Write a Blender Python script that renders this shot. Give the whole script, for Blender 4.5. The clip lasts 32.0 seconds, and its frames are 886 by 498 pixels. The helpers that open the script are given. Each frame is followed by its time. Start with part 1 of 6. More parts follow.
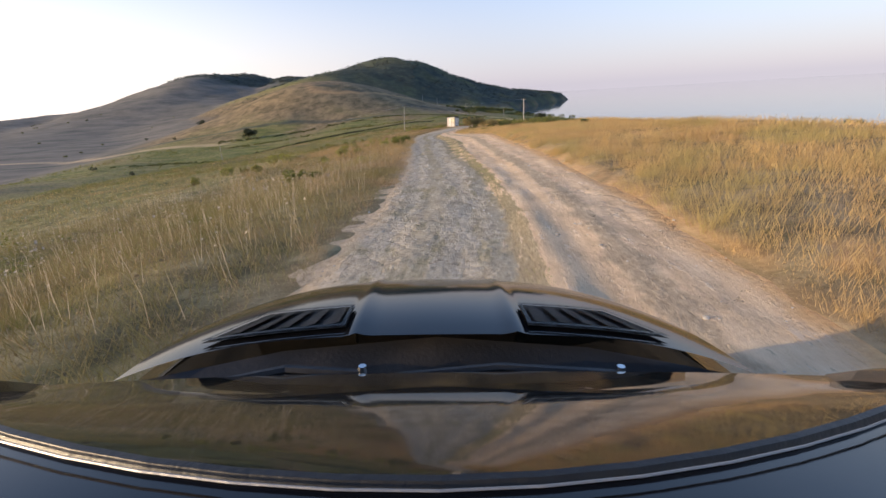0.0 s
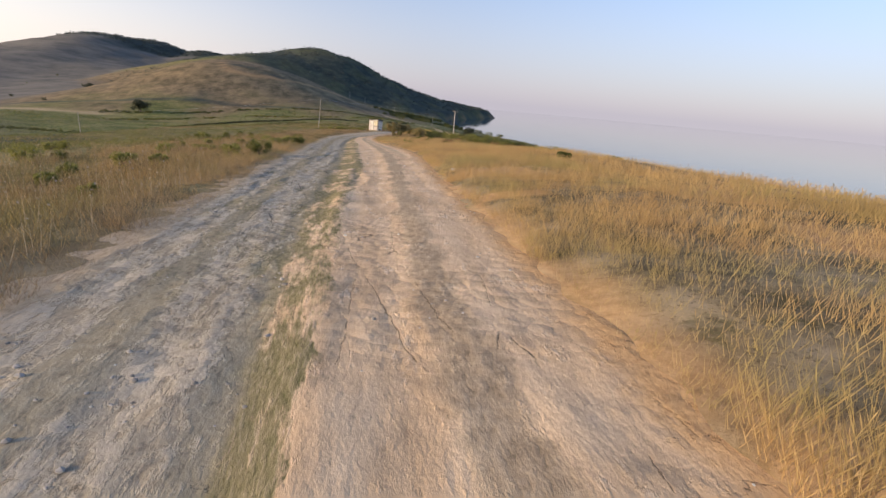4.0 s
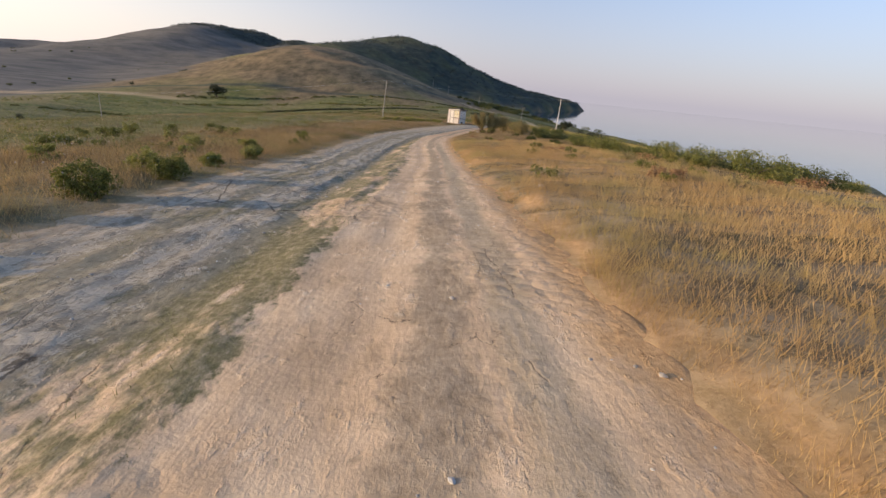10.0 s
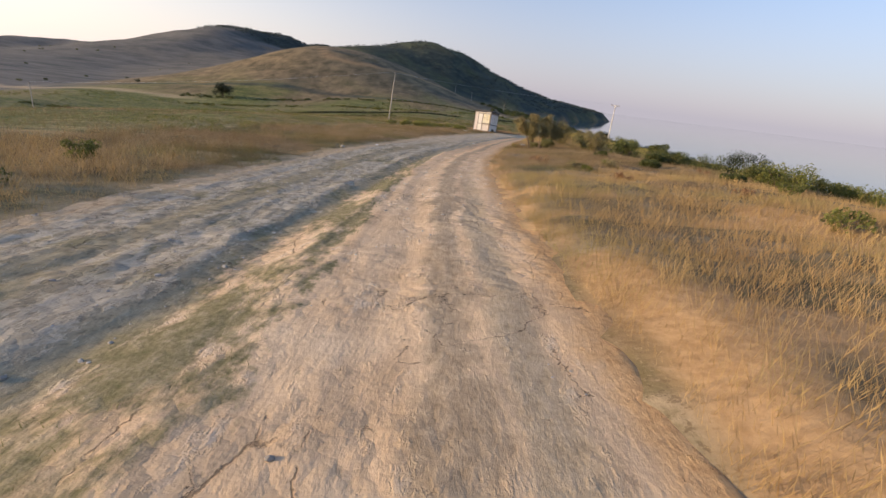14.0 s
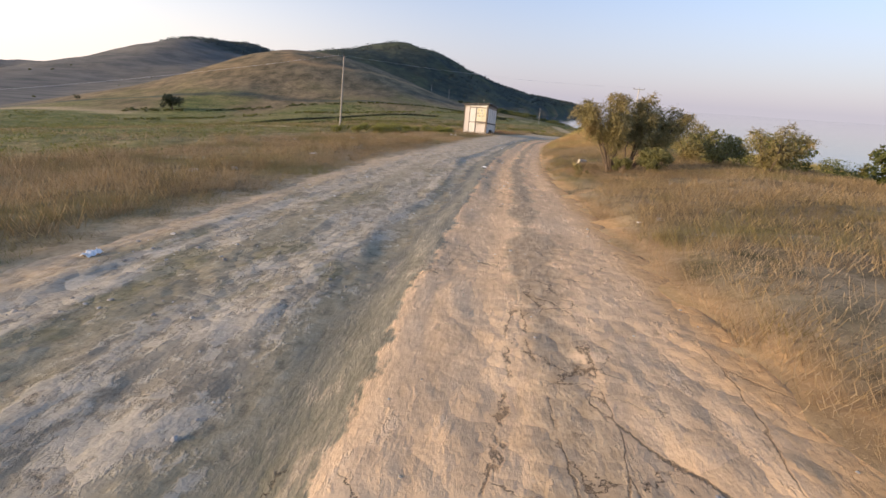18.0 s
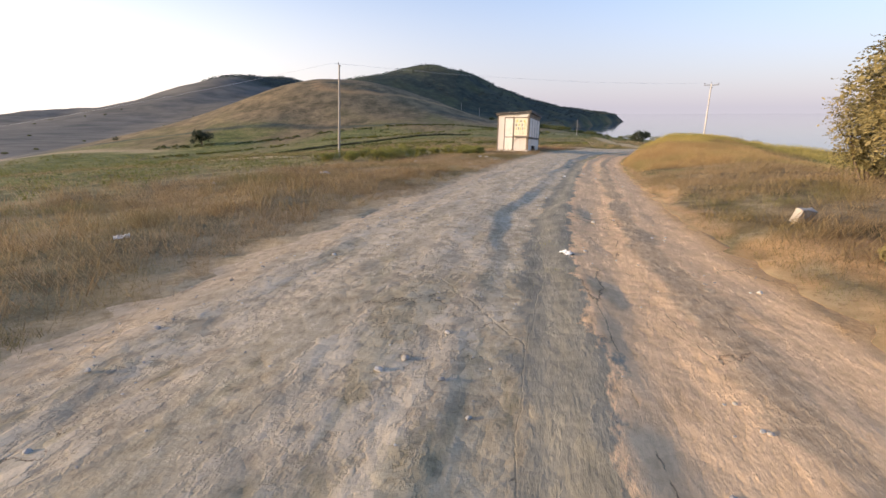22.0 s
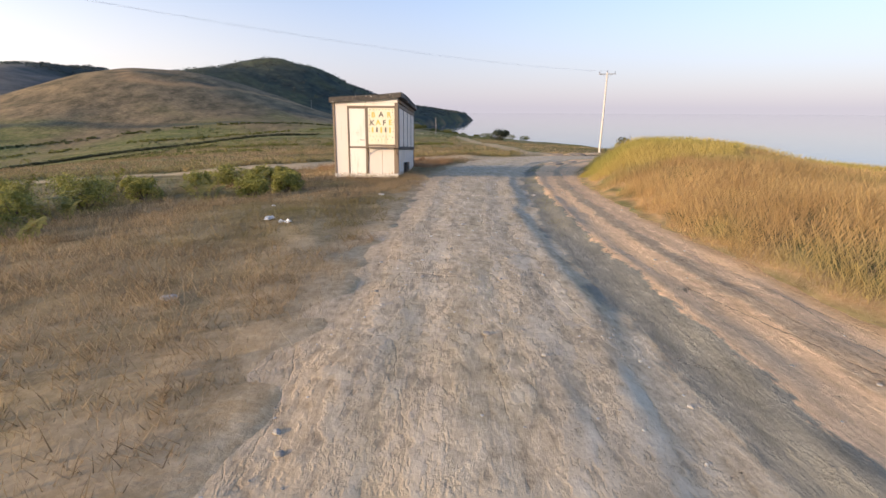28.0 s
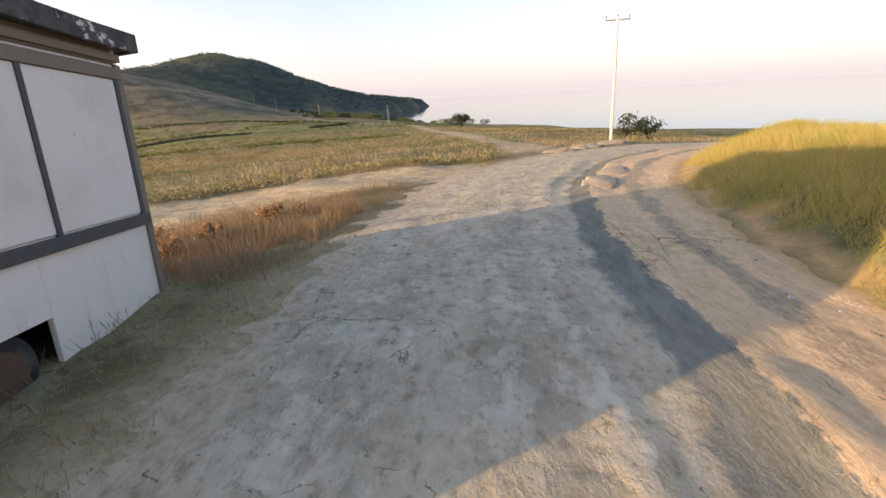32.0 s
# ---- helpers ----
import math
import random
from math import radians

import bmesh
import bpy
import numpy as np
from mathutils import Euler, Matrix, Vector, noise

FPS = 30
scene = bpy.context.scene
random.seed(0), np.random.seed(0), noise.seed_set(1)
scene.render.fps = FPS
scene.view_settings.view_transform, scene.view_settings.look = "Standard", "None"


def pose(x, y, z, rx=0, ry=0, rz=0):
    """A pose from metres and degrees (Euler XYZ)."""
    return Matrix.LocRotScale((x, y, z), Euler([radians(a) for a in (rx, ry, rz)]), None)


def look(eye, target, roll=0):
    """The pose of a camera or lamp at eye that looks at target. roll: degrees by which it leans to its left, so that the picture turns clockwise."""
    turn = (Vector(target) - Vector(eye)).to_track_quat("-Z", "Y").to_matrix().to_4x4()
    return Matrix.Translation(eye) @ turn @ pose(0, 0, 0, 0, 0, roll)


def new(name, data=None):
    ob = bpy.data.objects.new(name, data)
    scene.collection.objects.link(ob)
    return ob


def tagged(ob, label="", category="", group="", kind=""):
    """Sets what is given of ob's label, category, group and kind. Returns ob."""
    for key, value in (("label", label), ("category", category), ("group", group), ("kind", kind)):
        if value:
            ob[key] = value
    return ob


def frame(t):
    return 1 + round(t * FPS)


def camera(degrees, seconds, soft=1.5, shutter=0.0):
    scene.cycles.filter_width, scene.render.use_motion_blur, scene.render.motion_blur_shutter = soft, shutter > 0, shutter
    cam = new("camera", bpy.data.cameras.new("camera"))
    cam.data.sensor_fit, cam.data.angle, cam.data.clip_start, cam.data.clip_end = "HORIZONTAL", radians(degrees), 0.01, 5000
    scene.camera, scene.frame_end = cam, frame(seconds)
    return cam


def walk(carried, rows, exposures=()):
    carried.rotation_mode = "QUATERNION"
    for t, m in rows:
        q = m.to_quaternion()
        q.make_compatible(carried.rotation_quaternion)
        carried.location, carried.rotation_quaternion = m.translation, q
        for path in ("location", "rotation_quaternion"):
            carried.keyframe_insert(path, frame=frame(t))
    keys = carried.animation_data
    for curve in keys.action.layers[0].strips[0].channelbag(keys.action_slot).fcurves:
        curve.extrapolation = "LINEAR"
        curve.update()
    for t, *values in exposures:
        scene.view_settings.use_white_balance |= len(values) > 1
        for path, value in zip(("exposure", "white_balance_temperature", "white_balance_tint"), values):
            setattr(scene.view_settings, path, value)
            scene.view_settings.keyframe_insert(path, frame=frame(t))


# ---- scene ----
cam = camera(87.5, 32.0, soft=1.5, shutter=0.0)

# ---------------------------------------------------------------- the drive
# seconds, place, yaw to the left, pitch, roll
PATH = [
    (0, 0.01, 0.01, 0.00, 2.03, -18.45, -3.26),
    (0.5, 0.12, 1.97, -0.07, -0.45, -17.44, -3.22),
    (1, 0.32, 3.75, -0.14, -2.53, -18.00, -4.90),
    (1.5, 0.48, 5.38, -0.20, -5.24, -18.61, -2.64),
    (2, 0.67, 6.96, -0.27, -7.86, -18.46, -0.22),
    (2.5, 0.88, 8.62, -0.36, -9.59, -18.82, 1.13),
    (4.5, 1.30, 16.22, -0.62, -7.75, -17.35, 6.30),
    (5, 1.41, 18.51, -0.73, -5.41, -18.06, 5.43),
    (5.5, 1.49, 21.02, -0.85, -3.73, -18.38, 5.14),
    (6, 1.52, 23.64, -1.00, -3.25, -18.98, 5.77),
    (6.5, 1.62, 26.27, -1.19, -2.78, -18.40, 4.43),
    (7, 1.63, 28.91, -1.36, -2.83, -18.64, 5.29),
    (7.5, 1.57, 31.39, -1.51, -3.10, -17.83, 7.55),
    (8, 1.59, 33.99, -1.61, -2.69, -17.26, 7.38),
    (8.5, 1.56, 36.53, -1.73, -2.26, -17.62, 7.17),
    (9, 1.52, 39.04, -1.83, -1.53, -17.94, 7.18),
    (9.5, 1.43, 41.41, -2.01, -0.04, -19.02, 5.60),
    (10, 1.25, 43.85, -2.17, 0.79, -19.43, 5.90),
    (10.5, 1.21, 46.54, -2.43, 1.50, -19.04, 5.15),
    (11, 1.06, 49.16, -2.63, 1.72, -19.79, 5.47),
    (11.5, 0.88, 51.76, -2.82, 1.53, -18.87, 5.78),
    (12, 0.79, 54.36, -2.99, 1.85, -19.27, 4.22),
    (12.5, 0.68, 56.98, -3.18, 1.90, -19.63, 4.67),
    (13, 0.51, 59.61, -3.37, 2.15, -19.67, 5.59),
    (13.5, 0.26, 62.23, -3.63, 2.81, -19.84, 5.85),
    (14, -0.08, 64.85, -3.84, 3.10, -18.86, 7.09),
    (14.5, -0.37, 67.49, -4.06, 3.25, -18.43, 6.79),
    (15, -0.58, 70.11, -4.25, 3.81, -18.24, 6.00),
    (15.5, -0.81, 72.65, -4.41, 4.26, -18.72, 5.44),
    (17.5, -1.57, 82.56, -4.96, 2.62, -19.00, 4.51),
    (18, -1.61, 84.83, -5.07, 1.32, -18.64, 3.83),
    (18.5, -1.61, 86.90, -5.14, 0.12, -18.39, 3.67),
    (19, -1.58, 88.82, -5.27, -1.34, -18.74, 4.52),
    (19.5, -1.45, 90.54, -5.37, -1.53, -19.05, 2.43),
    (20, -1.43, 91.97, -5.50, -1.57, -19.35, 3.33),
    (20.5, -1.46, 93.09, -5.59, -1.20, -19.30, 4.08),
    (21, -1.37, 93.90, -5.62, 0.58, -17.66, 0.83),
    (21.5, -1.42, 94.70, -5.66, 2.94, -17.01, -0.31),
    (22, -1.68, 95.69, -5.74, 6.25, -16.55, -0.16),
    (22.5, -1.86, 96.69, -5.77, 10.24, -17.05, -3.83),
    (23, -2.13, 97.66, -5.78, 11.73, -16.00, -2.60),
    (23.5, -2.35, 98.74, -5.81, 11.93, -15.39, -2.99),
    (24, -2.51, 99.93, -5.87, 10.72, -14.63, -3.71),
    (24.5, -2.67, 101.20, -5.91, 7.20, -15.85, -0.74),
    (25, -2.59, 102.56, -5.94, 2.63, -16.24, -1.33),
    (25.5, -2.40, 103.94, -5.95, -1.99, -17.05, -3.12),
    (26, -2.18, 105.49, -5.99, -5.99, -16.87, -1.24),
    (26.5, -1.90, 107.09, -6.07, -7.47, -17.27, -1.95),
    (28.5, -0.56, 114.39, -6.26, -11.99, -16.41, 0.29),
    (29, -0.10, 116.24, -6.30, -12.73, -16.33, -1.15),
    (29.5, 0.42, 118.04, -6.35, -13.37, -17.27, -2.58),
    (30, 0.91, 119.80, -6.39, -14.14, -17.62, -3.36),
    (30.5, 1.51, 121.67, -6.41, -15.39, -17.47, -2.38),
    (31, 2.10, 123.53, -6.53, -15.58, -17.64, -2.24),
    (31.5, 2.65, 125.41, -6.61, -15.19, -18.07, -2.89),
    (32, 3.31, 127.37, -6.79, -15.14, -18.34, -3.26),
]


def aimed(x, y, z, yaw, pitch, roll):
    a, p = radians(yaw), radians(pitch)
    ahead = Vector((-math.sin(a) * math.cos(p), math.cos(a) * math.cos(p), math.sin(p)))
    return look((x, y, z), Vector((x, y, z)) + ahead, roll)


# the clip's camera darkens a little on the open stretch and brightens again
STOPS = ((0, 0.3), (2, 0.2), (5, 0.0), (9, -0.05), (15, -0.02), (17.5, 0.12), (19.5, 0.15), (21.5, 0.24), (24, 0.42), (25, 0.45), (26, 0.34), (29, 0.28), (30.5, 0.3), (31.2, 0.42), (32, 0.66))
# and its white balance warms as it comes into the trailer's shade
STOPS = [(t, s, 6500 + 900 * max(0.0, (t - 30.5) / 1.5), 10) for t, s in STOPS]
walk(cam, [(t, aimed(*row)) for t, *row in PATH], STOPS)

# ---------------------------------------------------------------- light: low evening sun behind the left shoulder
SUN_AZ, SUN_EL = -106.0, 11.0          # degrees from +y towards +x, and above the horizon
sun_way = Vector((math.sin(radians(SUN_AZ)) * math.cos(radians(SUN_EL)),
                  math.cos(radians(SUN_AZ)) * math.cos(radians(SUN_EL)), math.sin(radians(SUN_EL))))
sun_data = bpy.data.lights.new("sun", "SUN")
sun_data.energy, sun_data.angle, sun_data.color = 5.0, radians(0.6), (1.0, 0.74, 0.46)
sun = new("sun", sun_data)
sun.matrix_world = look((0, 0, 40), Vector((0, 0, 40)) - sun_way)

world = bpy.data.worlds.new("world")
scene.world = world
world.use_nodes = True
wn = world.node_tree.nodes
sky = wn.new("ShaderNodeTexSky")
sky.sky_type, sky.sun_disc = "NISHITA", False
sky.sun_elevation, sky.sun_rotation = radians(SUN_EL), radians(SUN_AZ)
sky.altitude, sky.air_density, sky.dust_density, sky.ozone_density = 30, 1.0, 1.4, 2.2
# evening haze: the lower sky is paler and a little rosy
tint = wn.new("ShaderNodeMix")
tint.data_type, tint.blend_type = "RGBA", "MULTIPLY"
tint.inputs[0].default_value = 1.0
tint.inputs[7].default_value = (0.31, 0.29, 0.322, 1)
world.node_tree.links.new(sky.outputs[0], tint.inputs[6])
place = wn.new("ShaderNodeTexCoord")
rim = wn.new("ShaderNodeVectorMath")
rim.operation = "MAXIMUM"
rim.inputs[1].default_value = (-2.0, -2.0, 0.006)
world.node_tree.links.new(place.outputs["Generated"], rim.inputs[0])
world.node_tree.links.new(rim.outputs[0], sky.inputs["Vector"])
parts = wn.new("ShaderNodeSeparateXYZ")
world.node_tree.links.new(place.outputs["Generated"], parts.inputs[0])
low = wn.new("ShaderNodeMapRange")
low.interpolation_type = "SMOOTHSTEP"
for key, value in (("From Min", 0.37), ("From Max", -0.02), ("To Min", 0.0), ("To Max", 0.78)):
    low.inputs[key].default_value = value
world.node_tree.links.new(parts.outputs[2], low.inputs["Value"])
haze = wn.new("ShaderNodeMix")
haze.data_type = "RGBA"
# the haze is brighter towards the sun
facing = wn.new("ShaderNodeVectorMath")
facing.operation = "DOT_PRODUCT"
facing.inputs[1].default_value = (sun_way.x, sun_way.y, 0.0)
world.node_tree.links.new(place.outputs["Generated"], facing.inputs[0])
glow = wn.new("ShaderNodeMapRange")
glow.interpolation_type = "SMOOTHSTEP"
for key, value in (("From Min", -0.45), ("From Max", 0.75)):
    glow.inputs[key].default_value = value
world.node_tree.links.new(facing.outputs["Value"], glow.inputs["Value"])
bright = wn.new("ShaderNodeMix")
bright.data_type = "RGBA"
bright.inputs[6].default_value, bright.inputs[7].default_value = (0.70, 0.655, 0.78, 1), (1.65, 1.45, 1.30, 1)
world.node_tree.links.new(glow.outputs[0], bright.inputs[0])
world.node_tree.links.new(bright.outputs[2], haze.inputs[7])
world.node_tree.links.new(low.outputs[0], haze.inputs[0])
world.node_tree.links.new(tint.outputs[2], haze.inputs[6])
world.node_tree.links.new(haze.outputs[2], wn["Background"].inputs[0])
wn["Background"].inputs[1].default_value = 0.85

# ---------------------------------------------------------------- small tools
RNG = np.random.default_rng(7)


def part(name, bm, material, parent=None, label="", smooth=False):
    """Links a bmesh as one mesh object, under its thing where one is given."""
    me = bpy.data.meshes.new(name)
    bm.to_mesh(me)
    bm.free()
    if smooth:
        for p in me.polygons:
            p.use_smooth = True
    me.materials.append(material)
    ob = new(name, me)
    if parent is not None:
        ob.parent = parent
    if label:
        ob["label"] = label
    return ob


def sheet(name, verts, faces, material, parent=None, smooth=True, label=""):
    """Links arrays of vertices and faces (all triangles or all quads) as one mesh object."""
    verts, faces = np.asarray(verts, np.float32), np.asarray(faces, np.int32)
    me = bpy.data.meshes.new(name)
    n = faces.shape[1]
    me.vertices.add(len(verts))
    me.vertices.foreach_set("co", verts.ravel())
    me.loops.add(faces.size)
    me.loops.foreach_set("vertex_index", faces.ravel())
    me.polygons.add(len(faces))
    me.polygons.foreach_set("loop_start", np.arange(0, faces.size, n, dtype=np.int32))
    me.polygons.foreach_set("loop_total", np.full(len(faces), n, np.int32))
    me.polygons.foreach_set("use_smooth", np.full(len(faces), smooth))
    me.update(calc_edges=True)
    me.materials.append(material)
    ob = new(name, me)
    if parent is not None:
        ob.parent = parent
    if label:
        ob["label"] = label
    return ob


def thing(name, x, y, z, turn=0.0, label="", category="", group="", kind=""):
    ob = new(name)
    ob.empty_display_size = 0.2
    ob.matrix_world = pose(x, y, z, 0, 0, turn)
    return tagged(ob, label, category, group, kind)


def box(bm, x0, x1, y0, y1, z0, z1, bevel=0.0):
    r = bmesh.ops.create_cube(bm, size=1.0)["verts"]
    for v in r:
        v.co = Vector(((x0 + x1) / 2 + v.co.x * (x1 - x0), (y0 + y1) / 2 + v.co.y * (y1 - y0), (z0 + z1) / 2 + v.co.z * (z1 - z0)))
    if bevel:
        edges = list({e for v in r for e in v.link_edges})
        bmesh.ops.bevel(bm, geom=edges, offset=bevel, segments=2, affect="EDGES", profile=0.5)
    return r


def boxed(*a, **k):
    bm = bmesh.new()
    box(bm, *a, **k)
    return bm


def tube(bm, points, radii, sides=8):
    """A tapered tube along points, with closed ends."""
    rings, pts = [], [Vector(p) for p in points]
    for i, p in enumerate(pts):
        way = (pts[min(i + 1, len(pts) - 1)] - pts[max(i - 1, 0)]).normalized()
        side = way.cross(Vector((0.3, 0.9, 0.2)) if abs(way.z) > 0.8 else Vector((0, 0, 1))).normalized()
        up = side.cross(way)
        rings.append([bm.verts.new(p + (side * math.cos(a) + up * math.sin(a)) * radii[i])
                      for a in (k * math.tau / sides for k in range(sides))])
    for a, b in zip(rings, rings[1:]):
        for k in range(sides):
            bm.faces.new((a[k], a[(k + 1) % sides], b[(k + 1) % sides], b[k]))
    bm.faces.new(rings[0][::-1])
    bm.faces.new(rings[-1])
    return bm


def tubed(points, radii, sides=8):
    return tube(bmesh.new(), points, radii, sides)


def step(a, b, x):
    t = np.clip((x - a) / (b - a), 0, 1)
    return t * t * (3 - 2 * t)


# smooth random fields on the plan
def lattice(seed):
    return np.random.default_rng(seed).random((256, 256))


LAT = [lattice(i) for i in range(6)]


def field(x, y, size, k=0):
    """Smooth noise from -1 to 1 with bumps about size metres wide."""
    px, py = x / size, y / size
    ix, iy = np.floor(px).astype(int), np.floor(py).astype(int)
    fx, fy = px - ix, py - iy
    fx, fy = fx * fx * (3 - 2 * fx), fy * fy * (3 - 2 * fy)
    n = LAT[k]
    a, b = n[ix % 256, iy % 256], n[(ix + 1) % 256, iy % 256]
    c, d = n[ix % 256, (iy + 1) % 256], n[(ix + 1) % 256, (iy + 1) % 256]
    return ((a * (1 - fx) + b * fx) * (1 - fy) + (c * (1 - fx) + d * fx) * fy) * 2 - 1


# ---------------------------------------------------------------- materials
class Nodes:
    """A short way to write node trees."""

    def __init__(self, name):
        self.mat = bpy.data.materials.new(name)
        self.mat.use_nodes = True
        self.tree = self.mat.node_tree
        self.bsdf = self.tree.nodes["Principled BSDF"]
        self.out = self.tree.nodes["Material Output"]

    def node(self, kind, **values):
        n = self.tree.nodes.new(kind)
        for key, value in values.items():
            n.inputs[key].default_value = value
        return n

    def link(self, a, b):
        self.tree.links.new(a, b)

    def where(self):
        return self.node("ShaderNodeTexCoord").outputs["Object"]

    def noise(self, scale, detail=4.0, rough=0.55, at=None, stretch=None):
        at = at or self.where()
        if stretch:
            m = self.node("ShaderNodeMapping", Scale=stretch)
            self.link(at, m.inputs["Vector"])
            at = m.outputs[0]
        n = self.node("ShaderNodeTexNoise", Scale=scale, Detail=detail, Roughness=rough)
        self.link(at, n.inputs["Vector"])
        return n.outputs["Fac"]

    def ramp(self, fac, *stops):
        r = self.node("ShaderNodeValToRGB")
        el = r.color_ramp.elements
        for i, (p, c) in enumerate(stops):
            e = el[i] if i < 2 else el.new(p)
            e.position, e.color = p, (*c, 1) if len(c) == 3 else c
        self.link(fac, r.inputs[0])
        return r.outputs[0]

    def mask(self, fac, a, b):
        r = self.node("ShaderNodeMapRange", **{"From Min": a, "From Max": b})
        r.interpolation_type = "SMOOTHSTEP"
        self.link(fac, r.inputs["Value"])
        return r.outputs[0]

    def mix(self, fac, a, b, how="MIX"):
        m = self.tree.nodes.new("ShaderNodeMix")
        m.data_type, m.blend_type = "RGBA", how
        for value, socket in ((fac, m.inputs[0]), (a, m.inputs[6]), (b, m.inputs[7])):
            if isinstance(value, (int, float)):
                socket.default_value = value
            elif isinstance(value, tuple):
                socket.default_value = (*value, 1) if len(value) == 3 else value
            else:
                self.link(value, socket)
        return m.outputs[2]

    def math(self, how, a, b=0.0):
        m = self.tree.nodes.new("ShaderNodeMath")
        m.operation = how
        for value, socket in ((a, m.inputs[0]), (b, m.inputs[1])):
            if isinstance(value, (int, float)):
                socket.default_value = value
            else:
                self.link(value, socket)
        return m.outputs[0]

    def attr(self, name):
        n = self.tree.nodes.new("ShaderNodeAttribute")
        n.attribute_name = name
        return n.outputs["Fac"]

    def bump(self, height, strength=0.5, distance=0.05, after=None):
        b = self.node("ShaderNodeBump", Strength=strength, Distance=distance)
        self.link(height, b.inputs["Height"])
        if after:
            self.link(after, b.inputs["Normal"])
        self.link(b.outputs[0], self.bsdf.inputs["Normal"])
        return b.outputs[0]

    def set(self, color=None, rough=None, metal=None, **more):
        for key, value in (("Base Color", color), ("Roughness", rough), ("Metallic", metal), *more.items()):
            if value is None:
                continue
            s = self.bsdf.inputs[key.replace("_", " ")]
            if isinstance(value, tuple):
                s.default_value = (*value, 1) if len(value) == 3 else value
            elif isinstance(value, (int, float)):
                s.default_value = value
            else:
                self.link(value, s)
        return self


def worn(name, color, rough=0.7, scale=6.0, spread=0.35, dirt=(0.12, 0.09, 0.06), amount=0.35, bump=0.2, metal=0.0, streaks=0.0):
    """A painted, wooden or rubber surface with grain and blotches of dirt."""
    n = Nodes(name)
    big, fine = n.noise(scale * 0.35, 5), n.noise(scale * 6, 4)
    c = n.mix(n.math("MULTIPLY", fine, spread), color, tuple(v * 0.6 for v in color))
    c = n.mix(n.math("MULTIPLY", n.mask(big, 0.5, 0.78), amount), c, dirt)
    if streaks:
        runs = n.noise(7.0, 5, 0.65, stretch=(1.0, 1.0, 0.07))
        blot = n.noise(1.7, 4, 0.6)
        c = n.mix(n.math("MULTIPLY", n.math("MULTIPLY", n.mask(runs, 0.52, 0.70), n.mask(blot, 0.42, 0.62)), streaks), c, dirt)
        chips = n.math("MULTIPLY", n.mask(n.noise(11.0, 6, 0.75), 0.63, 0.66), n.mask(blot, 0.5, 0.6))
        c = n.mix(n.math("MULTIPLY", chips, 0.8), c, (0.20, 0.15, 0.10))
    n.set(c, rough, metal)
    n.bump(fine, bump, 0.01)
    return n.mat


def leaf_material(name, low, high, dry, gloss=0.6):
    n = Nodes(name)
    geo = n.tree.nodes.new("ShaderNodeNewGeometry")
    r = geo.outputs["Random Per Island"]
    c = n.mix(r, low, high)
    c = n.mix(n.math("MULTIPLY", n.mask(n.noise(0.9, 2), 0.5, 0.72), 0.55), c, dry)
    n.set(c, gloss, Specular_IOR_Level=0.25)
    soft = n.node("ShaderNodeVectorMath")
    soft.operation = "ADD"
    n.link(geo.outputs["Normal"], soft.inputs[0])
    soft.inputs[1].default_value = (0, 0, 0.5)
    n.link(soft.outputs[0], n.bsdf.inputs["Normal"])
    t = n.node("ShaderNodeBsdfTranslucent")
    n.link(c, t.inputs["Color"])
    m = n.node("ShaderNodeMixShader", Fac=0.3)
    n.link(n.bsdf.outputs[0], m.inputs[1])
    n.link(t.outputs[0], m.inputs[2])
    n.link(m.outputs[0], n.out.inputs["Surface"])
    return n.mat


def grass_material(name, pale, straw, brown, green, patch=0.35):
    n = Nodes(name)
    geo = n.tree.nodes.new("ShaderNodeNewGeometry")
    r = geo.outputs["Random Per Island"]
    c = n.ramp(r, (0.0, brown), (0.35, straw), (0.75, pale), (1.0, straw))
    c = n.mix(n.math("MULTIPLY", n.mask(n.noise(patch, 4), 0.47, 0.62), 0.7), c, green)
    c = n.mix(n.math("MULTIPLY", n.mask(n.noise(patch * 2.3, 3), 0.52, 0.7), 0.5), c, brown)
    c = n.mix(n.math("MULTIPLY", n.mask(n.noise(patch * 0.4, 5, 0.65), 0.5, 0.6), 0.45), c, brown)
    n.set(c, 0.75, Specular_IOR_Level=0.2)
    # blades are round and bent: their shading leans towards the sky
    soft = n.node("ShaderNodeVectorMath")
    soft.operation = "ADD"
    n.link(geo.outputs["Normal"], soft.inputs[0])
    soft.inputs[1].default_value = (0, 0, 0.9)
    n.link(soft.outputs[0], n.bsdf.inputs["Normal"])
    t = n.node("ShaderNodeBsdfTranslucent")
    n.link(c, t.inputs["Color"])
    m = n.node("ShaderNodeMixShader", Fac=0.3)
    n.link(n.bsdf.outputs[0], m.inputs[1])
    n.link(t.outputs[0], m.inputs[2])
    n.link(m.outputs[0], n.out.inputs["Surface"])
    return n.mat

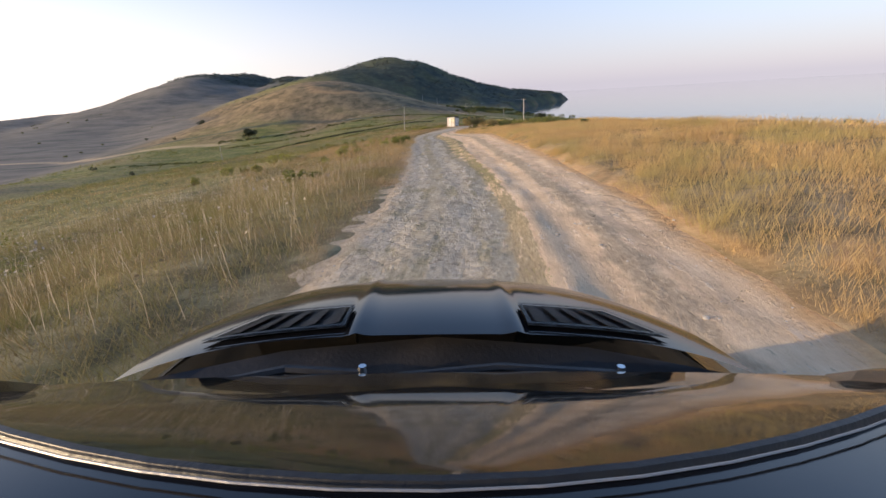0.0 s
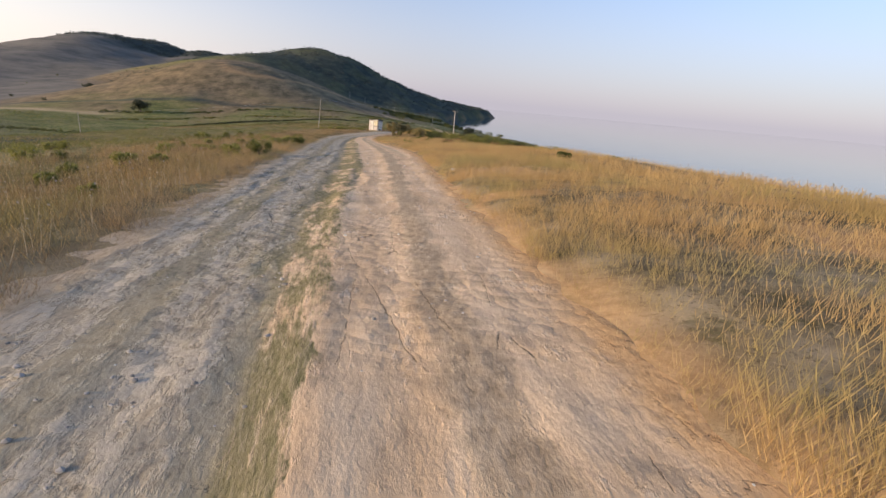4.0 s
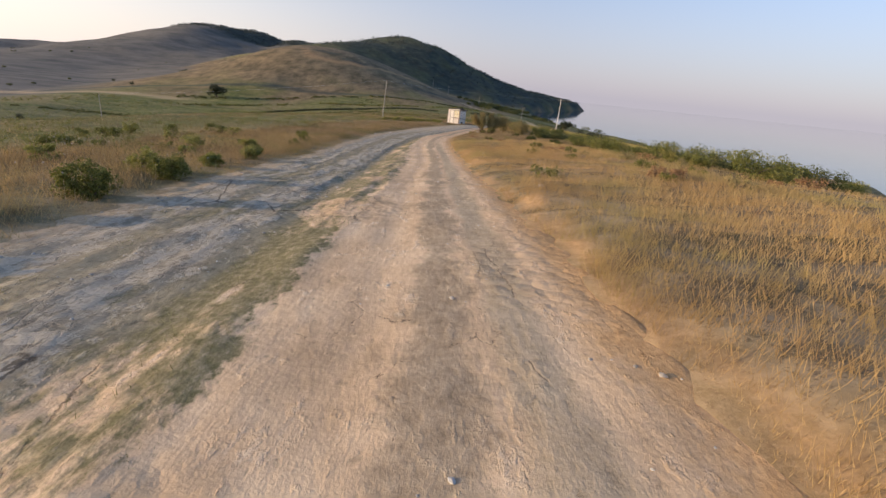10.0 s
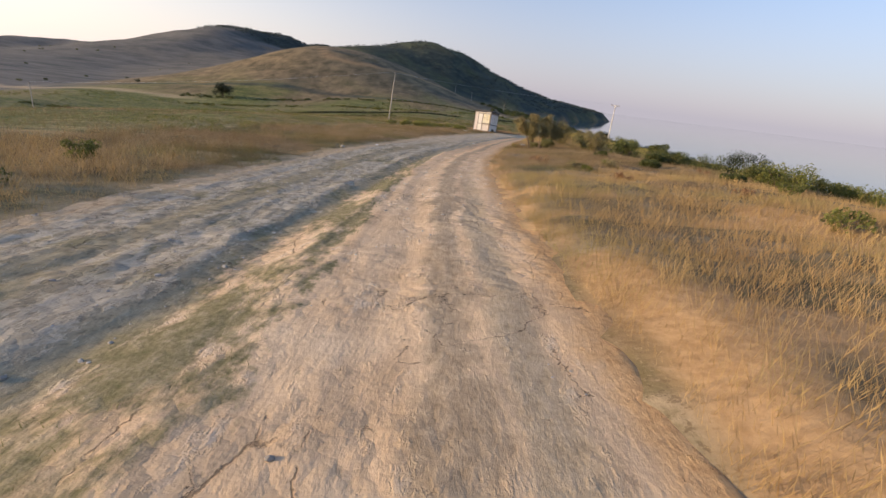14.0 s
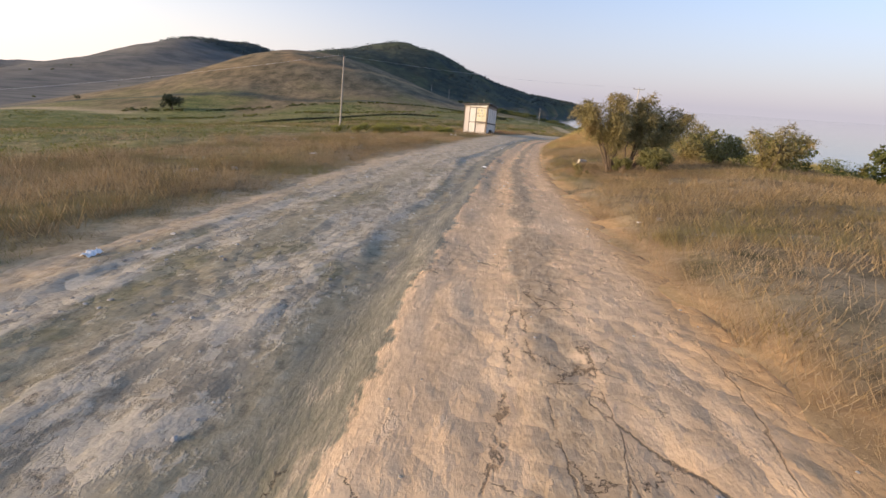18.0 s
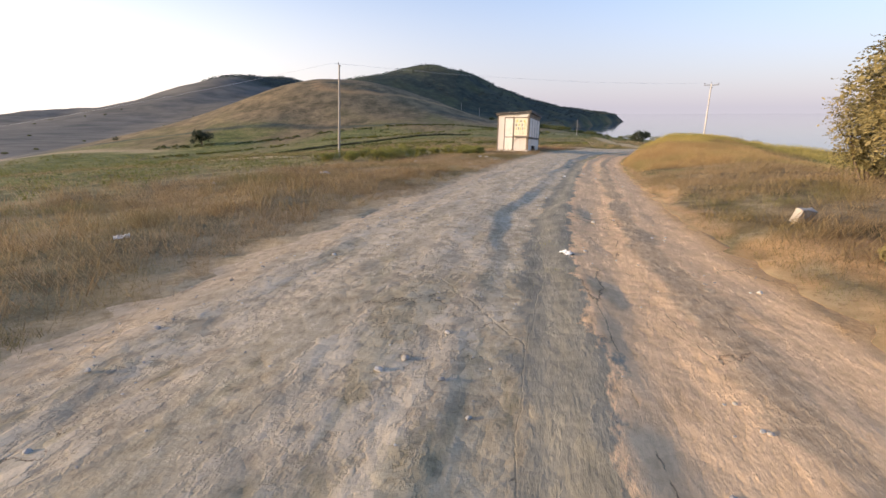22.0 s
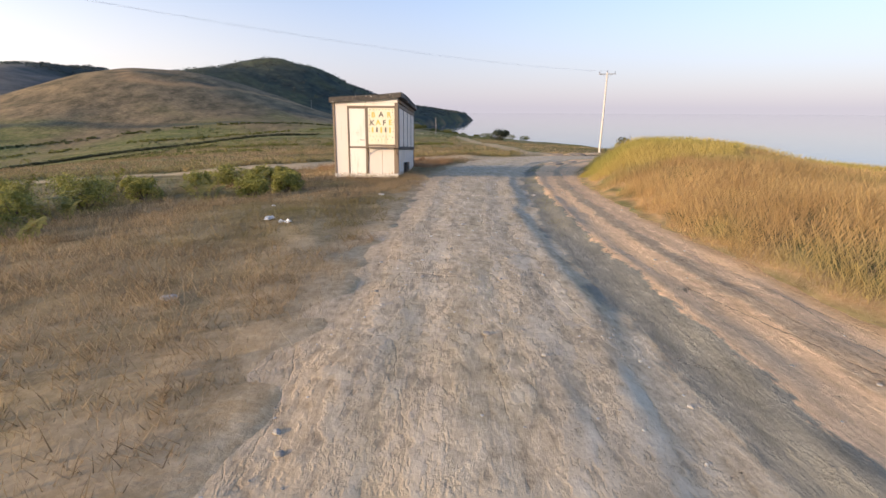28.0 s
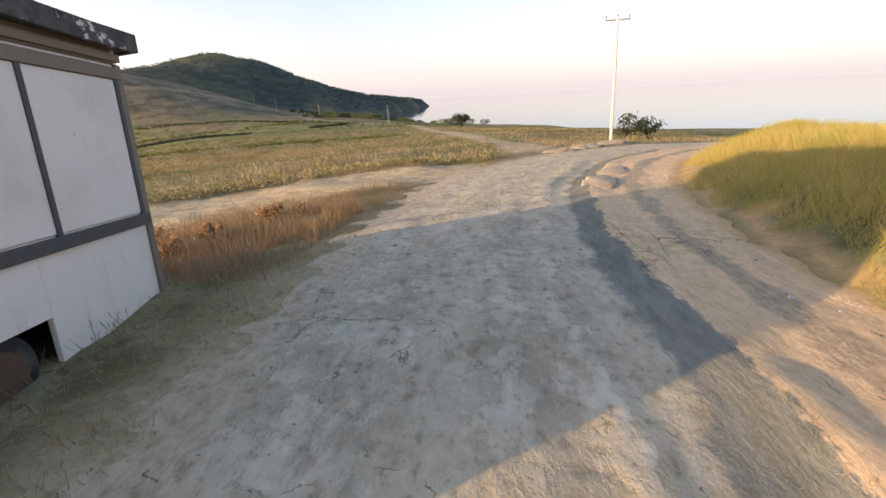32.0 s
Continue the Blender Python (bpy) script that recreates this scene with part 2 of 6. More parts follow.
# the land: earth and turf under the grass, scrub and heath on the hills
def land_material():
    n = Nodes("land")
    at = n.where()
    fine, mid, big, wide = n.noise(9, 6, 0.65), n.noise(1.3, 5, 0.6), n.noise(0.12, 5, 0.6), n.noise(0.02, 4, 0.6)
    straw = n.ramp(mid, (0.34, (0.14, 0.107, 0.06)), (0.5, (0.265, 0.205, 0.12)), (0.66, (0.39, 0.31, 0.195)))
    turf = n.mix(0.5, mid, n.noise(0.16, 6, 0.72, stretch=(0.55, 1.0, 1.0)))
    heath = n.ramp(turf, (0.40, (0.045, 0.06, 0.016)), (0.47, (0.115, 0.14, 0.034)), (0.54, (0.19, 0.195, 0.055)), (0.62, (0.34, 0.265, 0.115)))
    soil = n.ramp(fine, (0.3, (0.42, 0.25, 0.11)), (0.7, (0.66, 0.425, 0.21)))
    # scrub tones lean bluish to carry the haze on the dark hill
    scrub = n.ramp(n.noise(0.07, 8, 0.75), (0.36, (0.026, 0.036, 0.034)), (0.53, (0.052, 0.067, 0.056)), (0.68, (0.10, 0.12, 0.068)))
    # grey of the far inland hills, with the distance haze mixed into its colour
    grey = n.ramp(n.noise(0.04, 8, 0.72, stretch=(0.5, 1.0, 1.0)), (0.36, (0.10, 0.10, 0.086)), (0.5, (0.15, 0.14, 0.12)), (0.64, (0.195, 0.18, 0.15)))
    c = n.mix(n.attr("dry"), heath, straw)
    c = n.mix(n.math("MULTIPLY", n.mask(big, 0.5, 0.66), n.math("SUBTRACT", 0.55, n.math("MULTIPLY", n.attr("dry"), 0.4))), c, heath)
    c = n.mix(n.math("MULTIPLY", n.mask(wide, 0.52, 0.66), 0.2), c, straw)
    brown = n.ramp(n.noise(0.13, 7, 0.74, stretch=(1.0, 0.5, 1.0)), (0.40, (0.10, 0.076, 0.046)), (0.5, (0.20, 0.142, 0.086)), (0.60, (0.31, 0.222, 0.125)))
    # tussocks and bracken patches seen from far off, straw flecks seen from near
    tuft = n.noise(0.7, 6, 0.75)
    c = n.mix(n.math("MULTIPLY", n.mask(tuft, 0.49, 0.38), 0.6), c, (0.062, 0.062, 0.018))
    c = n.mix(n.math("MULTIPLY", n.mask(n.noise(0.05, 5, 0.7, stretch=(0.4, 1.0, 1.0)), 0.53, 0.61), 0.4), c, (0.25, 0.19, 0.09))
    c = n.mix(n.math("MULTIPLY", n.attr("brown"), 0.82), c, brown)
    c = n.mix(n.math("MULTIPLY", n.mask(n.noise(20, 4, 0.75), 0.56, 0.66), 0.5), c, (0.46, 0.36, 0.22))
    c = n.mix(n.math("MULTIPLY", n.mask(n.noise(13, 4, 0.75), 0.46, 0.36), 0.6), c, (0.07, 0.05, 0.03))
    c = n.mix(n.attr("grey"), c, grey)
    # scrub also holds the shade painted on the landward slope
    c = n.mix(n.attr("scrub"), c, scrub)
    c = n.mix(n.attr("bare"), c, soil)
    c = n.mix(n.math("MULTIPLY", n.attr("dust"), n.math("ADD", 0.35, n.math("MULTIPLY", n.mask(n.mix(0.5, n.noise(2.2, 5, 0.65), n.noise(11, 5, 0.7)), 0.42, 0.56), 0.65))), c, n.ramp(fine, (0.3, (0.44, 0.325, 0.19)), (0.7, (0.68, 0.525, 0.33))))
    n.set(c, 0.95, Specular_IOR_Level=0.15)
    b = n.bump(n.noise(24, 6, 0.7), 0.4, 0.03)
    n.bump(n.noise(0.35, 2.5, 0.6), 0.6, 0.7, after=b)
    return n.mat


def road_material():
    """Grey broken crust in one lane, pale dried earth in the other; UV holds the place across (times ten) and along."""
    n = Nodes("dirt_road")
    uv = n.tree.nodes.new("ShaderNodeUVMap")
    sep = n.tree.nodes.new("ShaderNodeSeparateXYZ")
    n.link(uv.outputs[0], sep.inputs[0])
    across, metre = sep.outputs[0], sep.outputs[1]
    at = n.where()
    grit, mid, patch = n.noise(16, 4, 0.6), n.noise(1.1, 5, 0.6), n.noise(0.35, 4, 0.6)
    run = n.node("ShaderNodeMapping", Scale=(10.0, 1.0, 1.0))
    n.link(uv.outputs[0], run.inputs["Vector"])
    run = run.outputs[0]
    drawn = n.noise(1.5, 6, 0.66, at=run, stretch=(1.0, 0.34, 1.0))          # wheel-drawn streaks
    streak = n.noise(2.4, 7, 0.68, at=run, stretch=(1.0, 0.55, 1.0))
    flake = n.noise(7.0, 6, 0.7, at=run, stretch=(1.0, 0.8, 1.0))
    # broken plates and clods, each with its own tone
    jog = n.node("ShaderNodeTexNoise", Scale=3.0, Detail=4.0, Roughness=0.6)
    n.link(at, jog.inputs["Vector"])
    clod = n.node("ShaderNodeTexVoronoi", Scale=6.5)
    n.link(n.mix(0.16, at, jog.outputs["Color"]), clod.inputs["Vector"])
    tone = n.node("ShaderNodeSeparateColor")
    n.link(clod.outputs["Color"], tone.inputs[0])
    tone = tone.outputs[0]
    heap = n.math("SUBTRACT", 1.0, n.math("MULTIPLY", clod.outputs["Distance"], 1.3))
    # grey lane: dull earth, pale scoured crust, dark crumbly hollows, olive strips of low weed
    lower = n.mask(metre, 128.0, 148.0)
    soft = n.mix(0.45, drawn, mid)
    grey = n.ramp(soft, (0.32, (0.23, 0.20, 0.145)), (0.5, (0.36, 0.315, 0.23)), (0.66, (0.46, 0.41, 0.32)))
    tracks = n.math("MINIMUM", n.math("ABSOLUTE", n.math("SUBTRACT", across, 0.115)), n.math("ABSOLUTE", n.math("SUBTRACT", across, 0.315)))
    tracks = n.math("ADD", tracks, n.math("MULTIPLY", n.math("SUBTRACT", mid, 0.5), 0.10))
    wheel = n.mask(tracks, 0.085, 0.045)
    grey = n.mix(n.math("MULTIPLY", n.math("SUBTRACT", 1.0, wheel), 0.75), grey, n.ramp(flake, (0.33, (0.20, 0.17, 0.095)), (0.5, (0.32, 0.27, 0.165)), (0.68, (0.44, 0.38, 0.26))))
    crust = n.mask(n.math("ADD", n.math("ADD", streak, n.math("MULTIPLY", n.math("SUBTRACT", wheel, 0.6), 0.14)), n.math("MULTIPLY", n.math("SUBTRACT", flake, 0.5), 0.55)), 0.50, 0.58)
    grey = n.mix(n.math("MULTIPLY", n.math("MULTIPLY", crust, n.math("SUBTRACT", 1.0, n.math("MULTIPLY", lower, 0.55))), 0.75), grey, n.ramp(grit, (0.3, (0.44, 0.385, 0.295)), (0.7, (0.60, 0.53, 0.41))))
    grey = n.mix(n.math("MULTIPLY", lower, 0.85), grey, n.ramp(n.mix(0.4, streak, flake), (0.38, (0.42, 0.315, 0.195)), (0.5, (0.62, 0.49, 0.325)), (0.62, (0.76, 0.635, 0.455))))
    broken = n.math("MULTIPLY", n.mask(n.math("ADD", patch, n.math("MULTIPLY", wheel, 0.12)), 0.44, 0.58), n.math("SUBTRACT", 1.0, n.math("MULTIPLY", lower, 0.6)))
    grey = n.mix(n.math("MULTIPLY", broken, 0.45), grey, n.mix(1.0, grey, n.ramp(tone, (0.0, (0.55, 0.54, 0.53)), (0.6, (1.0, 0.99, 0.97)), (1.0, (1.35, 1.32, 1.27))), "MULTIPLY"))
    # packed smooth at the top of the rise
    grey = n.mix(n.math("MULTIPLY", n.mask(metre, 66.0, 46.0), 0.6), grey, n.ramp(n.mix(0.5, streak, grit), (0.38, (0.36, 0.30, 0.21)), (0.6, (0.56, 0.485, 0.365))))
    hollow = n.mask(flake, 0.44, 0.36)
    grey = n.mix(n.math("MULTIPLY", hollow, n.math("SUBTRACT", 0.55, n.math("MULTIPLY", lower, 0.25))), grey, (0.17, 0.14, 0.10))
    weedy = n.math("MULTIPLY", n.mask(drawn, 0.50, 0.42), n.math("MULTIPLY", n.mask(patch, 0.42, 0.56), n.math("SUBTRACT", 1.0, n.math("MULTIPLY", lower, 0.7))))
    grey = n.mix(n.math("MULTIPLY", weedy, 0.55), grey, n.ramp(flake, (0.35, (0.15, 0.14, 0.06)), (0.65, (0.27, 0.235, 0.12))))
    # earth lane
    tan = n.ramp(soft, (0.32, (0.46, 0.32, 0.19)), (0.47, (0.65, 0.465, 0.285)), (0.64, (0.80, 0.61, 0.40)))
    tan = n.mix(n.math("MULTIPLY", n.mask(flake, 0.42, 0.34), 0.45), tan, (0.26, 0.19, 0.12))
    tan = n.mix(n.math("MULTIPLY", n.mask(streak, 0.56, 0.68), 0.45), tan, (0.66, 0.58, 0.47))
    tan = n.mix(n.math("MULTIPLY", n.mask(metre, 118.0, 140.0), 0.9), tan, n.ramp(n.mix(0.5, streak, flake), (0.38, (0.60, 0.385, 0.205)), (0.60, (0.88, 0.60, 0.345))))
    # the outer wheel track is silted grey-olive on the upper stretch
    outer = n.math("ABSOLUTE", n.math("SUBTRACT", n.math("ADD", across, n.math("MULTIPLY", n.math("SUBTRACT", mid, 0.5), 0.06)), 0.855))
    upper = n.math("MULTIPLY", n.mask(metre, 72.0, 90.0), n.mask(metre, 124.0, 112.0))
    tan = n.mix(n.math("MULTIPLY", n.math("MULTIPLY", n.mask(outer, 0.05, 0.015), upper), 0.6), tan, n.ramp(flake, (0.35, (0.30, 0.245, 0.15)), (0.65, (0.50, 0.42, 0.29))))
    tan = n.mix(n.math("MULTIPLY", n.mask(patch, 0.5, 0.62), 0.35), tan, n.mix(1.0, tan, n.ramp(tone, (0.0, (0.62, 0.60, 0.57)), (0.7, (1.0, 1.0, 1.0)), (1.0, (1.2, 1.18, 1.15))), "MULTIPLY"))
    # darker crumbled line between the wheel tracks, and cracks running along the edge
    middle = n.math("ADD", n.math("ABSOLUTE", n.math("SUBTRACT", across, 0.765)), n.math("MULTIPLY", n.math("SUBTRACT", mid, 0.5), 0.14))
    tan = n.mix(n.math("MULTIPLY", n.mask(middle, 0.052, 0.02), 0.7), tan, n.ramp(flake, (0.35, (0.21, 0.165, 0.105)), (0.65, (0.45, 0.36, 0.245))))
    split = n.node("ShaderNodeTexVoronoi", Scale=1.1)
    split.feature = "DISTANCE_TO_EDGE"
    long_way = n.node("ShaderNodeMapping", Scale=(1.0, 0.32, 1.0))
    wave = n.node("ShaderNodeTexNoise", Scale=1.4, Detail=8.0, Roughness=0.7)
    n.link(run, wave.inputs["Vector"])
    n.link(n.mix(0.25, run, wave.outputs["Color"]), long_way.inputs["Vector"])
    n.link(long_way.outputs[0], split.inputs["Vector"])
    tear = n.math("MULTIPLY", n.mask(split.outputs["Distance"], 0.009, 0.002), n.mask(n.noise(0.35, 6, 0.75), 0.53, 0.57))
    tan = n.mix(n.math("MULTIPLY", tear, 0.7), tan, (0.13, 0.09, 0.055))
    rift = n.math("MULTIPLY", n.mask(split.outputs["Distance"], 0.016, 0.004), n.math("MULTIPLY", n.mask(n.noise(0.3, 6, 0.75), 0.50, 0.54), n.math("MULTIPLY", n.mask(metre, 46.0, 60.0), n.mask(metre, 112.0, 96.0))))
    grey = n.mix(n.math("MULTIPLY", rift, 0.8), grey, (0.075, 0.058, 0.04))
    # strip between the lanes: weeds first, a silted gully further down
    weed = n.ramp(flake, (0.32, (0.14, 0.13, 0.055)), (0.5, (0.26, 0.22, 0.115)), (0.68, (0.42, 0.35, 0.22)))
    silt = n.ramp(streak, (0.35, (0.185, 0.172, 0.132)), (0.65, (0.315, 0.29, 0.225)))
    weed = n.mix(n.mask(n.math("ADD", n.math("MULTIPLY", patch, 0.5), n.math("MULTIPLY", streak, 0.5)), 0.49, 0.57), weed, tan)
    weed = n.mix(n.math("MULTIPLY", n.mask(metre, 54.0, 38.0), 0.65), weed, tan)
    strip = n.mix(n.mask(metre, 118.0, 134.0), weed, silt)
    wob = n.math("ADD", across, n.math("MULTIPLY", n.math("SUBTRACT", mid, 0.5), 0.13))
    wob = n.math("ADD", wob, n.math("MULTIPLY", n.math("SUBTRACT", flake, 0.5), 0.07))
    c = n.mix(n.mask(wob, 0.415, 0.44), grey, strip)
    c = n.mix(n.mask(wob, 0.552, 0.568), c, tan)
    c = n.mix(n.mask(wob, 0.90, 0.98), c, n.ramp(grit, (0.3, (0.50, 0.29, 0.125)), (0.7, (0.70, 0.44, 0.21))))
    c = n.mix(n.math("MULTIPLY", n.mask(wob, 0.10, 0.02), 0.85), c, n.ramp(flake, (0.3, (0.33, 0.24, 0.14)), (0.5, (0.56, 0.42, 0.265)), (0.7, (0.68, 0.53, 0.35))))
    # cracks of dried mud and broken plates
    warp = n.node("ShaderNodeTexNoise", Scale=1.6, Detail=8.0, Roughness=0.68)
    n.link(at, warp.inputs["Vector"])
    bent = n.mix(0.4, at, warp.outputs["Color"])
    vor = n.node("ShaderNodeTexVoronoi", Scale=1.9)
    vor.feature = "DISTANCE_TO_EDGE"
    n.link(bent, vor.inputs["Vector"])
    crack = n.math("MULTIPLY", n.mask(vor.outputs["Distance"], 0.010, 0.002), n.mask(n.noise(0.45, 6, 0.75), 0.56, 0.60))
    c = n.mix(n.math("MULTIPLY", crack, 0.8), c, (0.07, 0.05, 0.035))
    n.set(c, 0.95, Specular_IOR_Level=0.15)
    rough = n.math("ADD", n.math("MULTIPLY", flake, 0.7), n.math("MULTIPLY", crust, 0.35))
    rough = n.math("ADD", rough, n.math("ADD", n.math("MULTIPLY", grit, 0.12), n.math("MULTIPLY", n.math("MULTIPLY", heap, broken), 0.7)))
    n.bump(n.math("SUBTRACT", rough, n.math("ADD", n.math("MULTIPLY", crack, 0.9), n.math("MULTIPLY", tear, 0.6))), 0.6, 0.045)
    return n.mat


def water_material():
    n = Nodes("sea_water")
    w1, w2 = n.noise(0.12, 5, 0.6, stretch=(1.0, 0.5, 1.0)), n.noise(0.012, 3, 0.5)
    n.set(n.ramp(w2, (0.35, (0.025, 0.07, 0.125)), (0.7, (0.045, 0.10, 0.16))), 0.04, IOR=1.33)
    n.bump(w1, 0.12, 0.5)
    return n.mat


LAND, ROAD, WATER = land_material(), road_material(), water_material()
GOLD = grass_material("golden_grass", (0.61, 0.43, 0.195), (0.54, 0.365, 0.15), (0.38, 0.235, 0.10), (0.37, 0.32, 0.12))
HEATH = grass_material("heath_grass", (0.52, 0.39, 0.23), (0.37, 0.265, 0.14), (0.20, 0.135, 0.07), (0.155, 0.16, 0.045), 0.25)
MEADOW = grass_material("meadow_grass", (0.36, 0.30, 0.14), (0.24, 0.215, 0.075), (0.20, 0.14, 0.065), (0.12, 0.14, 0.036), 0.3)
LIME = grass_material("mound_grass", (0.62, 0.48, 0.17), (0.52, 0.40, 0.115), (0.40, 0.30, 0.085), (0.34, 0.33, 0.075), 0.3)
WEED = grass_material("lane_weed", (0.34, 0.30, 0.12), (0.22, 0.21, 0.065), (0.20, 0.14, 0.06), (0.15, 0.17, 0.045), 0.5)
RUSTY = grass_material("rusty_grass", (0.50, 0.34, 0.19), (0.38, 0.225, 0.12), (0.25, 0.135, 0.075), (0.26, 0.19, 0.08), 0.6)
TAWNY = grass_material("tawny_grass", (0.52, 0.385, 0.205), (0.37, 0.26, 0.125), (0.20, 0.13, 0.062), (0.19, 0.15, 0.05), 0.5)
FERN = leaf_material("bracken_leaves", (0.17, 0.18, 0.042), (0.38, 0.35, 0.09), (0.40, 0.28, 0.09))
OLIVE = leaf_material("tree_leaves", (0.19, 0.16, 0.062), (0.37, 0.30, 0.13), (0.42, 0.28, 0.13))
GREYGREEN = leaf_material("dusty_leaves", (0.13, 0.125, 0.045), (0.25, 0.23, 0.085), (0.28, 0.21, 0.09))
DOCK = leaf_material("dock_leaves", (0.24, 0.125, 0.06), (0.44, 0.27, 0.13), (0.36, 0.27, 0.12))
HEATHFERN = leaf_material("heath_leaves", (0.10, 0.115, 0.024), (0.23, 0.225, 0.055), (0.27, 0.19, 0.06))
SHRUB = leaf_material("shrub_leaves", (0.05, 0.065, 0.018), (0.13, 0.135, 0.035), (0.20, 0.15, 0.05))
DEEP = leaf_material("dark_leaves", (0.030, 0.038, 0.020), (0.066, 0.076, 0.036), (0.09, 0.085, 0.04))
BARK = worn("bark", (0.16, 0.115, 0.08), 0.9, 9, 0.6, (0.06, 0.05, 0.04), 0.5, 0.8)
STONE = worn("pale_stone", (0.52, 0.475, 0.41), 0.9, 14, 0.5, (0.30, 0.24, 0.17), 0.5, 0.6)
# leaf tones of the far woods, haze painted in as a bluish cast
HILLWOOD = leaf_material("hazed_hill_wood_leaves", (0.040, 0.050, 0.048), (0.082, 0.100, 0.080), (0.10, 0.105, 0.075))
ALUMINIUM = worn("aluminium_wire", (0.62, 0.62, 0.64), 0.4, 8, 0.1, (0.4, 0.4, 0.4), 0.2, 0.0, 0.3)
POLEWOOD = worn("weathered_pole", (0.42, 0.38, 0.33), 0.85, 3, 0.5, (0.20, 0.16, 0.12), 0.5, 0.4)
CONCRETE = worn("concrete_pole", (0.62, 0.58, 0.52), 0.85, 4, 0.3, (0.35, 0.30, 0.24), 0.4, 0.3)
STEEL = worn("dull_steel", (0.30, 0.29, 0.28), 0.5, 8, 0.4, (0.16, 0.10, 0.06), 0.4, 0.2, 0.6)
PORCELAIN = worn("brown_insulator", (0.10, 0.06, 0.045), 0.25, 8, 0.2)

# ---------------------------------------------------------------- the road's line on the plan
# y, x, level, cross fall, then edges across: grey lane from / to, earth lane from / to
LINE = [
    (-40, -2.6, 0.0, 0.0, -2.2, 0.3, 0.6, 2.6), (-14, -0.9, -1.1, -0.03, -2.2, 0.3, 0.6, 2.6),
    (0, 0.13, -1.68, -0.05, -2.0, 0.2, 0.5, 2.7), (8, 0.85, -1.93, 0.0, -2.4, 0.0, 0.3, 2.4),
    (16, 1.34, -2.26, 0.08, -3.2, -0.8, -0.5, 1.9), (24, 1.62, -2.67, 0.09, -4.0, -1.8, -1.0, 1.6),
    (32, 1.68, -3.12, 0.11, -4.9, -2.1, -1.0, 1.6), (40, 1.54, -3.53, 0.11, -5.0, -2.2, -1.3, 1.8),
    (48, 1.15, -4.12, 0.095, -5.1, -2.4, -1.4, 1.8), (56, 0.69, -4.73, 0.09, -5.6, -2.4, -1.3, 1.6),
    (64, 0.04, -5.35, 0.105, -5.4, -2.3, -0.9, 1.5), (72, -0.75, -5.9, 0.1, -5.3, -1.9, -1.0, 1.7),
    (80, -1.34, -6.39, 0.08, -5.0, -1.4, -0.9, 1.8), (88, -1.56, -6.82, 0.06, -4.5, -1.0, -0.5, 2.1),
    (96, -1.75, -7.32, 0.0, -3.6, 0.1, 0.6, 3.0), (104, -2.22, -7.63, -0.03, -1.9, 1.2, 1.9, 4.1),
    (112, -0.94, -7.88, -0.02, -1.3, 1.55, 2.15, 4.0), (120, 1.01, -8.15, -0.03, -1.4, 1.3, 1.9, 3.6),
    (128, 3.2, -8.5, -0.04, -1.6, 1.6, 2.1, 3.75), (134, 5.6, -8.85, -0.03, -2.0, 1.6, 2.1, 4.0),
    (139, 8.8, -9.15, -0.02, -2.4, 1.2, 1.7, 4.0), (143.5, 13.5, -9.45, 0.0, -2.4, 0.8, 1.2, 3.6),
    (147.5, 20.5, -9.9, 0.0, -2.2, 0.4, 0.8, 3.2), (150, 29, -10.6, 0.0, -2.0, 0.2, 0.5, 2.8),
    (153, 45, -12.0, 0.0, -1.8, 0.2, 0.5, 2.4), (158, 72, -15.0, 0.0, -1.8, 0.2, 0.5, 2.4),
]
line = np.array(LINE)
along = np.r_[0, np.cumsum(np.hypot(np.diff(line[:, 0]), np.diff(line[:, 1])))]
S = np.arange(0, along[-1], 0.5)


def eased(values, width=6):
    v = np.interp(S, along, values)
    k = np.hanning(2 * width + 3)
    return np.convolve(np.pad(v, width + 1, mode="edge"), k / k.sum(), "valid")


RY, RX, RZ, RC, E0, E1, E2, E3 = (eased(line[:, i]) for i in range(8))
TY, TX = np.gradient(RY), np.gradient(RX)
TL = np.hypot(TX, TY)
TX, TY = TX / TL, TY / TL


def road_place(x, y):
    """Index along the road's line and offset to its right, for arrays of places."""
    x, y = np.ravel(x), np.ravel(y)
    at, off = np.empty(len(x), int), np.empty(len(x))
    for i in range(0, len(x), 40000):
        a, b = x[i:i + 40000], y[i:i + 40000]
        d = (a[:, None] - RX[::2]) ** 2 + (b[:, None] - RY[::2]) ** 2
        k = np.minimum(d.argmin(1) * 2, len(S) - 1)
        at[i:i + 40000] = k
        off[i:i + 40000] = (a - RX[k]) * TY[k] - (b - RY[k]) * TX[k]
    return at, off


SEA = -33.0


def coast(y):
    """Where the land ends towards the sea, as x for each y."""
    return np.interp(y, [-300, 100, 220, 420, 650, 900, 1200, 1420, 1520, 1530, 3000],
                     [70, 75, 95, 95, 85, 120, 240, 330, 330, -3000, -3000])


def hill(x, y, cx, cy, top, left, right, near, far, turn=0.0):
    c, s = math.cos(radians(turn)), math.sin(radians(turn))
    a, b = (x - cx) * c + (y - cy) * s, -(x - cx) * s + (y - cy) * c
    return top * np.exp(-0.5 * ((a / np.where(a < 0, left, right)) ** 2 + (b / np.where(b < 0, near, far)) ** 2))


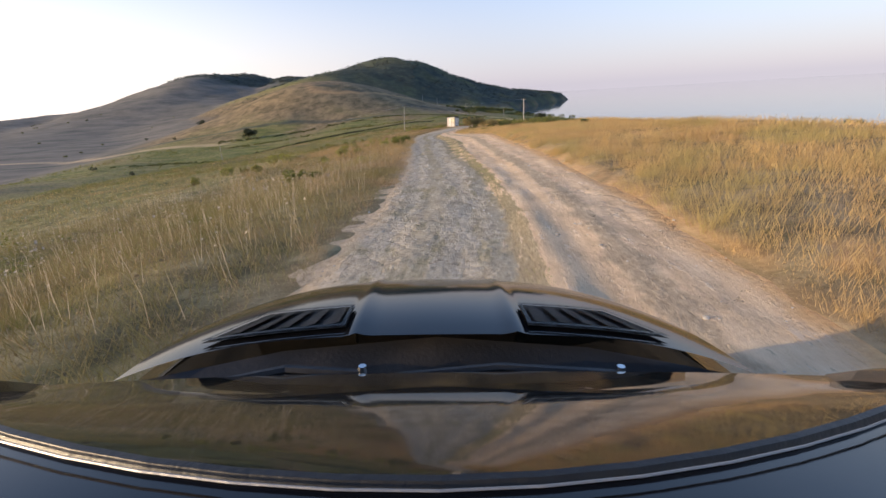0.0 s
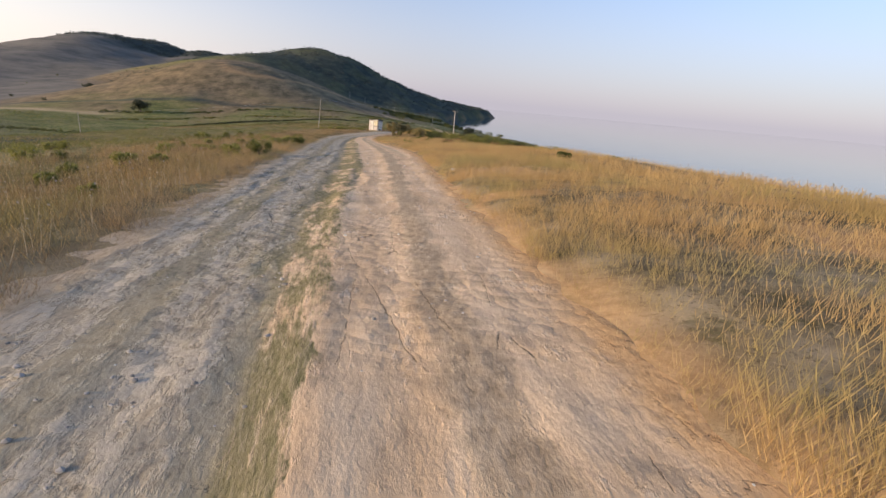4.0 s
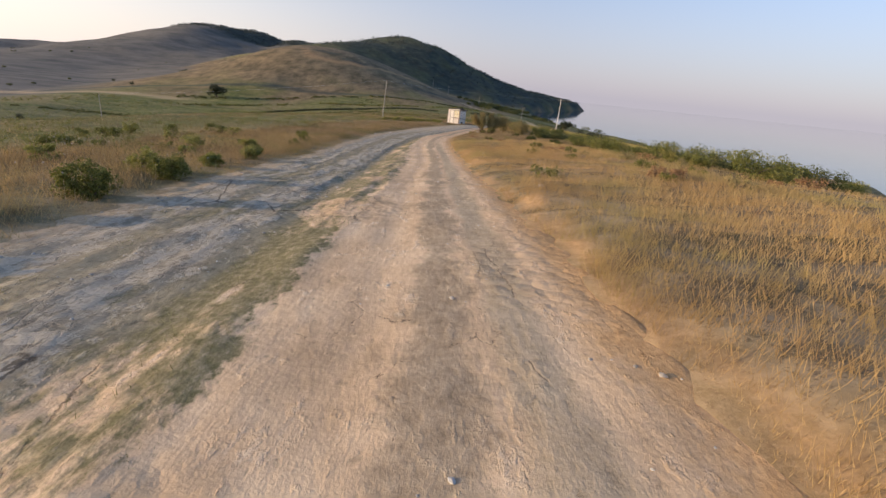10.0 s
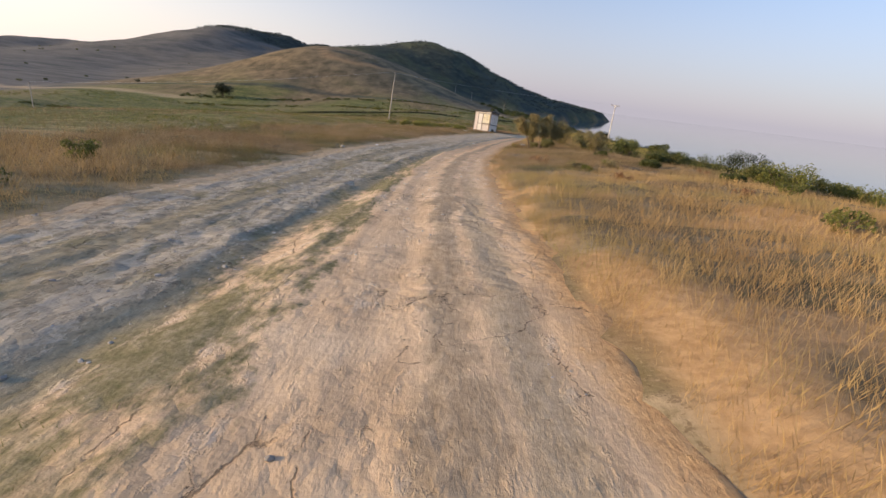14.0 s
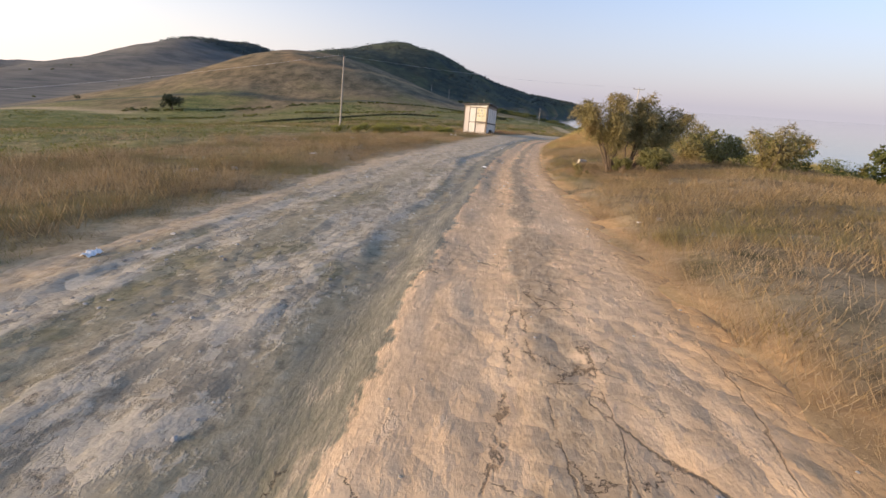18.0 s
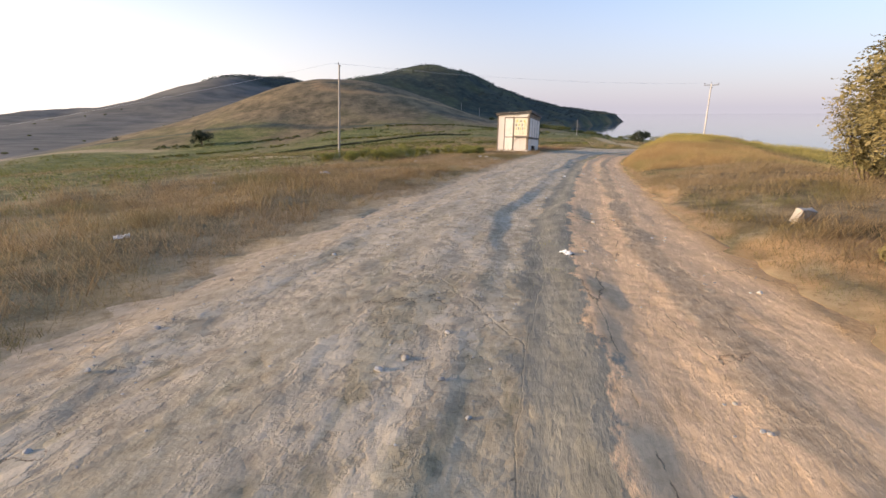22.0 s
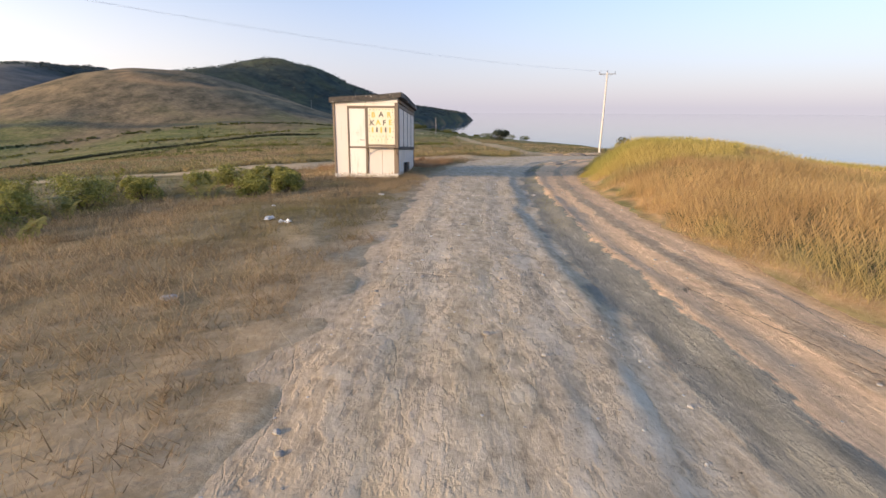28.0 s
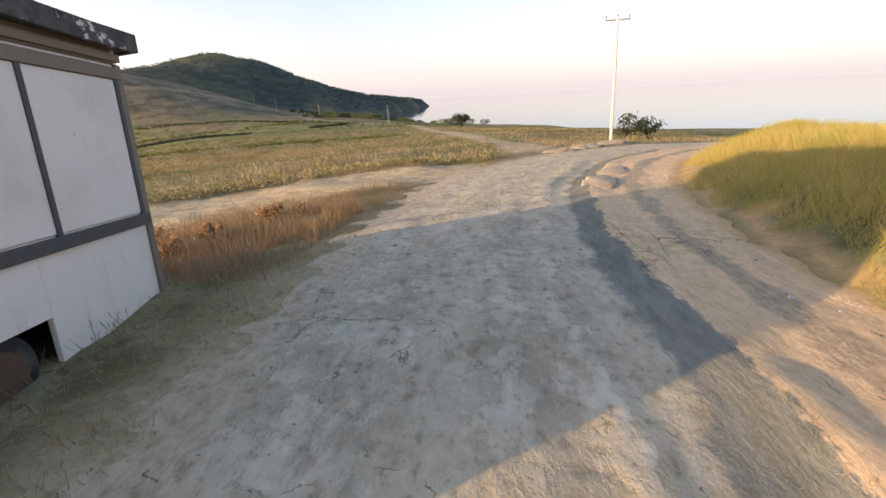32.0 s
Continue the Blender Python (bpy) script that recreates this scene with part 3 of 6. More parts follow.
def far_level(x, y):
    """The wide land: coastal shelf, valley, hills and headland."""
    base = np.interp(y, [-400, 0, 60, 130, 265, 450, 1000, 2000], [2, -1.8, -5.2, -9.2, -15.5, -19, -24, -26])
    base = base - 12 * step(-12, -110, x) * step(420, 160, y)
    lip = np.interp(y, [60, 200, 310, 420, 520, 700], [-125, -150, -170, -200, -233, -348])
    base = base - 20.1 * step(0, -170, x - lip) * step(20, 90, y)      # the valley behind the spur's edge
    base = base - 3.5 * step(25, 75, x)
    h = 49 * np.tanh(hill(x, y, -123.2, 464.7, 1.0, 49, 62, 84, 97, 6.3))                # brown spur
    # dark hill: a summit and a long ridge falling to the headland
    dx, dy, far = 0.577, 0.817, 704.0
    t, c = ((x + 120) * dx + (y - 945) * dy) / far, (x + 120) * dy - (y - 945) * dx
    crest = np.interp(t, [-0.5, -0.25, -0.1, 0, 0.1, 0.22, 0.336, 0.48, 0.62, 0.78, 0.9, 0.98, 1.02], [9, 61, 76, 100, 91, 70, 55, 44, 37, 28, 20, 8, 0])
    ridge = crest * np.exp(-0.5 * (c / np.where(c > 0, 95, 150)) ** 2)
    h = np.maximum(h, ridge) + 0.3 * np.minimum(h, ridge)
    l = np.maximum(hill(x, y, -565, 1270, 123, 205, 140, 300, 200), hill(x, y, -790, 1130, 52, 150, 150, 300, 200))
    l = np.maximum(l, hill(x, y, -420, 1320, 96, 130, 102, 260, 200))
    l = np.maximum(l, hill(x, y, -970, 1020, 30, 220, 150, 300, 200))
    l = np.maximum(l, hill(x, y, -470, 1350, 61, 130, 160, 200, 200))
    h = np.maximum(h, l) + 0.25 * np.minimum(h, l)
    rough = (field(x, y, 95, 5) * 5 + field(x, y, 33, 4) * 2.2) * step(650, 900, y) + field(x, y, 60, 0) * 1.0 + field(x, y, 22, 1) * 0.6 + field(x, y, 150, 2) * 1.5
    z = base + h + rough * step(60, 220, np.hypot(x, y - 70))
    z = np.where(x < 0, np.maximum(z, SEA + 3.5), z)
    out = x - coast(y) - 8 * field(x, y, 45, 3)
    z = z - (z - SEA + 14) * step(-12, 26, out)
    return z


def level(x, y):
    """The ground's height at arrays of places."""
    shape = np.shape(x)
    x, y = np.ravel(np.asarray(x, float)), np.ravel(np.asarray(y, float))
    z = far_level(x, y)
    near = (x > -75) & (x < 95) & (y > -75) & (y < 215)
    if near.any():
        a, b = x[near], y[near]
        k, u = road_place(a, b)
        zr = RZ[k] + RC[k] * 2.4 * np.tanh(u / 2.4)
        right, left = u - E3[k], E0[k] - u
        # banks: the right side rises to a field, and to a grown mound near the bend
        rise = np.interp(RY[k], [0, 20, 60, 90, 104, 116, 122, 126, 131, 134.5, 138, 150], [0.22, 0.25, 0.35, 0.45, 0.40, 0.32, 0.45, 0.72, 1.08, 0.95, 0.65, 0.6])
        wide = np.interp(RY[k], [0, 95, 112, 124, 150], [8.0, 8.0, 5.0, 2.2, 2.8])
        g = zr + rise * step(-0.2, wide, right) + 0.16 * step(-0.1, 0.8, right) * (1 + 0.35 * field(a, b, 1.5, 2))
        g = g - 1.7 * step(9, 28, right) - 5 * step(26, 70, right)
        g = g - np.interp(RY[k], [0, 25, 45, 100, 130], [1.1, 0.9, 0.45, 0.25, 0.45]) * step(0.3, 9, left) - np.interp(RY[k], [0, 40, 80, 110], [0.13, 0.12, 0.08, 0.055]) * np.clip(left - 9, 0, 60)
        g = g + 0.06 * field(a, b, 1.7, 4) * step(0.1, 1.6, np.maximum(right, left)) + 0.12 * field(a, b, 6.0, 5) * step(0.5, 4, np.maximum(right, left))
        mound = 0.35 * np.exp(-((a - 25.5) / 6) ** 2 - ((b - 144) / 4.5) ** 2)
        g = g - 1.25 * step(3.5, 13, right) * step(104, 118, b) * step(150, 138, b)
        g = g + mound * step(0, 3, right)
        w = step(22, 60, np.abs(u)) + step(158, 205, b) + step(-25, -70, b)
        w = np.clip(w, 0, 1)
        # the bed is cut a little under the road's own surface
        g = g - 0.38 * step(0.05, 1.0, u - E0[k]) * step(0.15, 0.7, E3[k] - u)
        z[near] = g * (1 - w) + z[near] * w
    return z.reshape(shape)


def one_level(x, y):
    return float(level(np.array([x]), np.array([y]))[0])

# ---------------------------------------------------------------- land, road and sea
def spaced(stops):
    """Grid lines: (from, to, step) pieces in order."""
    return np.unique(np.concatenate([np.arange(a, b, d) for a, b, d in stops] + [[stops[-1][1]]]).round(3))


def side_track(x, y):
    return np.abs(y - (139.7 + 0.17 * (x + 4) + 0.5 * np.sin(x * 0.3)))


def shelf_track(y):
    """The sandy track over the coastal shelf, as x for each y."""
    return np.interp(y, [146, 154, 159, 171, 183, 205, 230, 268, 320, 356, 388], [13, 16, 18, 21.5, 23.5, 27, 28, 29, 18, 8, -2])


def build_ground():
    xs = spaced([(-3000, -1200, 120), (-1200, -500, 20), (-500, -150, 8), (-150, -60, 3.5), (-60, -20, 1.2), (-20, -9, 0.6), (-9, 13, 0.25),
                 (13, 30, 0.6), (30, 60, 1.5), (60, 140, 4), (140, 460, 10), (460, 900, 110)])
    ys = spaced([(-600, -60, 60), (-60, -10, 3), (-10, -2, 0.8), (-2, 100, 0.42), (100, 155, 0.36), (155, 230, 1.5), (230, 340, 4), (340, 700, 8),
                 (700, 1560, 11), (1560, 3000, 160)])
    gx, gy = np.meshgrid(xs, ys)
    z = level(gx, gy)
    verts = np.stack([gx, gy, z], -1).reshape(-1, 3)
    w, n = len(xs), len(ys)
    i = np.arange((n - 1) * w).reshape(n - 1, w)[:, :-1].ravel()
    faces = np.stack([i, i + 1, i + w + 1, i + w], -1)
    ob = sheet("ground", verts, faces, LAND)
    tagged(ob, "rolling coastal heath of dry grass, earth and scrub", "ground", kind="structure")
    x, y = verts[:, 0], verts[:, 1]
    k, u = road_place(x, y)
    right, left = u - E3[k], E0[k] - u
    near = (np.abs(u) < 60) & (y < 190)
    n1, n2 = field(x, y, 35, 1), field(x, y, 9, 2)
    dry = np.where(near, np.where(u > 0, 0.95, 0.6 * step(26, 6, -u) + 0.1), 0.2 + 0.35 * n1)
    spur = hill(x, y, -115, 500, 1.0, 60, 95, 75, 160)
    dry = np.where((u > 0) & near & (y > 112), 0.35, dry)
    dry = np.maximum(dry, 0.75 * step(0.35, 0.8, spur + 0.1 * n1))
    n3, n4 = field(x, y, 28, 3), field(x, y, 11, 4)
    green = step(0.2, 0.55, np.exp(-((y - 300) / 105) ** 2) * step(60, -20, x) + 0.28 * n3 + 0.16 * n4)
    dry = np.clip(dry * (1 - 0.8 * green) + 0.12 * n2 + 0.25 * np.maximum(n3, 0), 0, 1)
    dark = step(700, 790, y + 0.35 * (x + 120) * (x < -120)) * step(-330, -230, x + 12 * n2)
    lines = np.minimum(np.abs(y - (318 + 0.12 * x + 4 * n1)), np.abs(y - (382 - 0.2 * x + 5 * n1)))
    scrub = np.clip(0.8 * step(3.5, 1.5, lines) * (y > 250) * step(60, 20, x) + dark * (0.85 + 0.3 * n1) + 0.5 * step(0.5, 0.9, n1) * (np.abs(u) > 40) * (y < 700), 0, 1)
    # shade on the landward slope, put in with the dark scrub colour
    slope_shade = np.exp(-((x + 46 + 0.25 * (y - 75)) / 14) ** 2) * step(48, 62, y) * step(102, 90, y)
    scrub = np.maximum(scrub, 0.9 * step(0.3, 0.65, slope_shade + 0.2 * n4 + 0.15 * n2))
    scrub = np.maximum(scrub, 0.85 * step(0.25, 0.6, np.exp(-((x + 500) / 210) ** 2 - ((y - 1230) / 150) ** 2) + 0.15 * n3))
    # where the far country takes the hazed grey
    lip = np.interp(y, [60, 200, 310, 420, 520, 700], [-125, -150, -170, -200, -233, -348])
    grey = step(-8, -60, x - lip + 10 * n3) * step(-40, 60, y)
    brown = np.clip(step(262, 340, y + 40 * n3 + 20 * n4 - 0.35 * (x + 100)) * step(60, 10, x + 0.1 * (y - 400)) * step(800, 700, y), 0, 1)
    # worn earth: road shoulders, trampled ground by the trailer, the side track and a far track
    n5 = field(x, y, 1.4, 5)
    bare = np.where(right > 0, 0.85, 0.3) * step(np.where((y > 92) & (left > 0), 1.0, 0.5) + 0.5 * n2 + 0.4 * n5, 0.1, np.maximum(right, left))
    trodden = np.exp(-((x + 4.5) / 5) ** 2 - ((y - 112) / 13) ** 2)
    bare = bare + 0.3 * trodden * (0.6 + 0.8 * n2)
    dust = 0.95 * step(2.7, 1.7, side_track(x, y) + 0.4 * n5) * step(13, 9, x) * step(-75, -40, x)
    dust = np.maximum(dust, 0.9 * step(2.0, 0.9, np.abs(x - shelf_track(y)) + 0.3 * n5) * step(146, 150, y) * step(400, 380, y))
    # the landward shoulder above the trailer is trodden to pale, strawy dust
    dust = np.maximum(dust, 0.7 * step(128, 112, y + 2 * n2) * step(np.interp(y, [88, 106], [1.1, 2.8]) + np.interp(y, [88, 106], [0.5, 1.3]) * n2, 0.0, left + np.interp(y, [88, 106], [0.4, 0.8]) * n5) * (left > -1) * step(70, 96, y) * step(134, 126, y))
    dust = np.maximum(dust, (0.2 + 0.3 * step(14, 30, y) + 0.45 * step(66, 86, y)) * step(0.9 + 0.5 * n2, -0.1, left + 0.3 * n5) * (left > -1.5) * step(136, 128, y))
    hill_track = np.abs(y - np.interp(x, [-117, -108, -96, -73, -44, -10], [402, 384, 380, 388, 425, 470])) + 99 * ((x < -119) | (x > -10))
    bare = bare + 0.55 * step(6, 3, hill_track)
    valley_track = np.abs(y - (255 - 0.32 * (x + 120) + 6 * np.sin(x * 0.04)))
    dust = np.maximum(dust, 0.75 * step(4.5, 2.5, valley_track) * step(-110, -140, x) * step(-420, -380, x))
    cliff = step(-2, 12, x - coast(y)) * step(-33.5, -30, verts[:, 2])
    bare = np.clip(bare + 0.4 * cliff, 0, 1)
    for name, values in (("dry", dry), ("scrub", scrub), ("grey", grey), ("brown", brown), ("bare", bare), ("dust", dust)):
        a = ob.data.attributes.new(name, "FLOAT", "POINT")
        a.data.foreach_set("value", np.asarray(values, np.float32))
    return ob


def road_height(k, u):
    """Ruts, lumps and the ridge between the lanes."""
    x, y = RX[k] + u * TY[k], RY[k] - u * TX[k]
    z = RZ[k] + RC[k] * 2.4 * np.tanh(u / 2.4)
    a, b, c, d = E0[k], E1[k], E2[k], E3[k]
    grey = step(a - 0.1, a + 0.3, u) * step(b + 0.1, b - 0.4, u)
    tan = step(c - 0.1, c + 0.3, u)
    mid = (b + c) / 2
    worn_down = field(u, S[k] * 0.3, 0.23, 0) + 0.6 * field(u, S[k] * 0.5, 0.11, 3)
    soft = np.interp(RY[k], [0, 18, 30, 86, 100], [0.35, 0.5, 0.8, 0.7, 0.28])
    p, q = 0.81 * x - 0.59 * y, 0.59 * x + 0.81 * y
    v, w = 0.34 * x + 0.94 * y, 0.94 * x - 0.34 * y
    crust = np.tanh(5.0 * (field(p, q, 0.55, 1) + 0.5 * field(v, w, 0.24, 4) + 0.4 * worn_down))
    z = z + 0.012 * soft * grey * np.tanh(2.2 * worn_down) + soft * grey * (0.014 * field(v, w, 0.8, 1) + 0.011 * field(p, q, 0.31, 3) + 0.009 * field(v, w, 0.2, 2) + 0.010 * crust)
    z = z + 0.009 * tan * np.tanh(2 * field(u, S[k] * 0.35, 0.2, 4)) * (0.4 + field(x, y, 3.0, 1))
    z = z + 0.012 * tan * field(x, y, 0.4, 2) + 0.01 * field(x, y, 2.2, 3)
    for mark, at in ((a * 0.72 + b * 0.28, 0.015), (a * 0.25 + b * 0.75, 0.018)):
        z = z - at * np.exp(-((u - mark + 0.12 * np.sin(S[k] * 0.35)) / 0.24) ** 2)
    for mark, at in ((c * 0.75 + d * 0.25, 0.020), (c * 0.28 + d * 0.72, 0.020)):
        z = z - at * np.exp(-((u - mark + 0.1 * np.sin(S[k] * 0.28)) / 0.28) ** 2)
    ditch = np.interp(RY[k], [0, 20, 30, 45, 62, 75, 90, 100, 126, 136], [0.03, 0.04, 0.045, 0.06, 0.10, 0.085, 0.06, 0.075, 0.08, 0.07]) * (0.8 + 0.35 * field(x, y, 5.0, 3))
    gully = np.interp(RY[k], [20, 45, 80, 96], [0.26, 0.42, 0.42, 0.42])
    z = z - ditch * np.exp(-((u - b + 0.22 * field(x, y, 4.2, 2) + 0.14 * field(x, y, 1.4, 4)) / gully) ** np.where(RY[k] < 92, 2, 4))
    z = z + 0.035 * np.exp(-((u - mid - 0.2) / 0.25) ** 2) * (1 + 0.9 * field(x, y, 0.6, 5))
    # a second, winding rill in the strip, with a crumbled rim
    rill = u - mid - 0.18 - 0.3 * field(x, y, 3.1, 5) - 0.1 * field(x, y, 0.9, 1)
    deep = np.interp(RY[k], [15, 30, 70, 84], [0.0, 0.035, 0.045, 0.0]) * (0.6 + 0.6 * field(x, y, 6.0, 2))
    z = z - deep * np.exp(-(rill / 0.16) ** 4) + 0.4 * deep * np.exp(-((rill - 0.3) / 0.12) ** 2)
    frayed = np.interp(RY[k], [12, 30], [0.35, 1.0])
    over = np.maximum(a - u + frayed * (0.14 * field(x, y, 3.1, 2) + 0.07 * field(x, y, 0.6, 3)) - 0.12, u - d) + 0.14 * frayed * field(x, y, 1.3, 0)
    return x, y, z - 0.004 + 0.027 * step(0.0, 0.7, -over) - 0.34 * step(0.0, np.where(u < (a + d) / 2, 0.9, 0.45), over)


def road_spot(s, u):
    """Places on the road's surface between the line's stations."""
    k, f = s.astype(int), s - s.astype(int)
    a, b = road_height(k, u), road_height(k + 1, u)
    return [p * (1 - f) + q * f for p, q in zip(a, b)]


def build_road():
    s = np.concatenate([np.arange(8, 62, 0.8), np.arange(62, 372, 0.25), np.arange(372, len(S) - 4, 0.8)])
    w = np.linspace(-0.14, 1.14, 128)
    gs, gw = np.meshgrid(s, w, indexing="ij")
    k = np.clip(np.round(gs).astype(int), 0, len(S) - 1)
    a, d = np.interp(gs, np.arange(len(S)), E0), np.interp(gs, np.arange(len(S)), E3)
    u = a + gw * (d - a)
    i0, fr = np.floor(gs).astype(int), gs - np.floor(gs)
    x0, y0, z0 = road_height(i0, u)
    x1, y1, z1 = road_height(i0 + 1, u)
    x, y, z = x0 * (1 - fr) + x1 * fr, y0 * (1 - fr) + y1 * fr, z0 * (1 - fr) + z1 * fr
    verts = np.stack([x, y, z], -1).reshape(-1, 3)
    n, m = gs.shape
    i = np.arange((n - 1) * m).reshape(n - 1, m)[:, :-1].ravel()
    faces = np.stack([i, i + 1, i + m + 1, i + m], -1)
    ob = sheet("road", verts, faces, ROAD)
    tagged(ob, "rutted two-lane dirt road of grey rubble and pale dried earth", "road", kind="structure")
    # across: 0 to 0.43 grey lane, to 0.57 ridge, to 1 earth lane
    b, c = np.interp(gs, np.arange(len(S)), E1), np.interp(gs, np.arange(len(S)), E2)
    v = np.where(u < b, 0.43 * (u - a) / (b - a), np.where(u < c, 0.43 + 0.14 * (u - b) / (c - b), 0.57 + 0.43 * (u - c) / (d - c))).ravel()
    uv = np.stack([v, gs.ravel() * 0.5], -1)[faces.ravel()].astype(np.float32)
    ob.data.uv_layers.new(name="UVMap").data.foreach_set("uv", uv.ravel())
    return ob


build_ground()
build_road()
sea = sheet("sea", [(-4900, 900, SEA), (60, -4900, SEA), (4900, -4900, SEA), (4900, 4900, SEA), (-4900, 4900, SEA), (-4900, 2000, SEA)][:4]
            + [(-4900, 4900, SEA), (-4900, -4900, SEA)], [(5, 2, 3, 4)], WATER, smooth=False)
tagged(sea, "calm hazy blue-grey sea in evening light", "sea", kind="structure")


# ---------------------------------------------------------------- grass, as blades
def blades(name, x, y, high, wide, lean, material, label, kind="stuff", category="grass", z=None, heads=0.0):
    """Grass as slender triangles; a share of them carries a spindle-shaped seed head."""
    n = len(x)
    z = level(x, y) if z is None else z
    wide = np.broadcast_to(wide, (n,))
    a = RNG.random(n) * math.tau
    la = RNG.random(n) * math.tau
    px, py = np.cos(a) * wide / 2, np.sin(a) * wide / 2
    lx, ly = np.cos(la) * lean * high, np.sin(la) * lean * high
    base = np.stack([x, y, z - 0.03], -1)
    v = np.empty((n, 3, 3), np.float32)
    v[:, 0] = base + np.stack([px, py, 0 * z], -1)
    v[:, 1] = base - np.stack([px, py, 0 * z], -1)
    v[:, 2] = base + np.stack([lx, ly, high], -1)
    verts, faces = v.reshape(-1, 3), np.arange(3 * n).reshape(n, 3)
    if heads:
        pick = np.flatnonzero(RNG.random(n) < heads)
        low, tip = base[pick] + (v[pick, 2] - base[pick]) * 0.68, v[pick, 2] + np.array([0, 0, 0.02])
        out = np.stack([px[pick], py[pick], 0 * pick], -1) * (0.75 + 0.5 * RNG.random(len(pick)))[:, None]
        mid = low * 0.5 + tip * 0.5
        q = np.stack([low, mid + out, tip, mid - out], 1)
        m = 3 * n + 4 * np.arange(len(pick))
        faces = np.concatenate([faces, np.stack([m, m + 1, m + 2], -1), np.stack([m, m + 2, m + 3], -1)])
        verts = np.concatenate([verts, q.reshape(-1, 3)])
    ob = sheet(name, verts, faces, material, smooth=False)
    return tagged(ob, label, category, kind=kind)


def strewn(count, x0, x1, y0, y1):
    return x0 + RNG.random(count) * (x1 - x0), y0 + RNG.random(count) * (y1 - y0)


def verge(count, side, wide, y0, y1, power=1.3):
    """Places beside the road: side 1 towards the sea, -1 landward."""
    y = y0 + RNG.random(count) * (y1 - y0)
    ok = RY < 147
    edge = np.interp(y, RY[ok], (RX + (E3 if side > 0 else E0 + 0.3))[ok])
    return edge + side * wide * RNG.random(count) ** power, y


def tufts(x, y, n, spread):
    """Gathers each run of n places round its first one."""
    m = len(x) // n * n
    cx, cy = np.repeat(x[:m:n], n), np.repeat(y[:m:n], n)
    return cx + spread * RNG.normal(size=m), cy + spread * RNG.normal(size=m)


def grow():
    # field on the seaward side: tall, golden, in tussocks
    x, y = verge(560000, 1, 8.5, -6, 128, 1.75)
    x1, y1 = tufts(x[:380000], y[:380000], 14, 0.07)
    x2, y2 = strewn(260000, 0, 36, -6, 128)
    x, y = np.r_[x1, x[380000:], x2], np.r_[y1, y[380000:], y2]
    k, u = road_place(x, y)
    d = u - E3[k] + 0.4 * field(x, y, 1.1, 0) + 0.25 * field(x, y, 0.45, 3)
    clump = 0.7 + 0.35 * field(x, y, 0.5, 1) + 0.35 * field(x, y, 2.6, 2)
    keep = (d > -0.18) & (u > E3[k] - 0.1) & (u < 32) & (RNG.random(len(x)) < np.clip(clump, 0.12, 1) * (0.7 + 0.3 * step(0.0, 0.6, d)))
    keep &= ~((y > 118) & (d < 14) & (d > 0))
    x, y, d = x[keep], y[keep], d[keep]
    tall = np.interp(y, [0, 30, 55, 84, 90], [0.9, 0.85, 0.55, 0.5, 0.55]) * step(-0.3, 0.55, d)
    high = (0.08 + 0.27 * tall) * (0.45 + 0.8 * RNG.random(len(x))) * (1 + 0.35 * field(x, y, 2.2, 3))
    wide = 0.0046 + 0.0011 * np.maximum(d, 0)
    dull = y > 80 + 3 * field(x, y, 3, 1)
    blades("dry_grass", x[~dull], y[~dull], high[~dull], wide[~dull], 0.5, GOLD, "tall golden dry grass in tussocks beside the road", heads=0.2)
    blades("dry_grass", x[dull], y[dull], high[dull] * 0.75, wide[dull], 0.7, HEATH, "low brown dry grass around the bushes", heads=0.15)
    # mound at the bend
    x, y = strewn(200000, 5, 46, 116, 151)
    x1, y1 = verge(225000, 1, 7.0, 114, 146.5, 1.2)
    x, y = np.r_[x, x1], np.r_[y, y1]
    k, u = road_place(x, y)
    d = u - E3[k] + 0.3 * field(x, y, 0.9, 0)
    keep = (d > 0.15) & (RNG.random(len(x)) < np.clip(0.85 + 0.4 * field(x, y, 0.6, 1), 0.1, 1) * np.where(d < 10, 1.0, 10 / np.maximum(d, 10)))
    x, y, d = x[keep], y[keep], d[keep]
    high = (0.12 + 0.22 * step(0.15, 0.7, d)) * (0.55 + 0.7 * RNG.random(len(x)))
    high = high * (1 + 0.25 * step(0.6, 2.0, d) * step(126, 131, y) * step(9, 6, d))
    top = y + 3.0 * field(x, y, 3.0, 2) + 0.5 * np.minimum(d, 8) > 126.5
    blades("mound_grass", x[top], y[top], high[top], 0.008 + 0.0012 * d[top], 0.6, LIME, "yellow-green grass over the mound at the bend", heads=0.15)
    blades("mound_grass", x[~top], y[~top], 0.75 * high[~top], 0.008 + 0.0012 * d[~top], 0.6, GOLD, "golden dry grass on the mound's lower flank", heads=0.15)
    # landward side: shorter heath grass, trodden near the trailer
    x, y = verge(580000, -1, 9.0, -6, 146, 1.5)
    x1, y1 = tufts(x[:380000], y[:380000], 12, 0.07)
    x2, y2 = strewn(250000, -40, 6, -6, 190)
    x, y = np.r_[x1, x[380000:], x2], np.r_[y1, y[380000:], y2]
    k, u = road_place(x, y)
    d = E0[k] - u + 0.4 * field(x, y, 1.2, 2) + 0.2 * field(x, y, 0.5, 1)
    worn_off = np.exp(-((x + 4.5) / 5) ** 2 - ((y - 112) / 13) ** 2)
    clump = 0.68 + 0.4 * field(x, y, 0.5, 3) + 0.3 * field(x, y, 3.1, 4)
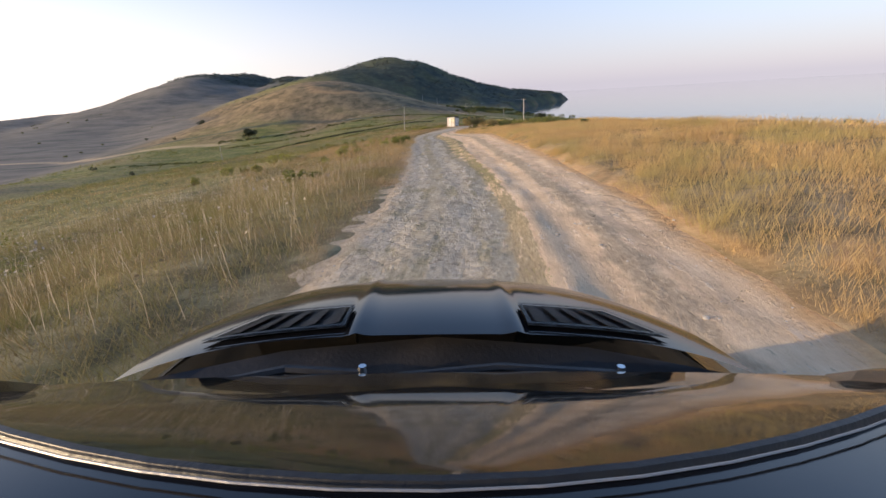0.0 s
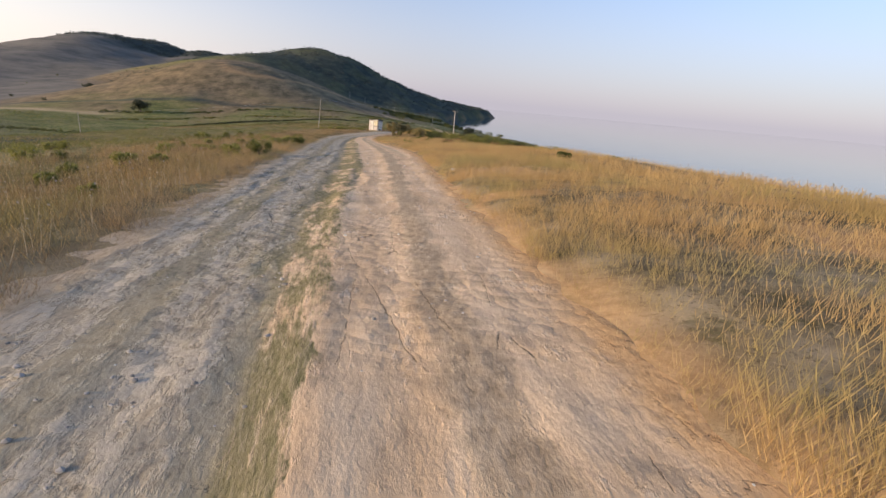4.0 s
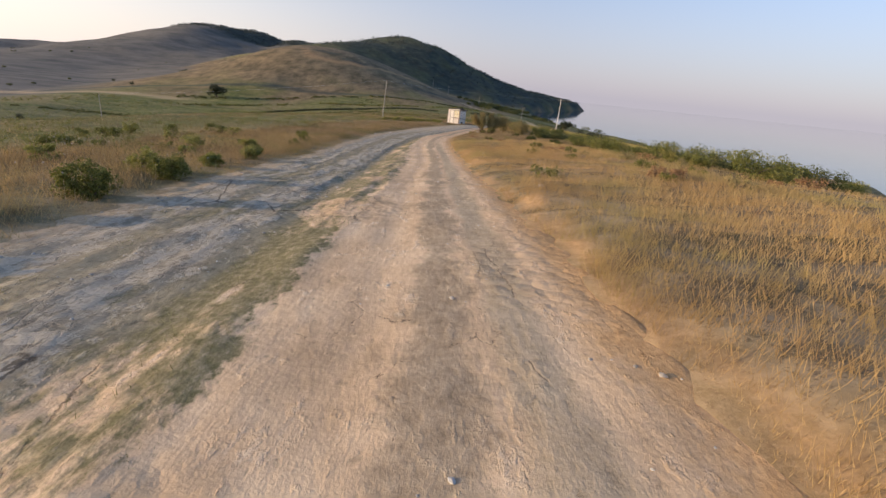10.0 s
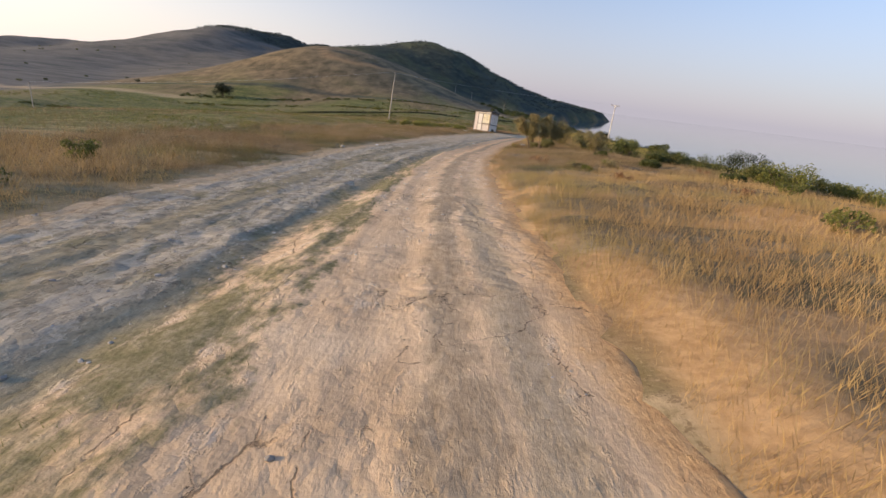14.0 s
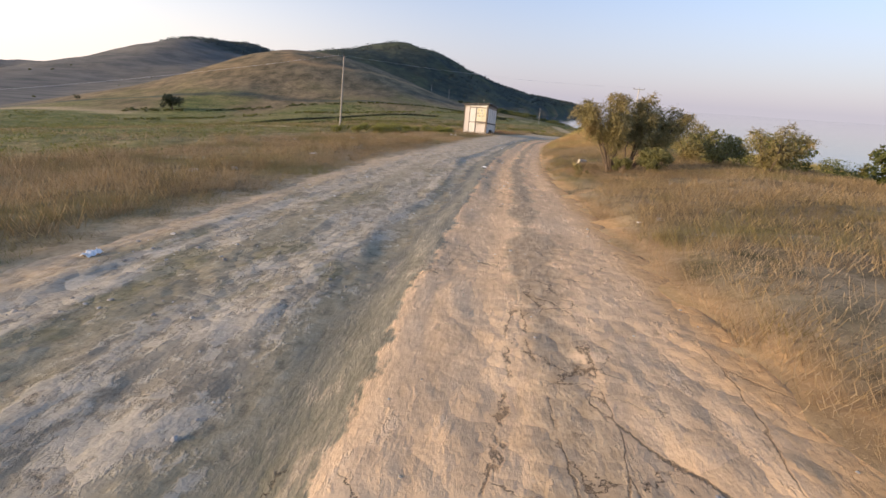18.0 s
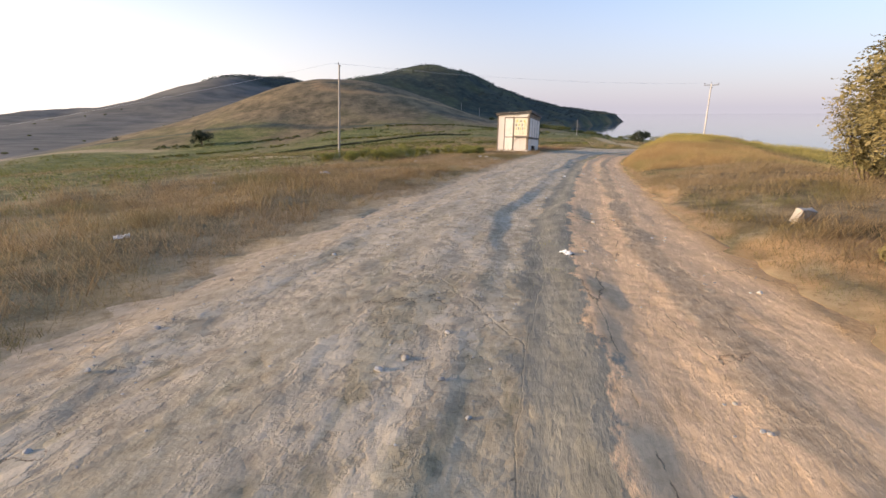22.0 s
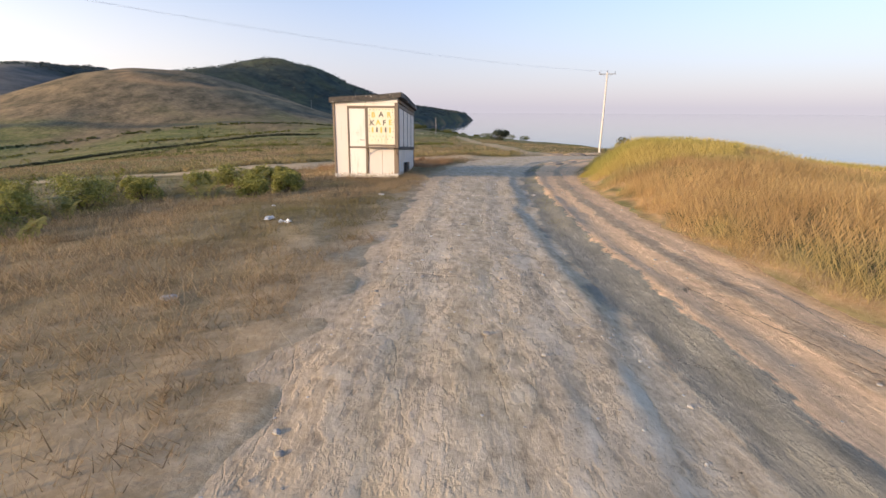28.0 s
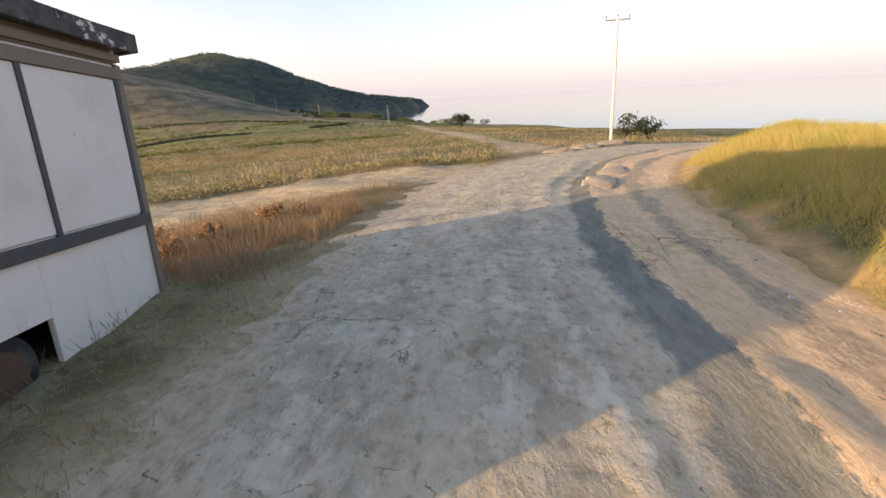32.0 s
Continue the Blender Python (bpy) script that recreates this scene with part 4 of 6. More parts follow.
    keep = (d > np.interp(y, [40, 60], [-0.4, -0.05])) & (RNG.random(len(x)) < np.clip(clump, 0.1, 1) * (0.3 + 0.7 * step(-0.4, np.interp(y, [20, 45], [0.2, 0.9]), d)))
    keep &= (side_track(x, y) > 2.1 + 0.4 * field(x, y, 0.8, 0)) | (x > 9)
    x, y, d, worn_off = x[keep], y[keep], d[keep], worn_off[keep]
    tall = np.interp(y, [0, 12, 28, 45, 62, 90, 105, 125, 140], [0.5, 0.52, 0.72, 0.75, 0.65, 0.6, 0.5, 0.45, 0.6]) * (1 - 0.45 * worn_off) * step(-0.3, np.interp(y, [20, 45], [0.35, 1.3]), d)
    high = (0.075 + 0.27 * tall) * (0.45 + 0.8 * RNG.random(len(x))) * (1 + 0.3 * field(x, y, 2.4, 5))
    wide = 0.0060 + 0.0009 * np.maximum(d, 0)
    lush = (d > np.interp(y, [6, 20, 45], [0.7, 3.2, 8.5]) + np.interp(y, [6, 45], [1.0, 2.5]) * field(x, y, 4.0, 1)) & (RNG.random(len(x)) < 0.75) & (y < 104)
    sunny = ~lush & (y < 76 + 6 * field(x, y, 5.0, 2)) & (RNG.random(len(x)) < 0.55 * step(14, 30, y + 3 * field(x, y, 4.0, 3)))
    blades("golden_verge_grass", x[sunny], y[sunny], 1.1 * high[sunny], wide[sunny], 0.55, GOLD, "golden dry grass along the landward verge", heads=0.2)
    lush = lush | sunny
    blades("heath_grass", x[~lush], y[~lush], high[~lush], wide[~lush], 0.6, HEATH, "brown and straw-coloured heath grass with seed heads", heads=0.2)
    lush = lush & ~sunny
    blades("heath_grass", x[lush], y[lush], high[lush], wide[lush], 0.65, MEADOW, "olive green heath grass mixed with dry stems")
    x, y = strewn(90000, -13, -1.5, -2, 17)
    k, u = road_place(x, y)
    keep = (E0[k] - u > 0.15 + 0.3 * field(x, y, 0.8, 1)) & (RNG.random(len(x)) < 0.75 + 0.4 * field(x, y, 1.5, 2))
    x, y = x[keep], y[keep]
    blades("olive_grass", x, y, 0.07 + 0.16 * RNG.random(len(x)), 0.008, 0.7, MEADOW, "short olive and brown heath grass by the start of the road")
    # fallen straw on the trodden ground
    x, y = verge(90000, -1, 9.0, 70, 130, 1.1)
    blades("fallen_straw", x, y, 0.010 + 0.025 * RNG.random(len(x)), 0.008, 4.0, HEATH, "fallen pale straw on the trodden verge")
    x, y = verge(150000, -1, 8.5, 78, 129, 1.15)
    x, y = tufts(x, y, 10, 0.05)
    k, u = road_place(x, y)
    keep = (E0[k] - u > 0.3 + 0.3 * field(x, y, 0.8, 1)) & (field(x, y, 0.9, 4) + 0.5 * field(x, y, 0.35, 2) > -0.3)
    x, y = x[keep], y[keep]
    blades("trodden_grass", x, y, 0.05 + 0.12 * RNG.random(len(x)), 0.010, 0.8, HEATH, "short trodden straw-brown grass tufts on the dusty verge")
    # thicker brown grass round the tall bushes, and withered stalks in clumps on the landward verge
    x, y = strewn(150000, 0, 14, 82, 112)
    x, y = tufts(x, y, 9, 0.09)
    k, u = road_place(x, y)
    keep = (u - E3[k] > 0.5 + 0.4 * field(x, y, 0.8, 1)) & (field(x, y, 1.6, 5) + 0.6 * field(x, y, 0.5, 2) > -0.35)
    x, y = x[keep], y[keep]
    blades("tawny_grass", x, y, 0.09 + 0.18 * RNG.random(len(x)), 0.009, 0.75, TAWNY, "tawny rough grass round the tall bushes", heads=0.15)
    x, y = verge(15000, -1, 10.0, 22, 118, 1.2)
    keep = field(x, y, 2.0, 3) + 0.7 * field(x, y, 0.7, 1) > 0.1
    x, y = tufts(np.repeat(x[keep], 8), np.repeat(y[keep], 8), 22, 0.10)
    k, u = road_place(x, y)
    keep = E0[k] - u > 0.8
    x, y = x[keep], y[keep]
    blades("withered_stalks", x, y, 0.16 + 0.34 * RNG.random(len(x)) ** 1.3, 0.010, 0.5, TAWNY, "withered brown stalks in clumps on the dry verge", heads=0.5)
    # rust-coloured grass between the road and the side track
    x, y = strewn(26000, -2.5, 5.2, 132.6, 137.4)
    k, u = road_place(x, y)
    keep = (u < E0[k] - 0.35) & (field(x, y, 0.9, 1) + 0.5 * field(x, y, 0.3, 2) > -0.2)
    x, y = x[keep], y[keep]
    blades("rusty_grass", x, y, 0.12 + 0.30 * RNG.random(len(x)) ** 1.5, 0.009, 0.4, RUSTY, "rust-brown dry grass beside the side track")
    # flat ground beyond the bend
    x, y = strewn(150000, -70, 60, 146, 235)
    k, u = road_place(x, y)
    keep = ((u < E0[k] - 0.5) | (u > E3[k] + 0.4)) & (RNG.random(len(x)) < np.clip(0.6 + 0.5 * field(x, y, 3.0, 1), 0.1, 1))
    keep &= (np.abs(x - shelf_track(y)) > 1.7) & (side_track(x, y) > 2.2)
    x, y = x[keep], y[keep]
    blades("shelf_grass", x, y, 0.12 + 0.28 * RNG.random(len(x)), 0.06, 0.5, HEATH, "tawny rough grass on the flat coastal shelf")


def lane_weeds():
    """Short weeds on the ridge and in the gully between the lanes, and along the strip of the grey lane."""
    count = 90000
    s = 60 + RNG.random(count) * (len(S) - 160)
    k = s.astype(int)
    strip = RNG.random(count) < 0.72
    u = np.where(strip, E1[k] + (E2[k] - E1[k]) * (0.1 + 0.9 * RNG.random(count)), E0[k] + (E1[k] - E0[k]) * (0.44 + 0.12 * RNG.random(count)))
    x, y, z = road_spot(s, u)
    n = field(x, y, 0.7, 2) + 0.6 * field(x, y, 2.5, 4) + np.where(strip, 0.25, -0.25) - 0.9 * ((y > 86) & (y < 116))
    keep = n > 0.2 + 0.3 * step(16, 6, y)
    blades("lane_weeds", x[keep], y[keep], 0.02 + 0.06 * RNG.random(int(keep.sum())), 0.008, 0.7, WEED, "short olive weeds on the ridge between the lanes", z=z[keep])


lane_weeds()


def rubble(count):
    """Loose angular stones, thickest in the grey lane."""
    s = 10 + RNG.random(count) * (len(S) - 90)
    k = s.astype(int)
    lane = RNG.random(count)
    u = np.where(lane < 0.82, E0[k] + (E1[k] - E0[k]) * RNG.random(count), E2[k] + (E3[k] - E2[k]) * RNG.random(count))
    x, y, z = road_spot(s, u)
    keep = field(x, y, 0.9, 3) + 0.6 * field(u, s * 0.3, 0.5, 1) > -0.1
    x, y, z, n = x[keep], y[keep], z[keep], int(keep.sum())
    size = 0.009 + 0.022 * RNG.random(n) ** 6
    bm = bmesh.new()
    bmesh.ops.create_icosphere(bm, subdivisions=1, radius=1.0)
    shape = np.array([v.co[:] for v in bm.verts])
    tris = np.array([[v.index for v in f.verts] for f in bm.faces])
    bm.free()
    m = len(shape)
    v = shape[None] * (0.75 + 0.5 * RNG.random((n, m, 1))) * np.array([1.2, 1.0, 0.6])
    a = RNG.random(n) * math.tau
    ca, sa = np.cos(a)[:, None], np.sin(a)[:, None]
    v = np.stack([v[..., 0] * ca - v[..., 1] * sa, v[..., 0] * sa + v[..., 1] * ca, v[..., 2]], -1) * size[:, None, None]
    v += np.stack([x, y, z + size * 0.2], -1)[:, None]
    f = tris[None] + (np.arange(n) * m)[:, None, None]
    n_ = Nodes("lane_rubble")
    geo = n_.tree.nodes.new("ShaderNodeNewGeometry")
    n_.set(n_.ramp(geo.outputs["Random Per Island"], (0.0, (0.26, 0.235, 0.20)), (0.6, (0.38, 0.35, 0.305)), (1.0, (0.52, 0.49, 0.44))), 0.9)
    n_.bump(n_.noise(60, 3), 0.4, 0.01)
    ob = sheet("rubble", v.reshape(-1, 3), f.reshape(-1, 3), n_.mat, smooth=False)
    tagged(ob, "loose grey broken stones strewn over the rutted lane", "rubble", kind="stuff")


rubble(9000)

grow()


# ---------------------------------------------------------------- bushes and trees
def leaves(centres, radii, count, size, squash=0.85):
    """Leaf quads around clump centres, thicker towards each clump's skin."""
    n = len(centres)
    which = RNG.integers(0, n, count)
    v = RNG.normal(size=(count, 3))
    v /= np.linalg.norm(v, axis=1)[:, None]
    r = radii[which] * (0.35 + 0.7 * RNG.random(count) ** 0.5)
    c = centres[which] + v * r[:, None] * np.array([1, 1, squash])
    up = RNG.normal(size=(count, 3)) + v * 0.8
    up /= np.linalg.norm(up, axis=1)[:, None]
    side = np.cross(up, RNG.normal(size=(count, 3)))
    side /= np.linalg.norm(side, axis=1)[:, None] + 1e-9
    fwd = np.cross(side, up)
    s = (size * (0.6 + 0.8 * RNG.random(count)))[:, None]
    q = np.empty((count, 4, 3), np.float32)
    q[:, 0], q[:, 1], q[:, 2], q[:, 3] = c - fwd * s, c + side * s * 0.42 - fwd * 0.1 * s, c + fwd * s, c - side * s * 0.42 - fwd * 0.1 * s
    return q.reshape(-1, 3), np.arange(4 * count).reshape(count, 4)


def bush(name, x, y, high, wide, material, label, category, leafs=2500, size=0.05, clumps=26, stems=5, low=0.12, group="", deep=1.0):
    """A many-stemmed bush: limbs from one foot, each ending in clumps of leaves."""
    ob = thing(name, x, y, one_level(x, y) - 0.04, RNG.random() * 360, label, category, group)
    a = RNG.random(clumps) * math.tau
    rr = np.sqrt(RNG.random(clumps)) * wide / 2 * 0.82
    zz = high * (low + (0.86 - low) * RNG.random(clumps) ** 0.75)
    zz = np.minimum(zz, high * (0.95 - 0.45 * (rr / (wide / 2)) ** 2))
    centres = np.stack([rr * np.cos(a), rr * np.sin(a) * deep, zz], -1)
    radii = wide * (0.10 + 0.09 * RNG.random(clumps))
    thick = 0.012 + 0.014 * high
    for i in range(stems):
        c = centres[i % clumps]
        foot = Vector((c[0] * 0.12, c[1] * 0.12, 0))
        knee = Vector((c[0] * 0.45 + 0.05 * RNG.normal(), c[1] * 0.45 + 0.05 * RNG.normal(), c[2] * 0.5))
        bm = tubed([foot, knee, Vector(c)], [thick, thick * 0.7, thick * 0.2], 6)
        for j in range(2):
            e = centres[(i * 3 + 5 * j + 1) % clumps]
            if np.hypot(e[0] - knee.x, e[1] - knee.y) < wide * 0.5:
                tube(bm, [knee, (knee + Vector(e)) / 2 + Vector((0, 0, 0.04)), Vector(e)], [thick * 0.5, thick * 0.3, thick * 0.12], 5)
        part("stem", bm, BARK, ob)
    v, f = leaves(centres, radii, leafs, size)
    v[:, 2] = np.maximum(v[:, 2], 0.02)
    sheet("crown", v, f, material, ob, smooth=False)
    return ob


def sprigs(centres, radii, count, size):
    """Short drooping twigs set with paired leaflets, on the skins of clumps."""
    which = RNG.integers(0, len(centres), count)
    v = RNG.normal(size=(count, 3))
    v[:, 2] = v[:, 2] * 0.8 + 0.35
    v /= np.linalg.norm(v, axis=1)[:, None]
    c = centres[which] + v * (radii[which] * (0.25 + 0.75 * RNG.random(count) ** 0.5))[:, None]
    d = v * 0.8 + 0.45 * RNG.normal(size=(count, 3)) + np.array([0, 0, 0.15])
    d /= np.linalg.norm(d, axis=1)[:, None]
    side = np.cross(d, np.array([0, 0, 1.0]) + 0.4 * RNG.normal(size=(count, 3)))
    side /= np.linalg.norm(side, axis=1)[:, None] + 1e-9
    long = size * (4.5 + 3.0 * RNG.random(count))[:, None]
    quads = []
    for f in (0.15, 0.38, 0.6, 0.8, 1.0):
        at = c + d * long * f - np.array([0, 0, 1.0]) * long * 0.45 * f * f
        for e in ((-1, 1) if f < 1 else (0,)):
            tip = side * e * size * 1.25 * (1 - 0.3 * f) + d * size * (0.7 if e else 1.4) - np.array([0, 0, 0.35]) * size + 0.25 * size * RNG.normal(size=(count, 3))
            wide = np.cross(tip, v) * 0.30
            quads.append(np.stack([at, at + tip * 0.5 + wide, at + tip, at + tip * 0.5 - wide], 1))
    q = np.concatenate(quads).astype(np.float32)
    return q.reshape(-1, 3), np.arange(4 * len(q)).reshape(-1, 4)


def tall_bush(name, x, y, label, feet, leafs, size):
    """A fan of bare stems, each one carrying a rounded plume of drooping leaf sprigs; feet: (lean x, lean y, height, girth, bare share)."""
    ob = thing(name, x, y, one_level(x, y) - 0.05, 0, label, "bush")
    for lx, ly, high, girth, bare in feet:
        bend = 0.12 * RNG.normal(size=2)
        path = [Vector((lx * 0.10, ly * 0.10, 0)), Vector((lx * 0.38 + bend[0], ly * 0.38 + bend[1], high * 0.35)),
                Vector((lx * 0.78, ly * 0.78, high * 0.72)), Vector((lx, ly, high * 0.93))]
        part("stem", tubed(path, [0.034, 0.026, 0.015, 0.004], 7), BARK, ob)
        n = 16
        t = np.linspace(bare, 1.0, n)
        pts = np.array([[np.interp(v, (0, 0.35, 0.72, 1), [p[i] for p in path]) for i in range(3)] for v in t])
        swell = girth * np.interp((t - bare) / (1 - bare), (0.0, 0.3, 0.75, 1.0), (0.55, 0.95, 1.0, 0.6))
        pts[:, :2] += RNG.normal(size=(n, 2)) * swell[:, None] * 0.30
        pts[:, 2] += RNG.normal(size=n) * 0.06
        for p in pts[1::3]:
            at = path[1].lerp(path[2], float(RNG.random()))
            part("twig", tubed([at, (at + Vector(p)) / 2 + Vector((0, 0, 0.03)), p], [0.010, 0.007, 0.003], 5), BARK, ob)
        v, f = sprigs(pts, swell * (0.42 + 0.2 * RNG.random(n)), leafs // 9, size)
        v[:, 2] = np.maximum(v[:, 2], 0.03)
        sheet("spray", v, f, OLIVE, ob, smooth=False)
    return ob


# ---------------------------------------------------------------- bracken, frond by frond
def frond_mesh(seed):
    """An arching stalk with paired, tapering leaflets, one metre tall."""
    r = np.random.default_rng(seed)
    out, n = 0.35 + 0.25 * r.random(), 15
    verts, faces = [], []
    spine = [(out * (i / n) ** 1.9, 0.0, (i / n) - 0.16 * (i / n) ** 3) for i in range(n + 1)]
    for i in range(n):
        a, b = spine[i], spine[i + 1]
        m = len(verts)
        verts += [(a[0], -0.008, a[2]), (a[0], 0.008, a[2]), (b[0], 0.006, b[2]), (b[0], -0.006, b[2])]
        faces += [(m, m + 1, m + 2), (m, m + 2, m + 3)]
        if i < 4:
            continue
        reach = 0.30 * math.sin(math.pi * min(1.0, 0.28 + 0.72 * (n - i) / (n - 4))) * (0.8 + 0.4 * r.random())
        for side in (-1, 1):
            tip = (b[0] + 0.10 * reach + 0.03 * r.normal(), side * reach, b[2] + reach * (0.15 + 0.2 * r.normal()))
            for j in range(3):
                p, q = j / 3, (j + 1) / 3
                m = len(verts)
                w = 0.068 * (1 - 0.75 * p)
                at = [b[k] + (tip[k] - b[k]) * p for k in range(3)]
                to = [b[k] + (tip[k] - b[k]) * q for k in range(3)]
                verts += [(at[0] - w, at[1], at[2]), (at[0] + w, at[1], at[2] + 0.01), (to[0], to[1] + side * 0.03, to[2])]
                faces.append((m, m + 1, m + 2))
    me = bpy.data.meshes.new("frond")
    me.from_pydata(verts, [], faces)
    me.materials.append(FERN)
    return me


FRONDS = [frond_mesh(i) for i in range(5)]


def bracken(x, y, high, wide, label="yellow-green bracken clump in dry roadside grass", count=24):
    ob = thing("bracken_clump", x, y, one_level(x, y) - 0.03, RNG.random() * 360, label, "bracken", "bracken by the road")
    for i in range(count):
        f = new("frond", FRONDS[i % 5])
        f.parent = ob
        a, r = RNG.random() * math.tau, wide * 0.42 * math.sqrt(RNG.random())
        s = high * (0.7 + 0.45 * RNG.random())
        f.matrix_local = pose(r * math.cos(a), r * math.sin(a), 0, 10 * RNG.normal(), 6 * RNG.normal(), math.degrees(a) + 40 * RNG.normal()) @ Matrix.Scale(s, 4)
    return ob

# the big bush by the road, in three masses, and the thicket behind it
tall_bush("large_bush", 3.7, 101.3, "tall many-stemmed bush with dusty olive leaf plumes", [
    (-1.42, -0.1, 2.15, 0.36, 0.56), (-1.12, 0.35, 2.4, 0.40, 0.52), (-1.10, -0.45, 2.3, 0.38, 0.5), (-0.95, 0.0, 2.05, 0.34, 0.5), (-0.28, 0.25, 2.6, 0.38, 0.46),
    (-0.08, -0.3, 2.75, 0.42, 0.42), (0.0, 0.35, 2.6, 0.38, 0.46), (-0.30, -0.5, 2.1, 0.36, 0.46), (-0.12, -0.6, 1.85, 0.34, 0.48)], 5000, 0.034)
tall_bush("large_bush", 4.3, 101.7, "sunlit bush of olive leaf plumes with an arching bare branch", [
    (0.22, 0.2, 2.6, 0.38, 0.46), (0.42, -0.2, 2.7, 0.40, 0.44), (0.34, 0.55, 2.4, 0.38, 0.46), (0.42, -0.5, 2.05, 0.36, 0.46), (0.95, 0.5, 2.25, 0.38, 0.5),
    (1.45, 0.25, 2.35, 0.40, 0.5), (1.70, -0.15, 2.2, 0.38, 0.5), (1.95, 0.4, 1.95, 0.36, 0.56), (1.2, -0.4, 1.5, 0.28, 0.6)], 5000, 0.034)
tall_bush("sapling_bush", 7.9, 99.6, "young light green bush with feathery upright sprays", [
    (-0.5, 0.1, 1.45, 0.34, 0.2), (0.1, -0.2, 1.6, 0.36, 0.2), (0.55, 0.2, 1.4, 0.34, 0.2), (0.9, -0.1, 1.25, 0.34, 0.2)], 3000, 0.036)
bush("low_shrub", 4.65, 100.3, 0.85, 1.2, GREYGREEN, "low dense green shrub at the foot of tall bushes", "shrub", 4200, 0.04, 26, 4, 0.1)
bush("low_shrub", 3.75, 100.5, 0.6, 0.7, GREYGREEN, "small dusty shrub at the foot of tall bushes", "shrub", 1500, 0.04, 14, 4, 0.1)
bush("low_shrub", 2.4, 100.4, 0.4, 0.6, OLIVE, "small olive brown shrub in dry grass", "shrub", 900, 0.035, 12, 3, 0.08)
tall_bush("tall_shrub", 6.6, 107.0, "tall olive green shrub behind the large bushes", [
    (-0.7, 0.1, 1.8, 0.42, 0.2), (-0.2, -0.3, 2.1, 0.45, 0.2), (0.3, 0.2, 2.0, 0.44, 0.2), (0.8, 0.0, 1.7, 0.42, 0.2), (0.1, 0.6, 1.9, 0.42, 0.2)], 3000, 0.045)
tall_bush("tall_shrub", 8.6, 106.4, "rounded olive green shrub behind the large bushes", [
    (-0.6, 0.1, 1.4, 0.42, 0.15), (0.0, -0.3, 1.65, 0.45, 0.15), (0.5, 0.2, 1.5, 0.44, 0.15), (1.0, 0.0, 1.3, 0.42, 0.15)], 3000, 0.045)
bush("low_shrub", 8.4, 103.8, 1.25, 2.6, GREYGREEN, "dark rounded shrub behind tall bushes", "shrub", 3400, 0.065, 24, 5, 0.1)
bush("low_shrub", 11.2, 104.6, 1.55, 2.9, HEATHFERN, "dark rounded shrub behind tall bushes", "shrub", 3400, 0.065, 24, 5, 0.1)
bush("low_shrub", 9.6, 97.2, 1.2, 1.6, SHRUB, "sunlit green shrub in dry grass", "shrub", 2000, 0.055, 20, 5, 0.1)
bush("low_shrub", 12.6, 99.0, 1.5, 2.3, SHRUB, "dark rounded shrub in dry grass", "shrub", 2600, 0.065, 22, 5, 0.1)

# shrubs on the crest towards the sea
for i in range(76):
    y = 60 + 50 * RNG.random()
    x = np.interp(y, RY[RY < 147], (RX + E3)[RY < 147]) + 9.0 + 11.0 * RNG.random()
    if y > 92 and x < 13:
        continue
    s = 0.65 + 0.75 * RNG.random()
    bush("crest_shrub", float(x), y, 0.75 * s, 1.9 * s, (SHRUB, HEATHFERN, FERN, HEATHFERN)[i % 4], "rounded green shrub on the grassy crest above the sea", "shrub", 2600, 0.042, 24, 3, 0.0, "crest shrubs")
for x, y, s in ((16.7, 67.7, 1.0), (17.9, 81.9, 1.2), (15.3, 93.3, 1.5), (9.4, 34.3, 0.38), (21.0, 52.0, 0.9), (24.5, 22.0, 0.9), (27.0, 33.0, 0.9), (13.2, 88.0, 0.8), (11.0, 84.0, 0.7), (7.5, 86.5, 0.5), (9.0, 90.2, 0.6), (6.8, 92.6, 0.45), (8.6, 81.5, 0.45)):
    bush("crest_shrub", x, y, 1.0 * s, 1.8 * s, DEEP if s > 1 else SHRUB, "rounded green shrub in dry grass above the sea", "shrub", 3200, 0.045, 26, 4, 0.0, "crest shrubs")

for i in range(46):
    y = 56 + 42 * RNG.random()
    x = float(np.interp(y, RY[RY < 147], (RX + E3)[RY < 147]) + 1.6 + 9.5 * RNG.random())
    if y > 88 and x > 1.5:
        continue
    s = 0.35 + 0.45 * RNG.random()
    bush("low_tuft", x, y, 0.6 * s, 1.3 * s, (HEATHFERN, OLIVE, DOCK)[i % 3], "low olive brown shrubby tuft in the dry field", "shrub", 500, 0.035, 12, 3, 0.05, "low tufts in the field")

